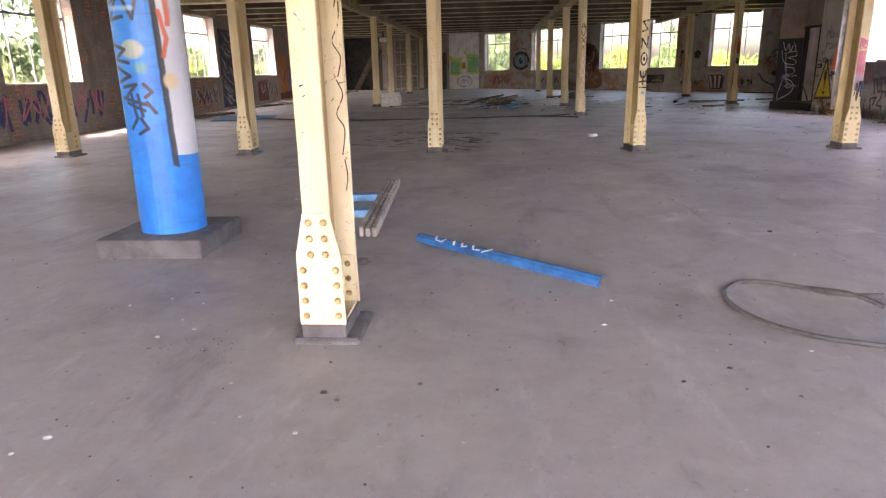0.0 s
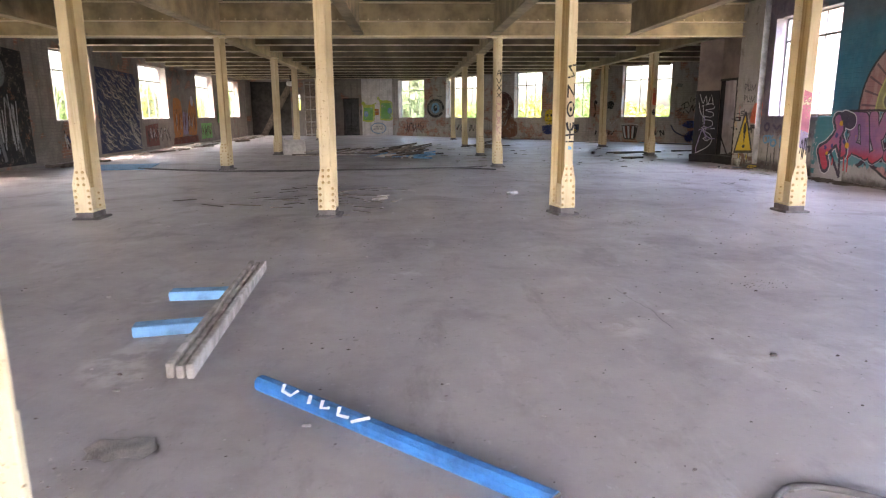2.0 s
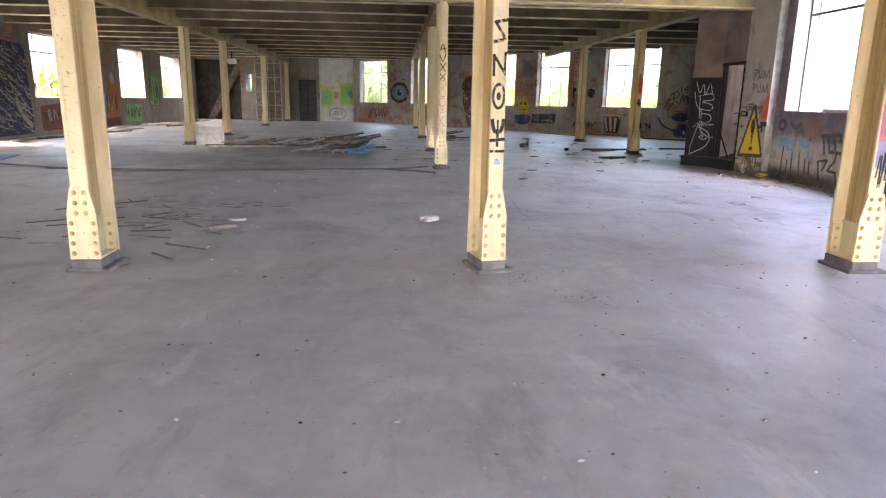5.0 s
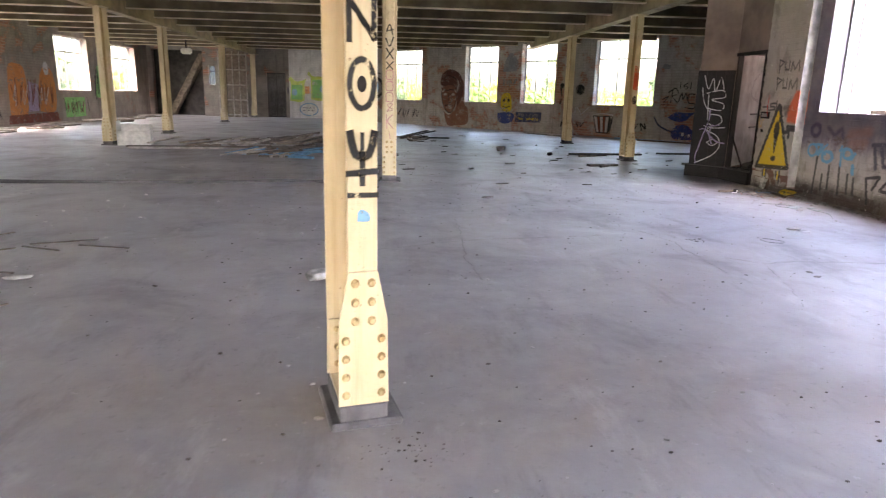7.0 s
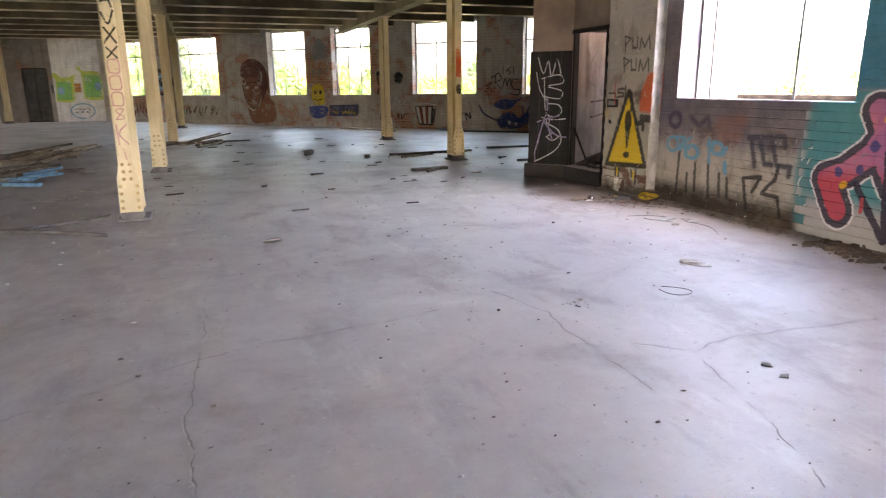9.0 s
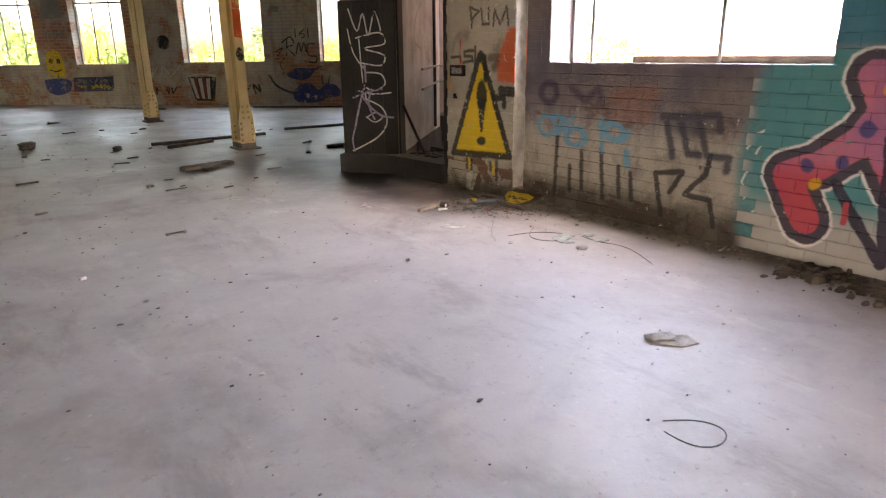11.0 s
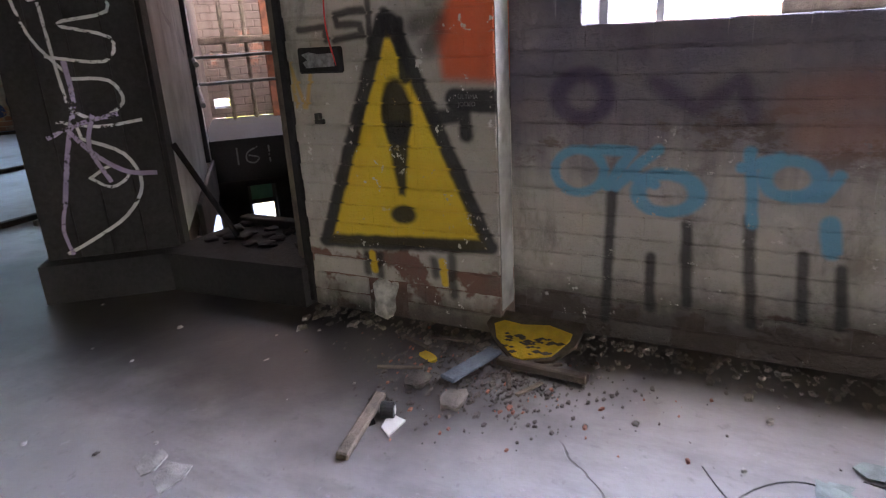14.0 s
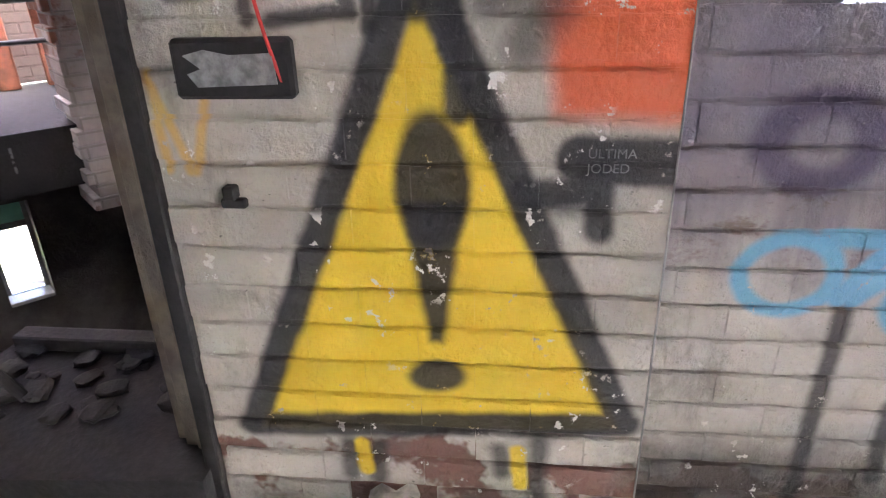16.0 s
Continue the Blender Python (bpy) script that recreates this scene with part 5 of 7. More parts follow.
def cable(name, pts, r, mat, label, category="cable"):
    cu = bpy.data.curves.new(name, "CURVE")
    cu.dimensions, cu.bevel_depth, cu.bevel_resolution, cu.resolution_u = "3D", r * U, 1, 5
    sp = cu.splines.new("NURBS")
    sp.points.add(len(pts) - 1)
    for p, q in zip(sp.points, pts):
        p.co = (*(v * U for v in (q if len(q) == 3 else (*q, r * 1.05))), 1)
    sp.use_endpoint_u, sp.order_u = True, 3
    ob = new(name + "_line", cu)
    me = bpy.data.meshes.new_from_object(ob.evaluated_get(bpy.context.evaluated_depsgraph_get()))
    bpy.data.objects.remove(ob)
    me.materials.append(mat)
    return tagged(new(name, me), label, category)


cable("bent_cable", [(2.62, 3.66, 0.05), (2.4, 3.72, 0.02), (2.22, 3.95), (2.0, 4.05), (1.87, 4.0), (1.72, 3.8), (1.70, 3.55), (1.78, 3.3), (1.95, 3.12), (2.2, 3.0), (2.6, 2.9)], 0.014, RUBBER, "stiff grey cable lying in a loop")
cable("bent_cable", [(2.28, 3.9, 0.015), (2.36, 3.75, 0.05), (2.45, 3.66, 0.06), (2.55, 3.52, 0.03)], 0.014, RUBBER, "short stub of stiff grey cable")
cable("long_cable", [(-6.9, 19.9), (-4.7, 18.75), (-3.0, 18.5), (-1.4, 18.75), (0.2, 18.8), (1.5, 19.4), (2.7, 18.5)], 0.022, RUBBER, "long dark cable lying across the floor")
cable("long_cable", [(-5.0, 18.9), (-2.6, 18.7), (-0.6, 18.9), (1.9, 19.1), (2.6, 19.7)], 0.018, RUBBER, "long dark cable lying across the floor")
cable("wire_loop", [(8.41, 17.37), (8.63, 17.35), (8.84, 17.14), (8.71, 16.94), (8.5, 17.1), (8.55, 17.3), (8.76, 17.42)], 0.0026, RUBBER, "thin wire loop on the floor", "wire")
cable("wire_loop", [(8.87, 16.98), (8.83, 16.79), (8.9, 16.65), (8.86, 16.45), (8.7, 16.2)], 0.0026, RUBBER, "thin wire on the floor", "wire")
cable("wire_ring", [(7.0, 14.95), (7.12, 14.88), (7.15, 14.75), (7.02, 14.7), (6.92, 14.78), (6.94, 14.9)], 0.0026, RUBBER, "small wire ring on the floor", "wire")


def stone(name, x, y, sx, sy, sz, mat, label, seed, rz=0.0, category="rubble", jag=(0.82, 1.1)):
    """A broken lump: an icosphere cut and jittered, sitting on the floor."""
    rng = random.Random(seed)
    bm = bmesh.new()
    bmesh.ops.create_icosphere(bm, subdivisions=2, radius=1.0)
    for v in bm.verts:
        k = max(abs(v.co.x), abs(v.co.y), abs(v.co.z))
        v.co = v.co.lerp(v.co / k, 0.65) * rng.uniform(*jag)
    bmesh.ops.scale(bm, vec=(sx / 2, sy / 2, sz / 2), verts=bm.verts)
    lo = min(v.co.z for v in bm.verts)
    bmesh.ops.translate(bm, vec=(0, 0, -lo), verts=bm.verts)
    return solid(name, bm, mat, label, category, m=at(x, y, 0, rz))


stone("concrete_lump", 2.31, 13.35, 0.25, 0.14, 0.085, PALE_RUBBLE, "pale broken concrete lump on the floor", 1, 30, jag=(0.92, 1.04))
stone("concrete_lump", -0.05, 12.85, 0.34, 0.10, 0.06, RUBBLE, "flat broken lump on the floor", 2, 40)
stone("concrete_lump", 0.0, 13.35, 0.2, 0.05, 0.035, PALE_RUBBLE, "pale splinter on the floor", 3, 15)
stone("brick_half", 5.95, 26.0, 0.25, 0.16, 0.14, RUBBLE_DARK, "half a sooty brick on the floor", 4, 20)
stone("brick_half", 7.05, 24.85, 0.16, 0.12, 0.09, DARK_WOOD, "dark lump on the floor", 5, 50)
stone("mortar_lump", 8.8, 18.32, 0.14, 0.10, 0.03, RUBBLE, "flat mortar lump on the floor", 6, 10)
stone("plaster_piece", 8.59, 16.74, 0.09, 0.05, 0.03, PALE_RUBBLE, "broken pale plaster piece on the floor", 7, -40)
stone("plaster_piece", 7.66, 15.42, 0.16, 0.10, 0.03, PALE_RUBBLE, "broken pale plaster piece on the floor", 8, -30)
stone("plaster_piece", 4.32, 17.65, 0.20, 0.05, 0.03, RUBBLE, "broken strip on the floor", 9, 20)
stone("mortar_lump", 8.87, 18.52, 0.13, 0.10, 0.035, RUBBLE_DARK, "flat brown mortar lump on the floor", 10, 10)
stone("mortar_crumb", 7.40, 17.35, 0.034, 0.03, 0.02, RUBBLE_DARK, "dark mortar crumb on the floor", 11, 10)
stone("dust_heap", -0.82, 4.5, 0.30, 0.22, 0.016, RUBBLE, "small heap of pale dust", 12, 10, jag=(0.6, 1.15))

# at the foot of the sign
board = thing("yellow_board", at(9.33, 18.19, 0.0, 90), "rounded dark board with flaking yellow paint against the wall", "board")
LEAN = Matrix.Translation((0, -0.0, 0.062)) @ pose(0, 0, 0, -20, 0, 0)
rim = [(-0.21, -0.12), (-0.2, 0.02), (-0.13, 0.12), (0.0, 0.165), (0.05, 0.15), (0.16, 0.06), (0.23, -0.03), (0.22, -0.13)]
bm = bmesh.new()
prism(bm, rim, -0.016, 0.0, LEAN)
part("backing", bm, DARK_WOOD, board)
bm = bmesh.new()
prism(bm, [(-0.17, -0.04), (-0.17, 0.0), (-0.12, 0.10), (0.0, 0.15), (0.04, 0.14), (0.15, 0.05), (0.19, -0.03), (0.15, -0.06), (0.06, -0.05), (-0.06, -0.07)], 0.0005, 0.008, LEAN)
part("yellow_face", bm, YELLOW_FOAM, board, "flaking yellow paint")
rng = random.Random(4)
for _ in range(40):
    a, r = rng.uniform(-0.2, 3.3), rng.uniform(0.15, 0.95)
    x, y, s = math.cos(a) * 0.17 * r, 0.02 + math.sin(a) * 0.11 * r, rng.uniform(0.006, 0.017)
    bm = bmesh.new()
    prism(bm, [(x - s * 1.6, y), (x, y - s * 0.6), (x + s * 1.5, y + s * 0.3), (x, y + s * 0.8)], 0.0082, 0.0095, LEAN)
    part("bare_patch", bm, DARK_WOOD, board)
bar("blue_offcut", (8.90, 18.40), (9.20, 18.31), 0.075, 0.02, plain("slate_blue_wood", (0.075, 0.095, 0.125), 0.75, 0.35, 9, grain=0.006), "flat slate-blue slat among rubble", "offcut", lift=0.02)
bar("brown_stick", (9.12, 18.27), (9.10, 17.88), 0.04, 0.035, DARK_WOOD, "dark splintered stick among rubble", "stick", lift=0.015)
bar("driftwood_stick", (8.33, 18.51), (8.72, 18.60), 0.045, 0.03, TIMBER, "grey splintered piece of timber", "stick", roll=8)
stone("yellow_chip", 9.08, 18.58, 0.11, 0.05, 0.016, YELLOW_FOAM, "broken chip with yellow paint", 14, 60)
stone("loose_plaster", 9.375, 18.965, 0.10, 0.12, 0.20, plain("pitted_grey_mortar", (0.55, 0.53, 0.50), 0.95, 0.55, 14, grain=0.03), "pale crumbling plaster in a hole of the wall", 15, 0, jag=(0.55, 1.2))
roll = thing("tape_roll", at(8.62, 18.5, 0, 20), "small black and white tape roll on the floor", "tape roll")
bm = bmesh.new()
rod(bm, (0, -0.025, 0.032), (0, 0.025, 0.032), 0.032, 16)
part("tape", bm, BLACK_PAINT, roll)
bm = bmesh.new()
rod(bm, (0, -0.027, 0.032), (0, 0.027, 0.032), 0.016, 14)
part("core", bm, WHITE_PLASTIC, roll)


def chips(name, places, mat, label, seed):
    """Many small crumbs, one object of stuff. places: (x, y, size)."""
    rng = random.Random(seed)
    bm = bmesh.new()
    for x, y, s in places:
        a, h = rng.uniform(0, 6.28), s * rng.uniform(0.2, 0.6)
        ring = []
        k = rng.randint(4, 6)
        for i in range(k):
            t, r = a + i * math.tau / k, s * rng.uniform(0.5, 1.1)
            ring.append((x + math.cos(t) * r * 1.3, y + math.sin(t) * r * 0.8))
        lo = [bm.verts.new((u, v, -0.002)) for u, v in ring]
        hi = [bm.verts.new((x + (u - x) * 0.7, y + (v - y) * 0.7, h)) for u, v in ring]
        bm.faces.new(hi)
        for i in range(k):
            j = (i + 1) % k
            bm.faces.new((lo[i], lo[j], hi[j], hi[i]))
    return solid(name, bm, mat, label, "debris", kind="stuff")


# flat splinters of glass and render on the floor
GLASS_SHARD = plain("dusty_green_glass", (0.22, 0.26, 0.235), 0.35, 0.4, 12)


def shard(x, y, size, seed, mat, label, lift=0.0, stretch=1.0, rz=0.0):
    """A flat broken pane or flake with an angular outline."""
    rng = random.Random(seed)
    k = rng.randint(4, 6)
    rim = [(math.cos(i * math.tau / k + rng.uniform(-0.3, 0.3)) * size * rng.uniform(0.55, 1.1) * stretch, math.sin(i * math.tau / k + rng.uniform(-0.3, 0.3)) * size * rng.uniform(0.55, 1.1)) for i in range(k)]
    bm = bmesh.new()
    prism(bm, rim, 0.0, 0.006)
    solid("flat_shard", bm, mat, label, "shard", "flat shards on the floor", m=at(x, y, lift, rz) @ pose(0, 0, 0, rng.uniform(-2, 2), rng.uniform(-2, 2), 0))


for x, y, s, k in ((8.70, 17.06, 0.10, 1), (8.63, 17.01, 0.07, 2), (8.66, 16.93, 0.06, 3), (8.80, 17.05, 0.05, 4), (8.92, 16.95, 0.055, 5), (8.89, 16.80, 0.06, 6), (8.93, 16.78, 0.035, 7), (8.60, 16.95, 0.03, 8)):
    shard(x, y, s, k, GLASS_SHARD, "splinter of dusty greenish glass on the floor", 0.002 + 0.003 * (k % 3), 1.25, 30 * k)
shard(8.26, 17.9, 0.095, 11, PALE_RUBBLE, "flat grey flake of render on the floor", 0.002, 1.3, -50)
shard(7.71, 15.34, 0.10, 12, PALE_RUBBLE, "flat pale flake of render on the floor", 0.002, 1.4, 20)
shard(6.6, 13.54, 0.03, 13, RUBBLE, "flat dark flake on the floor", 0.002, 1.3, 70)
shard(6.58, 13.40, 0.028, 14, RUBBLE, "flat dark flake on the floor", 0.002, 1.5, 10)
shard(8.29, 17.21, 0.028, 15, PALE_RUBBLE, "small pale flake of render on the floor", 0.002, 1.5, 10)
shard(8.04, 19.0, 0.09, 16, PALE_RUBBLE, "flat white flake of plaster on the floor", 0.002, 1.3, 60)
shard(8.07, 19.12, 0.05, 17, PALE_RUBBLE, "flat white flake of plaster on the floor", 0.002, 1.8, 20)

shard(8.58, 18.47, 0.055, 21, WHITE_PLASTIC, "torn white scrap beside a splintered stick", 0.004, 1.5, 40)
shard(8.55, 18.56, 0.04, 22, DARK, "torn black scrap beside a splintered stick", 0.004, 1.6, 10)
for k, (x, y, l, a) in enumerate(((8.98, 18.55, 0.2, 1.9), (9.15, 18.62, 0.16, 1.2), (9.22, 18.02, 0.22, 2.2), (8.95, 18.15, 0.12, 0.4), (9.05, 18.05, 0.14, 2.7), (9.27, 18.48, 0.18, 1.7))):
    bar("splinter", (x, y), (x + l * math.cos(a), y + l * math.sin(a)), 0.018, 0.01, (TIMBER, DARK_WOOD)[k % 2], "thin splinter among rubble under the sign", "splinter", "splinters under the sign", 0.002, lift=0.006)

rng = random.Random(77)
grit = [(rng.uniform(-9, 9), rng.uniform(1, 40), abs(rng.gauss(0, 0.006)) + 0.003) for _ in range(4200)]
chips("floor_grit", grit[::2], RUBBLE, "scattered grit and crumbs on the concrete floor", 1)
chips("pale_crumbs", [(rng.uniform(-3, 9), rng.uniform(1.5, 22), abs(rng.gauss(0, 0.008)) + 0.003) for _ in range(1100)], PALE_RUBBLE, "scattered pale plaster crumbs", 2)
chips("dark_crumbs", [(rng.uniform(-3, 9), rng.uniform(1.5, 30), abs(rng.gauss(0, 0.0055)) + 0.003) for _ in range(1900)], DARK_WOOD, "scattered dark crumbs and leaves", 3)
knots = []
for cx, cy, sp, k in ((3.45, 7.0, 0.13, 70), (3.35, 10.25, 0.12, 60), (2.95, 10.75, 0.10, 60), (-1.3, 2.9, 0.16, 50), (4.36, 17.64, 0.10, 40), (6.15, 14.82, 0.06, 30), (-1.0, 4.3, 0.2, 40)):
    knots += [(rng.gauss(cx, sp), rng.gauss(cy, sp * 0.7), abs(rng.gauss(0, 0.0045)) + 0.002) for _ in range(k)]
chips("dirt_clusters", knots[::2], DARK_WOOD, "small clusters of dark dirt on the floor", 8)
chips("render_clusters", knots[1::2], RUBBLE, "small clusters of grey crumbs on the floor", 9)
foot = []
for _ in range(1500):
    y = rng.uniform(12.0, 19.4)
    foot.append((9.53 - abs(rng.gauss(0, 0.13)) - (0.13 if y > 18.36 else 0.0), y, abs(rng.gauss(0, 0.012)) + 0.005))
chips("wall_foot_rubble", foot, RUBBLE, "crumbled mortar along the foot of the wall", 4)
chips("sign_foot_rubble", [(9.05 + rng.gauss(0, 0.16), 18.3 + rng.gauss(0, 0.24), abs(rng.gauss(0, 0.007)) + 0.003) for _ in range(1300)], RUBBLE_DARK, "heap of mortar crumbs under the sign", 5)
chips("brick_crumbs", [(9.0 + rng.gauss(0, 0.2), 18.25 + rng.gauss(0, 0.3), abs(rng.gauss(0, 0.008)) + 0.003) for _ in range(110)], BRICKRED, "red brick crumbs under the sign", 6)
chips("mural_foot_rubble", [(9.3 + rng.gauss(0, 0.12), rng.uniform(14.2, 15.6), abs(rng.gauss(0, 0.03)) + 0.01) for _ in range(260)], DARK_WOOD, "dark rubble below the mural", 7)
for i in range(7):
    y = rng.uniform(14.3, 15.5)
    bar("splintered_lath", (9.2 + rng.uniform(-0.1, 0.2), y), (9.3 + rng.uniform(-0.1, 0.15), y - rng.uniform(0.3, 0.6)), 0.04, 0.02, DARK_WOOD, "splintered dark lath among rubble", "lath", "laths at the wall foot")

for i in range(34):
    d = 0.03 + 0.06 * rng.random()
    ob = stone("threshold_rubble", rng.uniform(9.5, 9.9), rng.uniform(19.55, 20.35), d * 1.3, d, d * 0.4, DARK if i % 4 else NEAR_BLACK, "near-black broken lump on the threshold", 100 + i, rng.uniform(0, 180))
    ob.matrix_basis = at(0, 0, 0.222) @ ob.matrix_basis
    ob.name = "sooty_lump"

# twigs and strips by the column
for i in range(46):
    x, y, a, l = rng.gauss(-1.5, 0.75), rng.gauss(13.2, 0.9), rng.gauss(0.2, 0.6), rng.uniform(0.15, 0.6)
    bar("wood_strip", (x, y), (x + l * math.cos(a), y + l * math.sin(a)), rng.uniform(0.015, 0.035), 0.012, (TIMBER, DARK_WOOD, DARK_WOOD)[i % 3], "thin broken wood strip on the floor", "wood strip", "broken wood strips", 0.002)

# pile of battens in the middle of the hall, and the dark pile behind it
for cx, cy, sx, sy, n, mats in ((0.35, 23.7, 0.75, 0.6, 30, (PALE_BLUE, GREY_WOOD, PALE_BLUE, DARK_WOOD)), (-0.1, 27.6, 1.1, 0.9, 34, (DARK_WOOD, TIMBER, DARK_WOOD)), (3.6, 30.2, 0.6, 0.5, 12, (DARK_WOOD, TIMBER)), (-1.6, 26.0, 1.2, 0.35, 12, (TIMBER, GREY_WOOD))):
    for i in range(n):
        x, y, a, l = rng.gauss(cx, sx * 0.6), rng.gauss(cy, sy * 0.6), rng.gauss(0.1, 0.8), rng.uniform(0.4, 1.4)
        c, s = math.cos(a) * l / 2, math.sin(a) * l / 2
        bar("broken_batten", (x - c, y - s), (x + c, y + s), rng.uniform(0.05, 0.13), rng.uniform(0.03, 0.06), mats[i % len(mats)], "broken batten in a loose heap", "batten", "heap of broken battens", 0.004, lift=0.012 * (i % 6) if i > 4 else 0.0, pitch=-rng.uniform(0, 12) if i > 4 else 0.0)
# planks further right and along the walls
for a, b, w, mat in (((7.65, 25.2), (9.7, 25.35), 0.07, DARK_WOOD), ((7.75, 24.6), (8.6, 25.0), 0.06, TIMBER), ((7.3, 22.35), (8.0, 22.5), 0.16, DARK_WOOD), ((7.5, 22.1), (7.95, 22.55), 0.06, DARK_WOOD), ((10.3, 25.8), (11.8, 25.75), 0.06, DARK_WOOD), ((9.75, 23.0), (10.9, 23.0), 0.06, DARK_WOOD), ((9.9, 22.75), (10.7, 22.9), 0.05, TIMBER), ((8.5, 35.1), (9.9, 32.6), 0.05, GREY_WOOD), ((11.5, 32.6), (15.6, 28.1), 0.09, PALE_BLUE), ((12.0, 31.6), (14.2, 29.6), 0.07, DARK_WOOD), ((-3.7, 25.3), (1.0, 25.9), 0.06, DARK_WOOD), ((-3.5, 24.9), (-1.3, 25.2), 0.05, GREY_WOOD)):
    bar("loose_plank", a, b, w, 0.05, mat, "loose plank lying on the floor", "plank", "loose planks on the floor")
for i in range(40):
    y = rng.uniform(19, 44)
    x = -9.7 + abs(rng.gauss(0, 0.45))
    bar("wall_side_board", (x, y), (x + rng.uniform(-0.1, 0.6), y + rng.uniform(0.6, 2.2)), rng.uniform(0.08, 0.25), rng.uniform(0.03, 0.07), (DARK_WOOD, TIMBER, GREY_WOOD)[i % 3], "old board dumped along the wall", "board", "boards along the wall", lift=0.04 * (i % 3))
for i in range(70):
    x, y, a, l = rng.uniform(1.5, 10.5), rng.uniform(18.5, 34.0), rng.uniform(-0.5, 0.6), rng.uniform(0.05, 0.28)
    if y < 21 and x > 8 or x > 3 + (36 - y) * 0.8:
        continue
    bar("wood_sliver", (x, y), (x + l * math.cos(a), y + l * math.sin(a)), rng.uniform(0.015, 0.045), rng.uniform(0.008, 0.02), (DARK_WOOD, TIMBER, DARK_WOOD)[i % 3], "dark wood sliver lying on the floor", "sliver", "slivers of wood on the floor", 0.002)
solid("sill_board", cuboid(9.86, 15.6, 1.342, 9.98, 17.35, 1.40, 0.006), TIMBER, "brown board lying along the window sill", "board")
solid("floor_sheet", cuboid(-0.9, -1.0, 0.0, 0.9, 1.0, 0.02, 0.004), PALE_BLUE, "pale sheet of board lying flat", "sheet", m=at(-7.7, 20.6, 0, 12))

tub = thing("plastic_tank", at(-3.75, 26.1, 0, 12) @ Matrix.Diagonal((0.72, 0.72, 0.72, 1)), "broken white plastic tank beside a column", "tank")
for a in ((-0.55, -0.4, 0, 0.55, -0.37, 0.5), (-0.55, 0.37, 0, 0.55, 0.4, 0.72), (-0.55, -0.37, 0, -0.52, 0.37, 0.85), (0.52, -0.37, 0, 0.55, 0.37, 0.6), (-0.52, -0.37, 0, 0.52, 0.37, 0.03)):
    part("tank_side", cuboid(*a, 0.008), WHITE_PLASTIC, tub)
for i in range(3):
    part("rib", cuboid(-0.56, -0.415, 0.1 + 0.14 * i, 0.56, -0.402, 0.14 + 0.14 * i, 0.004), WHITE_PLASTIC, tub)

# end of the hall: door, lattice partition, stair
DOOR_GREY = plain("scuffed_dark_grey_door", (0.055, 0.055, 0.058), 0.6, 0.5, 4)
d = thing("door_1", at(-3.9, 46.55), "dark panelled double door, shut and scrawled on", "door", kind="structure")
for x0 in (0.02, 0.53):
    leaf = part("door_leaf", cuboid(x0, 0.0, 0.02, x0 + 0.49, 0.05, 2.42, 0.006), DARK, d)
    for k in range(5):
        part("door_board", cuboid(x0 + 0.012 + 0.095 * k, -0.018, 0.05, x0 + 0.096 + 0.095 * k, -0.002, 2.40, 0.004), DOOR_GREY, leaf)
part("backing", cuboid(-0.01, 0.06, 0.0, 1.06, 0.1, 2.46), DARK, d)
lat = thing("lattice_partition", at(-6.35, 45.6), "pale gridded partition of timber frame and boarding", "partition")
part("boarding", cuboid(0, 0.03, 0, 1.55, 0.06, 3.5, 0.004), TIMBER, lat)
for i in range(5):
    part("upright", cuboid(0.02 + 0.37 * i, -0.04, 0, 0.07 + 0.37 * i, 0.028, 3.5, 0.004), GREY_WOOD, lat)
for i in range(5):
    part("crossbar", cuboid(0.08, -0.038, 0.1 + 0.8 * i, 1.5, 0.026, 0.16 + 0.8 * i, 0.004), GREY_WOOD, lat)
stair = thing("timber_stair", at(-9.6, 47.55), "dark steep timber stair against the end wall", "stair")
for s in (0.0, 0.55):
    bm = bmesh.new()
    prism(bm, [(0, 0.0), (0.35, 0.0), (2.3, 3.4), (1.95, 3.4)], s, s + 0.06, pose(0, 0, 0, 90, 0, 0))
    part("stringer", bm, TIMBER, stair)
for k in range(14):
    part("tread", cuboid(0.14 + k * 0.139, -0.55, 0.2 + k * 0.243, 0.36 + k * 0.139, -0.06, 0.24 + k * 0.243, 0.004), DARK_WOOD, stair)
# added white block in place of a bright spot of light through the roof
lamp = thing("hanging_lamp", at(-6.0, 38.9, 2.95), "white block standing in for light through the roof", "lamp")
part("globe", cuboid(-0.22, -0.18, 0.0, 0.22, 0.18, 0.26, 0.08), WHITE_PLASTIC, lamp)
part("hanger", cuboid(-0.03, -0.03, 0.26, 0.03, 0.03, 0.612, 0.004), DARK, lamp)

# pipes and boxes on the right wall
def pipe(x, y, z0, z1, r, mat, label):
    bm = bmesh.new()
    rod(bm, (0, 0, z0), (0, 0, z1), r, 14)
    p = thing("wall_pipe", at(x, y), label, "pipe")
    part("pipe", bm, mat, p)
    for z in (z0 + 0.35, (z0 + z1) / 2, z1 - 0.3):
        bm = bmesh.new()
        rod(bm, (0, 0, z), (0, 0, z + 0.05), r * 1.25, 14)
        part("collar", bm, mat, p)


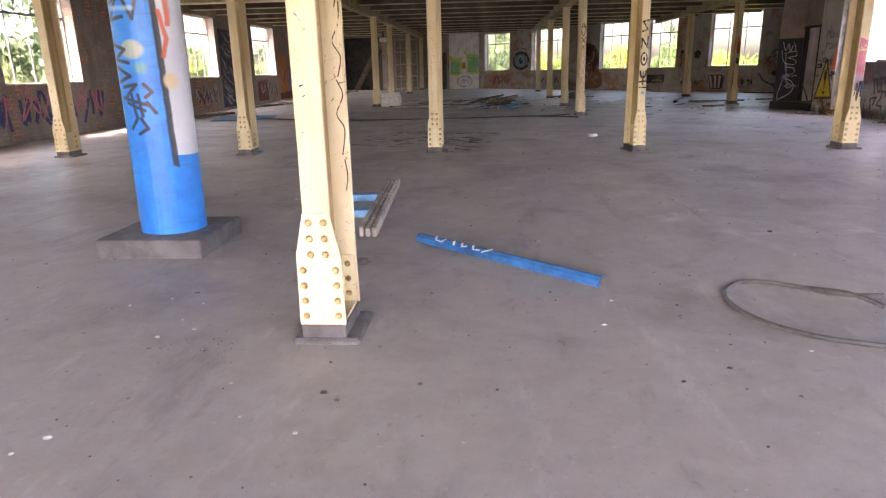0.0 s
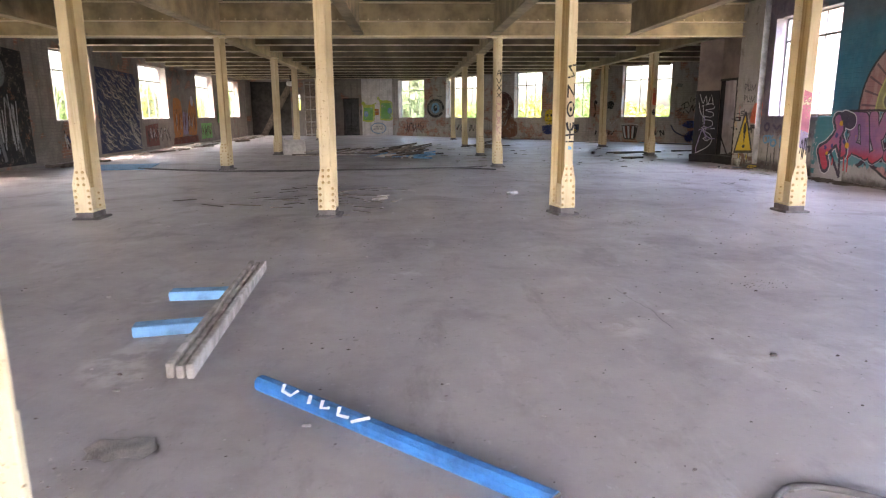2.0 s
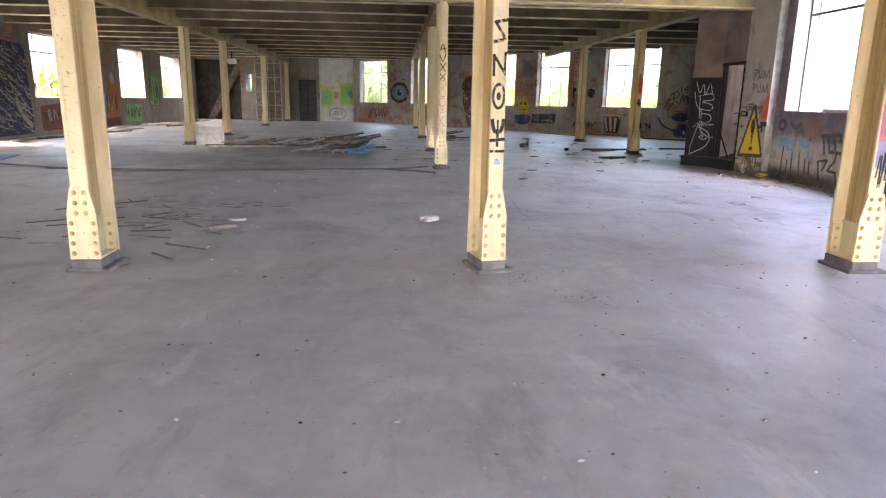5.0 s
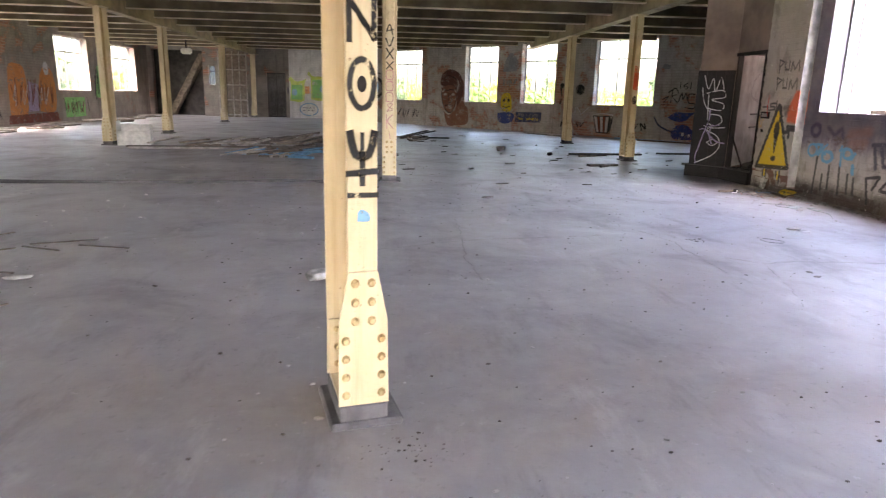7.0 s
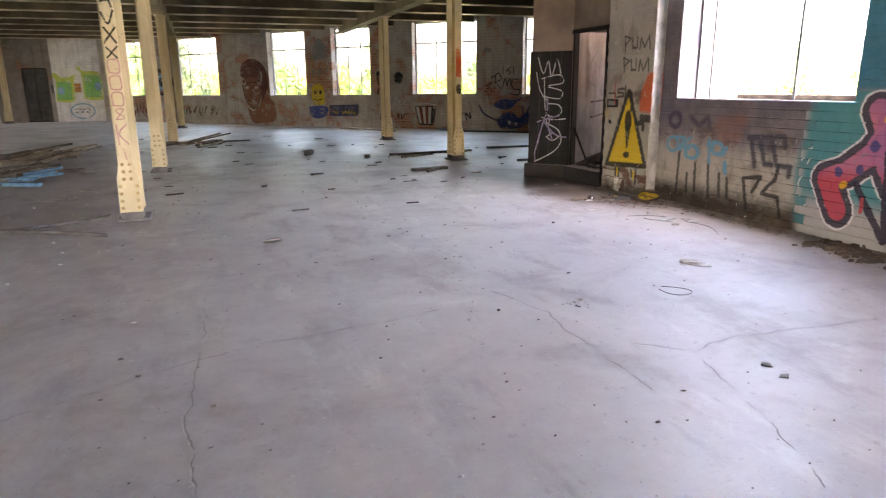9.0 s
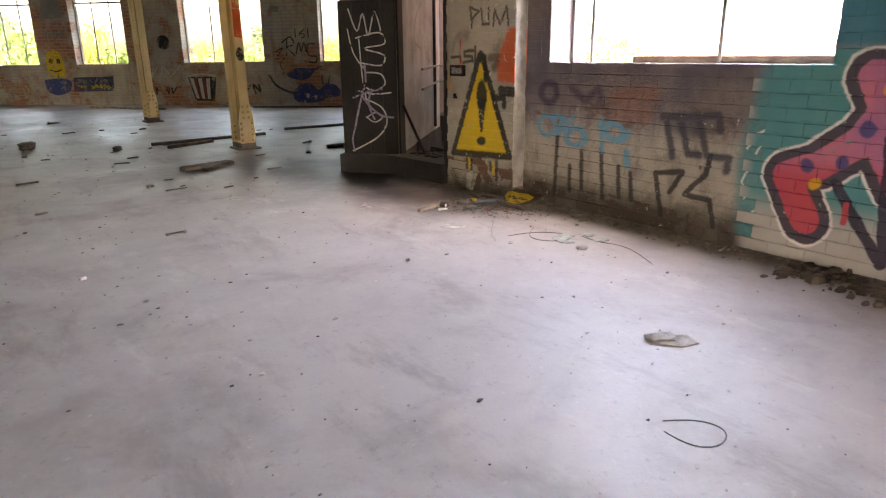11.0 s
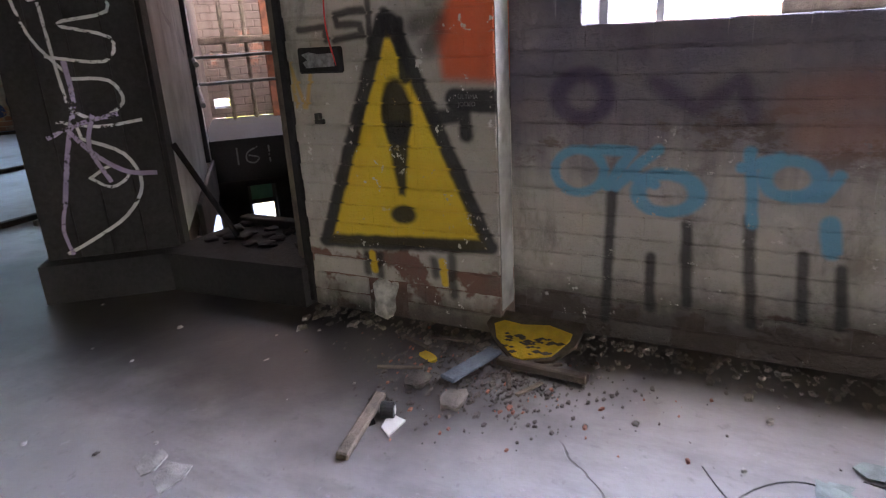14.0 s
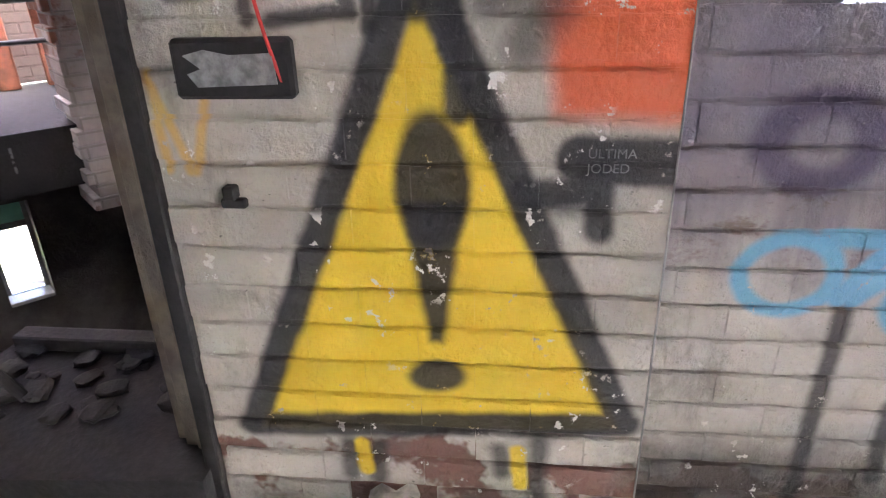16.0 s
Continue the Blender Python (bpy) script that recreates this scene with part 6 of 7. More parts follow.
WHITE_PIPE = plain("dirty_white_render", (0.27, 0.265, 0.265), 0.8, 0.4, 5)
solid("white_corner_strip", cuboid(9.406, 18.3585, 0.12, 9.545, 18.3612, H - 0.01), WHITE_PIPE, "white painted render strip on the pier corner", "trim", kind="structure")
jb = thing("junction_box", at(9.40, 19.22, 1.2), "flaking black and grey junction box on the wall", "junction box")
part("box_body", cuboid(-0.035, -0.12, 0.0, 0.0, 0.12, 0.115, 0.008), DARK, jb)
bm = bmesh.new()
prism(bm, [(-0.09, 0.03), (0.07, 0.025), (0.088, 0.05), (0.06, 0.06), (0.092, 0.085), (0.05, 0.095), (0.0, 0.085), (-0.085, 0.088)], 0.0, 0.003, Matrix.Translation((-0.036, 0, 0)) @ Matrix(((0, 0, -1, 0), (1, 0, 0, 0), (0, 1, 0, 0), (0, 0, 0, 1))))
part("flaked_face", bm, plain("bare_zinc", (0.24, 0.245, 0.25), 0.6, 0.5, 30), jb, "bare grey metal")
cable("red_wire", [(9.37, 19.12, 1.22), (9.36, 19.14, 1.3), (9.37, 19.17, 1.45), (9.385, 19.16, 1.6)], 0.004, plain("red_wire_sheath", (0.55, 0.03, 0.03), 0.5, 0.1, 10), "thin red wire hanging on the wall", "wire")
br = thing("iron_bracket", at(9.40, 19.27, 0.975), "small black iron bracket stub on the wall", "bracket")
part("plate", cuboid(-0.018, -0.028, -0.01, 0.0, 0.028, 0.012, 0.004), DARK, br)
part("stub", cuboid(-0.03, -0.012, 0.012, 0.0, 0.016, 0.042, 0.004), DARK, br)

# ---- graffiti laid on the far and left walls, the pier end and the columns ----
def hue(name, c, cover=0.93):
    """Spray paint: thin, patchy with wear, with a dusty edge on strokes."""
    n = Nodes(name)
    p = n.place()
    big, fine = n.noise(p, 3.5, 4, 0.65), n.noise(p, 26, 5, 0.7)
    col = n.mix(n.step(big, 0.3, 0.7), tuple(v * 0.72 for v in c), tuple(min(1, v * 1.15) for v in c))
    sep = n.node("SeparateXYZ")
    n.put(sep.inputs[0], n.node("UVMap").outputs[0])
    edge = n.step(n.math("ADD", n.math("ABSOLUTE", sep.outputs[1]), n.math("MULTIPLY", fine, 0.5)), 1.2, 0.75)
    worn = n.step(n.math("ADD", n.math("MULTIPLY", fine, 0.6), n.math("MULTIPLY", big, 0.5)), 0.66, 0.57)
    n.put(n.bsdf.inputs["Alpha"], n.math("MULTIPLY", edge, n.math("MULTIPLY", worn, cover)))
    return n.done(col, 0.8)


INK = {k: hue(k + "_spray", c) for k, c in {
    "black": (0.018, 0.017, 0.02), "white": (0.55, 0.55, 0.57), "red": (0.17, 0.045, 0.03), "yellow": (0.60, 0.44, 0.03), "blue": (0.03, 0.05, 0.20), "navy": (0.03, 0.04, 0.10), "green": (0.20, 0.48, 0.16),
    "sky": (0.18, 0.38, 0.60), "violet": (0.32, 0.27, 0.42), "orange": (0.50, 0.19, 0.05), "pink": (0.55, 0.18, 0.25), "grey": (0.22, 0.22, 0.23), "brown": (0.20, 0.12, 0.08), "umber": (0.20, 0.085, 0.05),
    "horn": (0.10, 0.034, 0.024), "sand": (0.45, 0.40, 0.35), "lime": (0.50, 0.60, 0.12), "rose": (0.62, 0.30, 0.33), "scarlet": (0.65, 0.10, 0.03)}.items()}


def smooth_line(pts, steps=4):
    """A rounded line through points."""
    v, out = [Vector(p) for p in pts], []
    for i in range(len(v) - 1):
        a, b, c, d = v[max(i - 1, 0)], v[i], v[i + 1], v[min(i + 2, len(v) - 1)]
        for k in range(steps):
            t = k / steps
            out.append(0.5 * (2 * b + (c - a) * t + (2 * a - 5 * b + 4 * c - d) * t * t + (3 * b - a - 3 * c + d) * t ** 3))
    return [tuple(p) for p in out] + [tuple(v[-1])]


def graffito(m, label, layers):
    """Paint on a wall with the frame m (x along, z up, room at -y). layers: (ink, strokes or areas); a stroke is (width, points), an area (0, points)."""
    g = thing("graffiti", m, label, "graffiti", "graffiti of the hall")
    for i, (ink, shapes) in enumerate(layers):
        y = -0.004 * (i + 1)
        for w, pts in shapes:
            bm = bmesh.new()
            if w:
                ribbon(bm, smooth_line(pts) if len(pts) > 2 else pts, w, y)
            else:
                bm.faces.new([bm.verts.new((x, y, z)) for x, z in (smooth_line(pts + pts[:1])[:-1] if len(pts) > 4 else pts)])
            part("stroke" if w else "painted_area", bm, INK[ink], g)
    return g


def circle(cx, cz, rx, rz, n=12):
    return [(cx + rx * math.cos(i * math.tau / n), cz + rz * math.sin(i * math.tau / n)) for i in range(n)]


def scrawl(seed, x0, x1, z0, z1, n, w):
    """A run of looping letters inside a box."""
    rng = random.Random(seed)
    out = []
    step = (x1 - x0) / n
    for i in range(n):
        a = x0 + i * step
        pts = [(a + step * rng.uniform(0, 1), z0 + (z1 - z0) * (rng.uniform(0, 0.3) if k % 2 else rng.uniform(0.7, 1))) for k in range(rng.randint(3, 5))]
        out.append((w, pts))
    return out


graffito(FAR_M, "dark red horned head painted on the wall", [
    ("umber", [(0, [(9.9, 2.3), (10.22, 2.0), (10.24, 1.1), (10.45, 0.9), (10.5, 0.3), (10.2, 0.12), (9.45, 0.12), (9.5, 0.6), (9.75, 1.0)])]),
    ("horn", [(0, [(8.72, 2.0), (8.85, 2.4), (9.2, 2.62), (9.6, 2.6), (10.0, 2.35), (10.15, 1.9), (10.1, 1.4), (9.8, 1.0), (9.75, 1.55), (9.6, 1.85), (9.2, 1.8), (8.85, 1.9)])]),
    ("umber", [(0, [(8.78, 1.75), (9.1, 1.9), (9.6, 1.88), (9.78, 1.6), (9.75, 1.1), (9.55, 0.75), (9.3, 0.68), (9.05, 0.85), (8.85, 1.25)]), (0, [(8.98, 0.75), (9.3, 0.55), (9.65, 0.75), (9.7, 0.12), (9.2, 0.12)])]),
    ("black", [(0.05, [(8.85, 1.75), (9.2, 1.68), (9.35, 1.72), (9.6, 1.70), (9.74, 1.78)]), (0.05, [(9.3, 1.55), (9.26, 1.2), (9.36, 1.12), (9.46, 1.2), (9.4, 1.55)]), (0.06, [(9.08, 0.98), (9.3, 1.02), (9.55, 0.98)]), (0.05, [(8.83, 1.55), (8.92, 1.05), (9.2, 0.7), (9.5, 0.7), (9.72, 1.1), (9.76, 1.55)]), (0.04, [(9.0, 2.2), (9.3, 2.35), (9.7, 2.2)])]),
    ("sand", [(0, circle(9.08, 1.5, 0.1, 0.06)), (0, circle(9.56, 1.5, 0.1, 0.06)), (0.08, [(8.72, 2.05), (8.78, 1.75), (8.92, 1.62), (9.0, 1.72)]), (0.08, [(9.86, 2.1), (9.86, 1.8), (9.74, 1.62), (9.66, 1.7)]), (0.03, [(9.42, 1.45), (9.44, 1.25)]), (0.03, [(9.15, 0.9), (9.35, 0.86), (9.5, 0.9)]), (0.03, [(8.95, 1.3), (9.1, 1.25)]), (0.03, [(9.55, 1.3), (9.68, 1.25)])])])
graffito(FAR_M, "yellow cartoon figure with a blue body", [
    ("blue", [(0, [(12.2, 0.75), (12.75, 0.8), (13.1, 0.7), (13.0, 0.42), (12.6, 0.3), (12.25, 0.42)])]),
    ("yellow", [(0, [(12.4, 0.85), (12.9, 0.85), (12.95, 1.2), (12.85, 1.55), (12.6, 1.62), (12.4, 1.5), (12.35, 1.2)])]),
    ("black", [(0, circle(12.53, 1.3, 0.07, 0.08)), (0, circle(12.78, 1.3, 0.07, 0.08)), (0.05, [(12.45, 1.05), (12.65, 1.0), (12.85, 1.05)]), (0.04, [(12.5, 0.95), (12.5, 0.82)]), (0.04, [(12.7, 0.95), (12.7, 0.82)])])])
graffito(FAR_M, "dark painted band with pale lettering", [("navy", [(0, [(13.15, 0.4), (14.5, 0.42), (14.52, 0.85), (13.2, 0.82)])]), ("yellow", scrawl(5, 13.3, 14.4, 0.48, 0.62, 6, 0.03)), ("grey", scrawl(6, 13.3, 14.4, 0.64, 0.78, 6, 0.03))])
graffito(FAR_M, "red and white striped popcorn tub painted on the wall", [
    ("black", [(0, [(16.95, 0.82), (17.85, 0.82), (17.72, 0.14), (17.12, 0.14)])]), ("white", [(0, [(17.0, 0.78), (17.12, 0.78), (17.24, 0.19), (17.16, 0.19)]), (0, [(17.26, 0.78), (17.38, 0.78), (17.42, 0.19), (17.33, 0.19)]), (0, [(17.52, 0.78), (17.64, 0.78), (17.6, 0.19), (17.51, 0.19)]), (0.06, [(17.0, 0.85), (17.4, 0.9), (17.8, 0.85)])]),
    ("red", [(0, [(17.14, 0.78), (17.24, 0.78), (17.31, 0.19), (17.25, 0.19)]), (0, [(17.4, 0.78), (17.5, 0.78), (17.5, 0.19), (17.44, 0.19)])])])
graffito(FAR_M, "blue bird and blue bug painted on a pale patch", [
    ("blue", [(0, [(20.0, 0.86), (20.3, 1.05), (20.75, 1.04), (21.1, 1.1), (20.85, 0.95), (20.7, 0.78), (20.4, 0.72), (20.15, 0.78)]), (0, [(20.15, 0.35), (20.4, 0.6), (20.75, 0.6), (20.95, 0.45), (21.2, 0.62), (21.5, 0.55), (21.6, 0.3), (21.2, 0.22), (20.9, 0.1), (20.3, 0.1)]), (0.05, [(21.1, 0.6), (21.05, 0.8)]), (0.05, [(21.25, 0.62), (21.3, 0.82)])]),
    ("navy", [(0.09, [(20.2, 0.35), (19.9, 0.45), (19.65, 0.6), (19.5, 0.85)]), (0.05, [(20.3, 0.9), (20.6, 0.86)]), (0, circle(21.85, 0.55, 0.2, 0.2))]), ("white", [(0, circle(20.62, 0.28, 0.05, 0.07)), (0, circle(20.85, 0.24, 0.04, 0.06))])])
graffito(FAR_M, "black sprayed tag with the number 161", [("black", [(0.05, [(19.75, 1.5), (19.95, 1.6), (19.8, 1.4)]), (0.05, [(20.05, 1.4), (20.1, 1.85)]), (0.05, [(19.95, 1.75), (20.2, 1.9), (20.3, 1.7), (20.1, 1.62), (20.3, 1.4)]), (0.05, [(20.35, 1.45), (20.45, 1.75), (20.5, 1.5), (20.6, 1.75), (20.65, 1.5)]), (0.05, [(20.9, 1.7), (20.7, 1.68), (20.72, 1.4), (20.95, 1.36), (20.9, 1.2), (20.6, 1.24)]),
    (0.04, [(20.36, 2.1), (20.36, 1.88)]), (0.04, [(20.62, 2.08), (20.5, 2.0), (20.5, 1.9), (20.6, 1.88), (20.62, 1.96), (20.52, 1.98)]), (0.04, [(20.74, 2.1), (20.74, 1.88)]), (0.03, [(19.7, 1.3), (20.0, 1.34), (19.85, 1.2), (19.88, 1.05)])])])
graffito(FAR_M, "pink loop and dark scribbles on the wall", [("pink", [(0, circle(22.95, 0.75, 0.2, 0.32))]), ("black", [(0.04, circle(22.95, 0.75, 0.2, 0.32)), (0, circle(22.3, 1.0, 0.15, 0.1))] + scrawl(9, 22.0, 22.7, 0.4, 0.7, 3, 0.03))])
graffito(FAR_M, "large staring eye painted in black and blue", [("black", [(0, circle(4.05, 1.76, 0.76, 0.58))]), ("grey", [(0, circle(4.05, 1.76, 0.6, 0.42))]), ("sky", [(0, circle(4.05, 1.76, 0.36, 0.33))]), ("black", [(0, circle(4.05, 1.76, 0.18, 0.2)), (0.05, [(3.5, 2.4), (3.8, 2.55)]), (0.05, [(4.2, 2.5), (4.6, 2.45)])]), ("white", [(0, circle(4.12, 1.84, 0.06, 0.06))])])
graffito(FAR_M, "black scribbled tags under a window", [("black", scrawl(11, 1.2, 3.0, 0.3, 0.9, 6, 0.05) + scrawl(12, 5.2, 7.4, 0.3, 0.8, 7, 0.05)), ("red", scrawl(13, 1.0, 2.8, 0.2, 0.6, 4, 0.06))])
graffito(FAR_M, "black stencilled figures on the wall", [("black", [(0.1, [(15.4, 1.25), (15.45, 1.5), (15.4, 1.85)]), (0, circle(15.45, 1.95, 0.1, 0.1)), (0.08, [(16.2, 1.9), (16.35, 1.8), (16.2, 1.7)]), (0, circle(16.3, 1.8, 0.2, 0.2))] + scrawl(14, 15.3, 16.7, 0.3, 0.55, 4, 0.06) + scrawl(15, 18.3, 19.2, 0.35, 0.65, 3, 0.08)), ("white", scrawl(16, 15.7, 16.8, 0.8, 1.15, 3, 0.04)), ("grey", scrawl(17, 12.4, 13.2, 1.9, 2.2, 4, 0.08))])
graffito(FAR_M, "flaked pale patches of plaster high on the wall", [("grey", [(0, [(12.4, 2.5), (13.1, 2.55), (13.2, 2.9), (12.8, 3.3), (12.5, 2.9)]), (0, [(19.6, 2.6), (19.9, 2.55), (19.95, 2.7), (19.7, 2.75)])])])

WHITE_M = at(-2.65, 46.38)
graffito(WHITE_M, "green creatures and a blue round face on the white wall", [
    ("lime", [(0, [(0.02, 0.95), (0.78, 0.95), (0.86, 1.9), (0.98, 2.16), (0.7, 2.05), (0.35, 2.02), (0.1, 2.25), (-0.02, 2.1), (0.1, 1.85)]), (0, [(1.18, 1.05), (2.02, 1.02), (2.06, 2.1), (1.75, 2.3), (1.3, 2.32), (1.12, 2.55), (1.02, 2.4), (1.2, 2.15)])]),
    ("green", [(0, [(0.1, 1.02), (0.72, 1.02), (0.74, 1.82), (0.15, 1.82)]), (0, [(1.26, 1.12), (1.96, 1.1), (1.98, 2.12), (1.3, 2.12)])]),
    ("sky", [(0, circle(0.28, 1.42, 0.15, 0.18)), (0, circle(1.86, 1.62, 0.15, 0.2)), (0.07, circle(1.08, 0.48, 0.5, 0.34) + [(1.58, 0.48)])]),
    ("white", [(0.03, circle(0.28, 1.42, 0.07, 0.09)), (0.03, circle(1.86, 1.62, 0.07, 0.1))]),
    ("orange", [(0, [(0.86, 1.35), (1.12, 1.35), (1.12, 1.75), (0.86, 1.75)])]),
    ("navy", [(0.03, [(0.9, 1.6), (1.0, 1.5), (1.1, 1.6)])] + scrawl(21, 0.72, 1.4, 0.52, 0.62, 5, 0.025) + scrawl(23, 0.72, 1.4, 0.38, 0.48, 5, 0.025) + scrawl(22, -0.12, 0.0, 1.2, 1.7, 2, 0.03))])

# left wall: x runs with the wall from its near end
def on_left(y):
    return LEFT_M @ at(y + 7, 0)


rng = random.Random(31)
feathers = []
for i in range(230):
    x, z = rng.uniform(0.2, 3.4), rng.uniform(0.2, 2.9)
    l = rng.uniform(0.6, 1.3)
    feathers.append((rng.uniform(0.04, 0.08), [(x, z + 0.12 * l), (x + 0.1 * l, z), (x + 0.3 * l, z - 0.05 * l)]))
graffito(on_left(25.2), "black and white feathered mural on the wall", [("navy", [(0, [(0.1, 0.1), (3.6, 0.1), (3.5, 3.0), (0.2, 3.1)])]), ("grey", feathers[::2]), ("sand", feathers[1::2] + [(0.3, [(2.7, 1.2), (3.0, 0.7), (3.4, 0.4)])])])
graffito(on_left(32.4), "orange and brown bubble letters on the wall", [("orange", [(0, [(0.2, 0.4), (1.3, 0.4), (1.4, 1.9), (0.9, 2.2), (0.3, 2.0)]), (0, [(2.2, 0.5), (3.4, 0.5), (3.5, 1.7), (3.0, 2.2), (2.4, 1.8)])]), ("violet", [(0, [(1.4, 0.5), (2.1, 0.5), (2.2, 1.5), (1.5, 1.6)])]), ("red", scrawl(33, 0.3, 3.4, 0.6, 1.7, 7, 0.07) + [(0, [(0.0, 0.1), (3.6, 0.1), (3.5, 0.45), (0.1, 0.4)])]), ("white", [(0, circle(2.9, 2.1, 0.2, 0.25))] + scrawl(34, 0.4, 3.2, 0.7, 1.5, 4, 0.04))])
graffito(on_left(39.3), "green and black tags on the wall", [("green", [(0, [(0.3, 1.0), (1.6, 0.9), (1.7, 2.2), (0.6, 2.4)])]), ("black", scrawl(35, 0.2, 2.0, 0.8, 2.3, 6, 0.08))])
graffito(on_left(29.2), "red and green blocks of paint below a window", [("red", [(0, [(0.1, 0.15), (1.5, 0.15), (1.5, 1.1), (0.1, 1.0)])]), ("black", scrawl(36, 0.2, 2.8, 0.3, 1.0, 6, 0.06)), ("white", scrawl(37, 0.3, 2.6, 0.4, 0.9, 5, 0.04))])
graffito(on_left(36.2), "green and dark panel of paint below a window", [("green", [(0, [(0.4, 0.2), (2.2, 0.2), (2.2, 1.0), (0.4, 1.0)])]), ("red", scrawl(38, 0.5, 2.2, 0.3, 0.9, 5, 0.06)), ("black", scrawl(39, 0.3, 2.6, 0.3, 1.0, 4, 0.05))])
graffito(on_left(17.6), "tall pale skeletal figure on a black ground", [("black", [(0, [(0.9, 0.1), (3.6, 0.1), (3.5, 3.2), (1.0, 3.3)])]), ("grey", [(0.2, [(2.2, 0.3), (2.0, 1.4), (2.3, 2.5)]), (0, circle(2.3, 2.6, 0.35, 0.42)), (0.12, [(1.4, 0.4), (1.7, 1.2), (2.0, 1.9)]), (0.12, [(3.0, 0.4), (2.8, 1.3), (2.5, 1.9)])]), ("white", scrawl(40, 1.5, 3.0, 0.4, 2.0, 6, 0.05))])
graffito(on_left(22.7), "dark scrawls below a window", [("black", scrawl(41, 0.1, 2.4, 0.3, 1.0, 6, 0.06)), ("white", scrawl(42, 0.2, 2.2, 0.4, 0.9, 4, 0.05)), ("blue", scrawl(43, 0.2, 2.2, 0.3, 0.8, 3, 0.08))])
graffito(on_left(13.0), "blue and pink lettering on the wall", [("blue", scrawl(44, 0.2, 4.2, 0.3, 1.1, 7, 0.14)), ("pink", scrawl(45, 0.2, 4.2, 0.4, 1.2, 6, 0.08)), ("red", [(0, circle(6.0, 0.8, 0.6, 0.35))])])

# the black boarding
graffito(PANEL_M @ at(0, -0.034), "white and violet looping tag on black boarding", [
    ("white", [(0.026, [(0.12, 1.95), (0.22, 1.7), (0.3, 1.9), (0.36, 1.65), (0.45, 1.92), (0.52, 1.7)]), (0.024, [(0.2, 1.62), (0.5, 1.68), (0.56, 1.55), (0.3, 1.5), (0.55, 1.42), (0.5, 1.3), (0.22, 1.34)]), (0.024, [(0.24, 1.6), (0.26, 1.2), (0.3, 0.9)]), (0.022, [(0.1, 1.72), (0.16, 1.45), (0.3, 1.25)]),
               (0.026, [(0.32, 1.22), (0.5, 1.2), (0.55, 1.08), (0.4, 1.0), (0.28, 1.06)]), (0.024, [(0.2, 1.0), (0.4, 0.96), (0.62, 0.98)]), (0.028, [(0.3, 0.9), (0.5, 0.8), (0.56, 0.62), (0.45, 0.45), (0.25, 0.33), (0.1, 0.26)]), (0.024, [(0.3, 0.68), (0.42, 0.74), (0.5, 0.68), (0.4, 0.62), (0.3, 0.68)])]),
    ("violet", [(0.04, [(0.3, 1.3), (0.3, 1.1), (0.22, 0.85), (0.14, 0.55)]), (0.035, [(0.14, 0.92), (0.3, 0.98), (0.5, 1.02)]), (0.04, [(0.24, 0.95), (0.36, 0.8), (0.5, 0.7), (0.64, 0.68)]), (0.035, [(0.38, 1.02), (0.33, 0.85), (0.4, 0.66)]), (0.03, [(0.14, 0.55), (0.1, 0.4), (0.12, 0.26)])])])
graffito(WELL_M @ at(0, -0.03), "white looping tag on sheet metal", [("white", [(0.05, [(1.5, 2.1), (1.1, 1.9), (1.0, 1.6), (1.4, 1.5)]), (0.04, [(1.8, 2.2), (1.7, 1.5), (2.1, 1.3)])])])
graffito(LEDGE_M, "faint grey number 161 on black concrete", [("grey", [(0.025, [(0.30, 0.33), (0.30, 0.17)]), (0.025, [(0.5, 0.33), (0.4, 0.28), (0.39, 0.2), (0.46, 0.17), (0.51, 0.22), (0.42, 0.25)]), (0.025, [(0.62, 0.33), (0.62, 0.17)])])])

# writing down the columns (x across the flange, z up)
def on_column(i, y=-0.179, rz=0.0):
    x, yy = COLUMNS[i]
    return (at(x, yy, 0, 13) @ SLIM if i == 4 else at(x, yy)) @ at(0, y)


graffito(on_column(4), "tall black letters sprayed down a cream column", [
    ("black", [(0.03, [(-0.06, 1.05), (0.065, 1.05)]), (0.035, [(0.0, 1.10), (0.0, 1.22)]), (0.05, [(-0.055, 1.30), (-0.03, 1.22), (0.03, 1.22), (0.055, 1.30)]), (0.025, [(0.0, 1.2), (0.0, 1.30)]), (0.035, [(-0.065, 1.14), (0.065, 1.15)]),
               (0.035, circle(0.0, 1.50, 0.055, 0.095) + [(0.055, 1.50)]), (0, circle(0.0, 1.5, 0.022, 0.032)),
               (0.035, [(-0.055, 1.67), (-0.055, 1.82)]), (0.035, [(-0.055, 1.82), (0.055, 1.68)]), (0.035, [(0.055, 1.68), (0.055, 1.84)]),
               (0.035, [(-0.055, 1.93), (0.055, 1.95)]), (0.035, [(0.05, 1.95), (-0.05, 2.08)]), (0.035, [(-0.05, 2.08), (0.055, 2.1)])]),
    ("sky", [(0, [(-0.025, 0.94), (0.03, 0.94), (0.03, 0.97), (0.0, 0.99), (-0.022, 0.98)])])])
graffito(on_column(0), "small scrawl and dark nicks on a column", [("black", [(0.012, [(-0.03, 1.36), (0.0, 1.37)]), (0.01, [(-0.02, 1.31), (-0.01, 1.315)])]), ("violet", [(0.012, [(-0.04, 1.85), (0.03, 1.9)]), (0.01, [(-0.03, 1.7), (0.0, 1.66)])])])
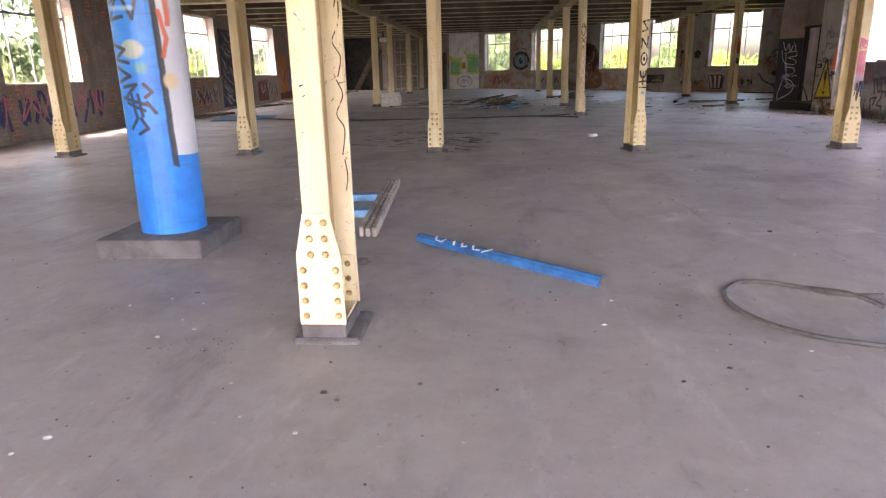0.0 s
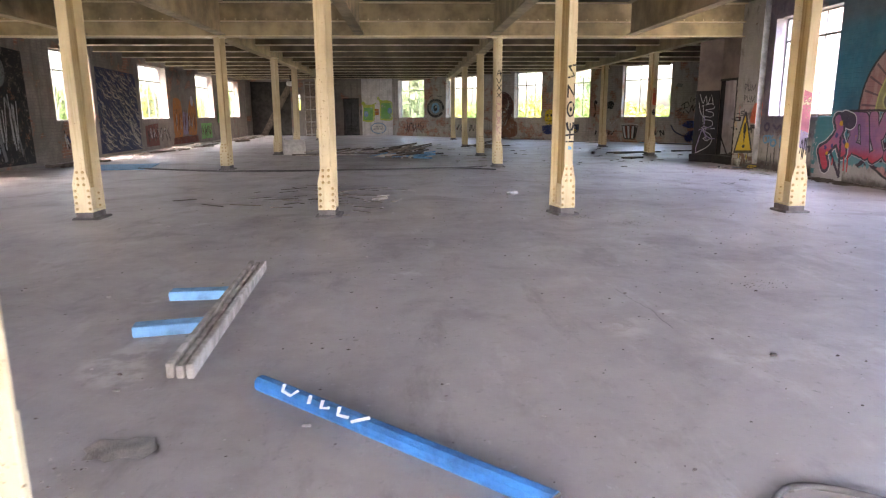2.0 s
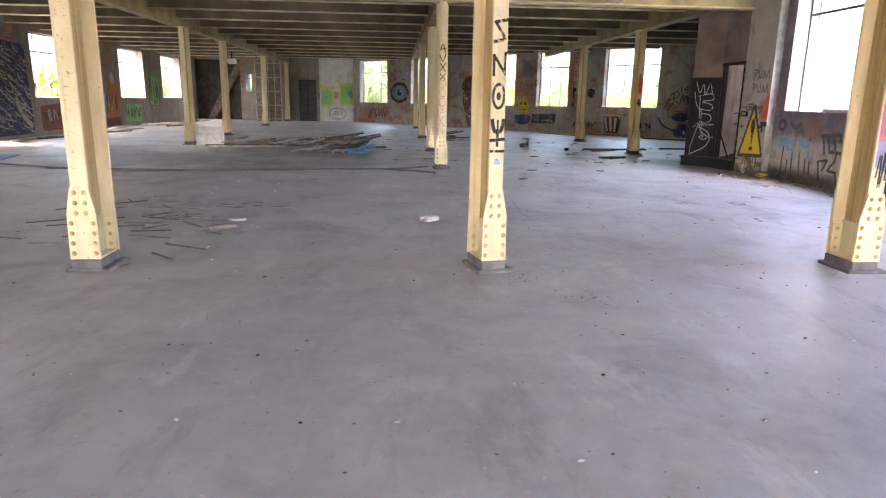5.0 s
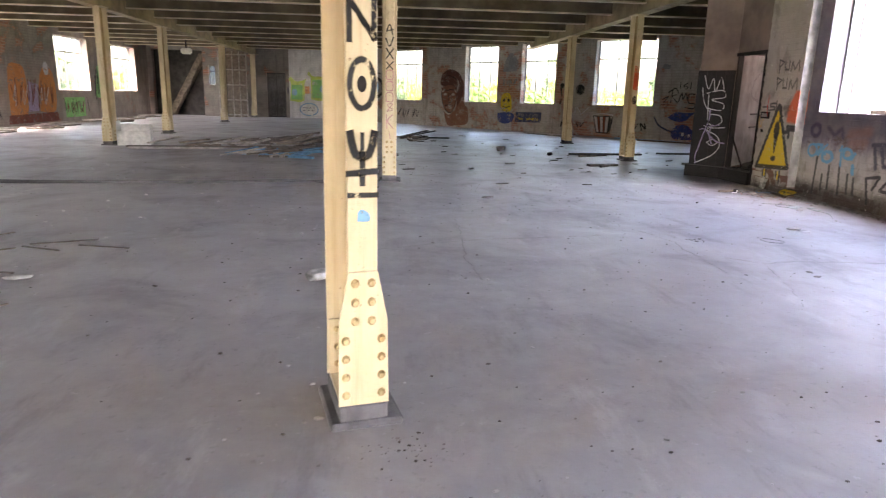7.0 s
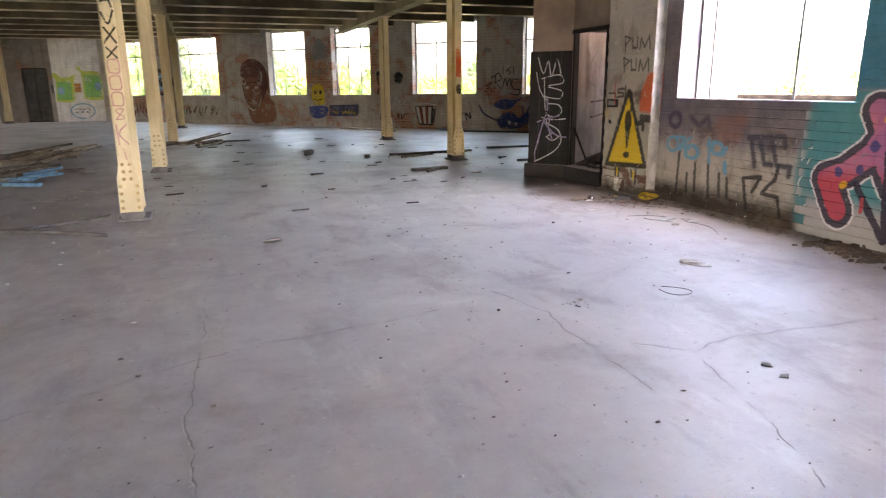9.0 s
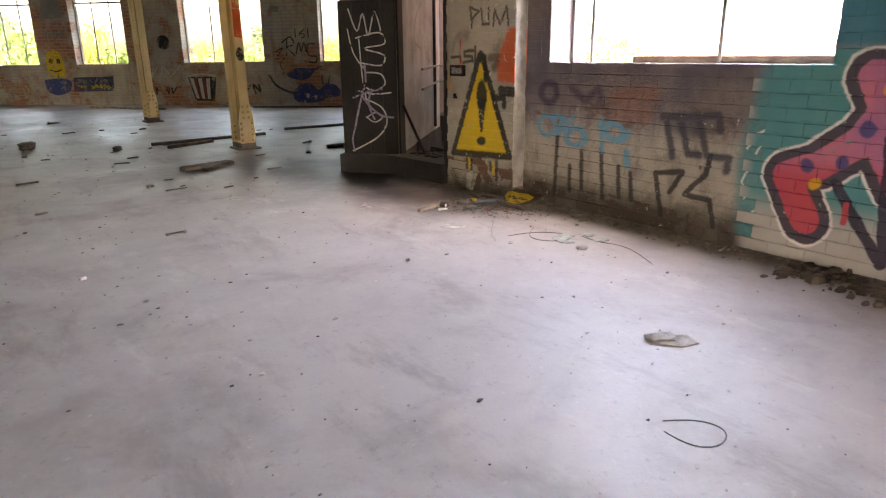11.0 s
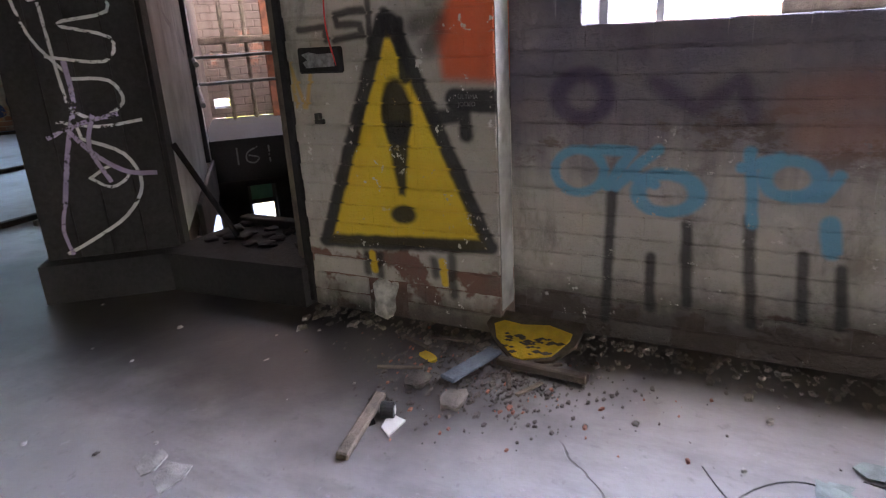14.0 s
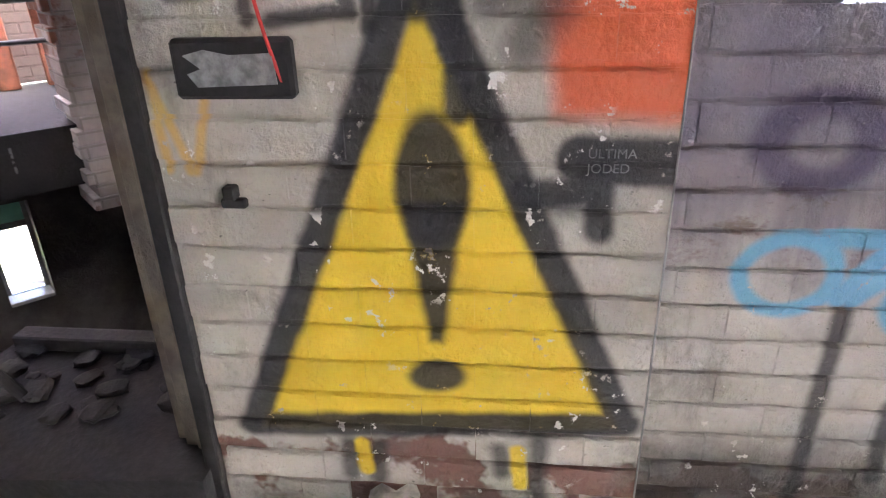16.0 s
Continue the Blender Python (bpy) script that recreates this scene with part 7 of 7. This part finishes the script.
graffito(at(COLUMNS[0][0], COLUMNS[0][1]) @ at(0.087, 0.151), "black looping scrawl down the inside of a column flange", [("black", [(0.009, [(0.0, 1.75), (0.02, 1.82), (0.02, 1.68), (-0.02, 1.58), (0.02, 1.5), (0.0, 1.4)]), (0.009, [(-0.01, 1.38), (0.02, 1.3), (-0.02, 1.2), (0.02, 1.12), (0.0, 0.98)]), (0.009, [(0.01, 0.95), (0.02, 0.85), (0.0, 0.75)])])])
graffito(on_column(7), "black and red letters down a column", [
    ("black", [(0.03, [(-0.06, 2.42), (0.0, 2.56), (0.05, 2.40)]), (0.03, [(-0.04, 2.46), (0.06, 2.48)]), (0.03, [(-0.06, 2.34), (0.0, 2.22), (0.06, 2.36)]), (0.03, [(-0.06, 2.02), (0.06, 2.18)]), (0.03, [(0.06, 2.02), (-0.05, 2.18)]), (0.026, [(-0.05, 1.86), (0.06, 1.98)]), (0.026, [(0.05, 1.86), (-0.05, 1.97)])]),
    ("rose", [(0.016, [(-0.05, z), (0.05, z), (0.05, z + 0.13), (-0.05, z + 0.13), (-0.05, z)]) for z in (1.70, 1.52, 1.34)] + [(0.016, [(-0.04, 1.18), (0.05, 1.2), (-0.04, 1.28), (0.05, 1.3), (-0.04, 1.18)]), (0.018, [(-0.05, 1.12), (-0.04, 0.9)]), (0.018, [(0.05, 1.12), (-0.03, 1.02), (0.06, 0.9)]), (0.014, [(0.0, 0.84), (0.02, 0.68)]), (0.01, circle(0.03, 0.6, 0.014, 0.018, 6))])])
graffito(on_column(10), "red patch sprayed on a column", [("scarlet", [(0, [(-0.06, 1.7), (0.06, 1.68), (0.06, 2.2), (-0.05, 2.25)])]), ("black", [(0, circle(0.0, 1.45, 0.06, 0.1))])])
graffito(on_column(5), "pink and violet spray with black marks on a column", [("pink", [(0, [(-0.06, 1.2), (0.06, 1.15), (0.06, 1.7), (-0.06, 1.75)])]), ("violet", [(0, [(-0.06, 0.95), (0.06, 0.9), (0.06, 1.15), (-0.06, 1.2)])]), ("black", scrawl(51, -0.05, 0.06, 0.75, 1.1, 4, 0.015))])


def lettering(text, m, size, ink, label):
    """Flat lettering in the built-in font."""
    cu = bpy.data.curves.new("lettering", "FONT")
    cu.body, cu.size, cu.align_x = text, size * U, "LEFT"
    ob = new("lettering_line", cu)
    me = bpy.data.meshes.new_from_object(ob.evaluated_get(bpy.context.evaluated_depsgraph_get()))
    bpy.data.objects.remove(ob)
    me.materials.append(ink)
    t = new("lettering", me)
    t.matrix_basis = m
    return tagged(t, label, "lettering")


PENCIL = plain("scratched_grey", (0.22, 0.22, 0.22), 0.7, 0.5, 20)
TOWARDS_ROOM = Matrix(((0, 0, -1, 0), (-1, 0, 0, 0), (0, 1, 0, 0), (0, 0, 0, 1)))
lettering("ULTIMA", at(9.396, 18.535, 1.078) @ TOWARDS_ROOM, 0.027, PENCIL, "small white handwritten word on black paint")
lettering("JODED", at(9.396, 18.535, 1.048) @ TOWARDS_ROOM, 0.027, PENCIL, "small white handwritten word on black paint")

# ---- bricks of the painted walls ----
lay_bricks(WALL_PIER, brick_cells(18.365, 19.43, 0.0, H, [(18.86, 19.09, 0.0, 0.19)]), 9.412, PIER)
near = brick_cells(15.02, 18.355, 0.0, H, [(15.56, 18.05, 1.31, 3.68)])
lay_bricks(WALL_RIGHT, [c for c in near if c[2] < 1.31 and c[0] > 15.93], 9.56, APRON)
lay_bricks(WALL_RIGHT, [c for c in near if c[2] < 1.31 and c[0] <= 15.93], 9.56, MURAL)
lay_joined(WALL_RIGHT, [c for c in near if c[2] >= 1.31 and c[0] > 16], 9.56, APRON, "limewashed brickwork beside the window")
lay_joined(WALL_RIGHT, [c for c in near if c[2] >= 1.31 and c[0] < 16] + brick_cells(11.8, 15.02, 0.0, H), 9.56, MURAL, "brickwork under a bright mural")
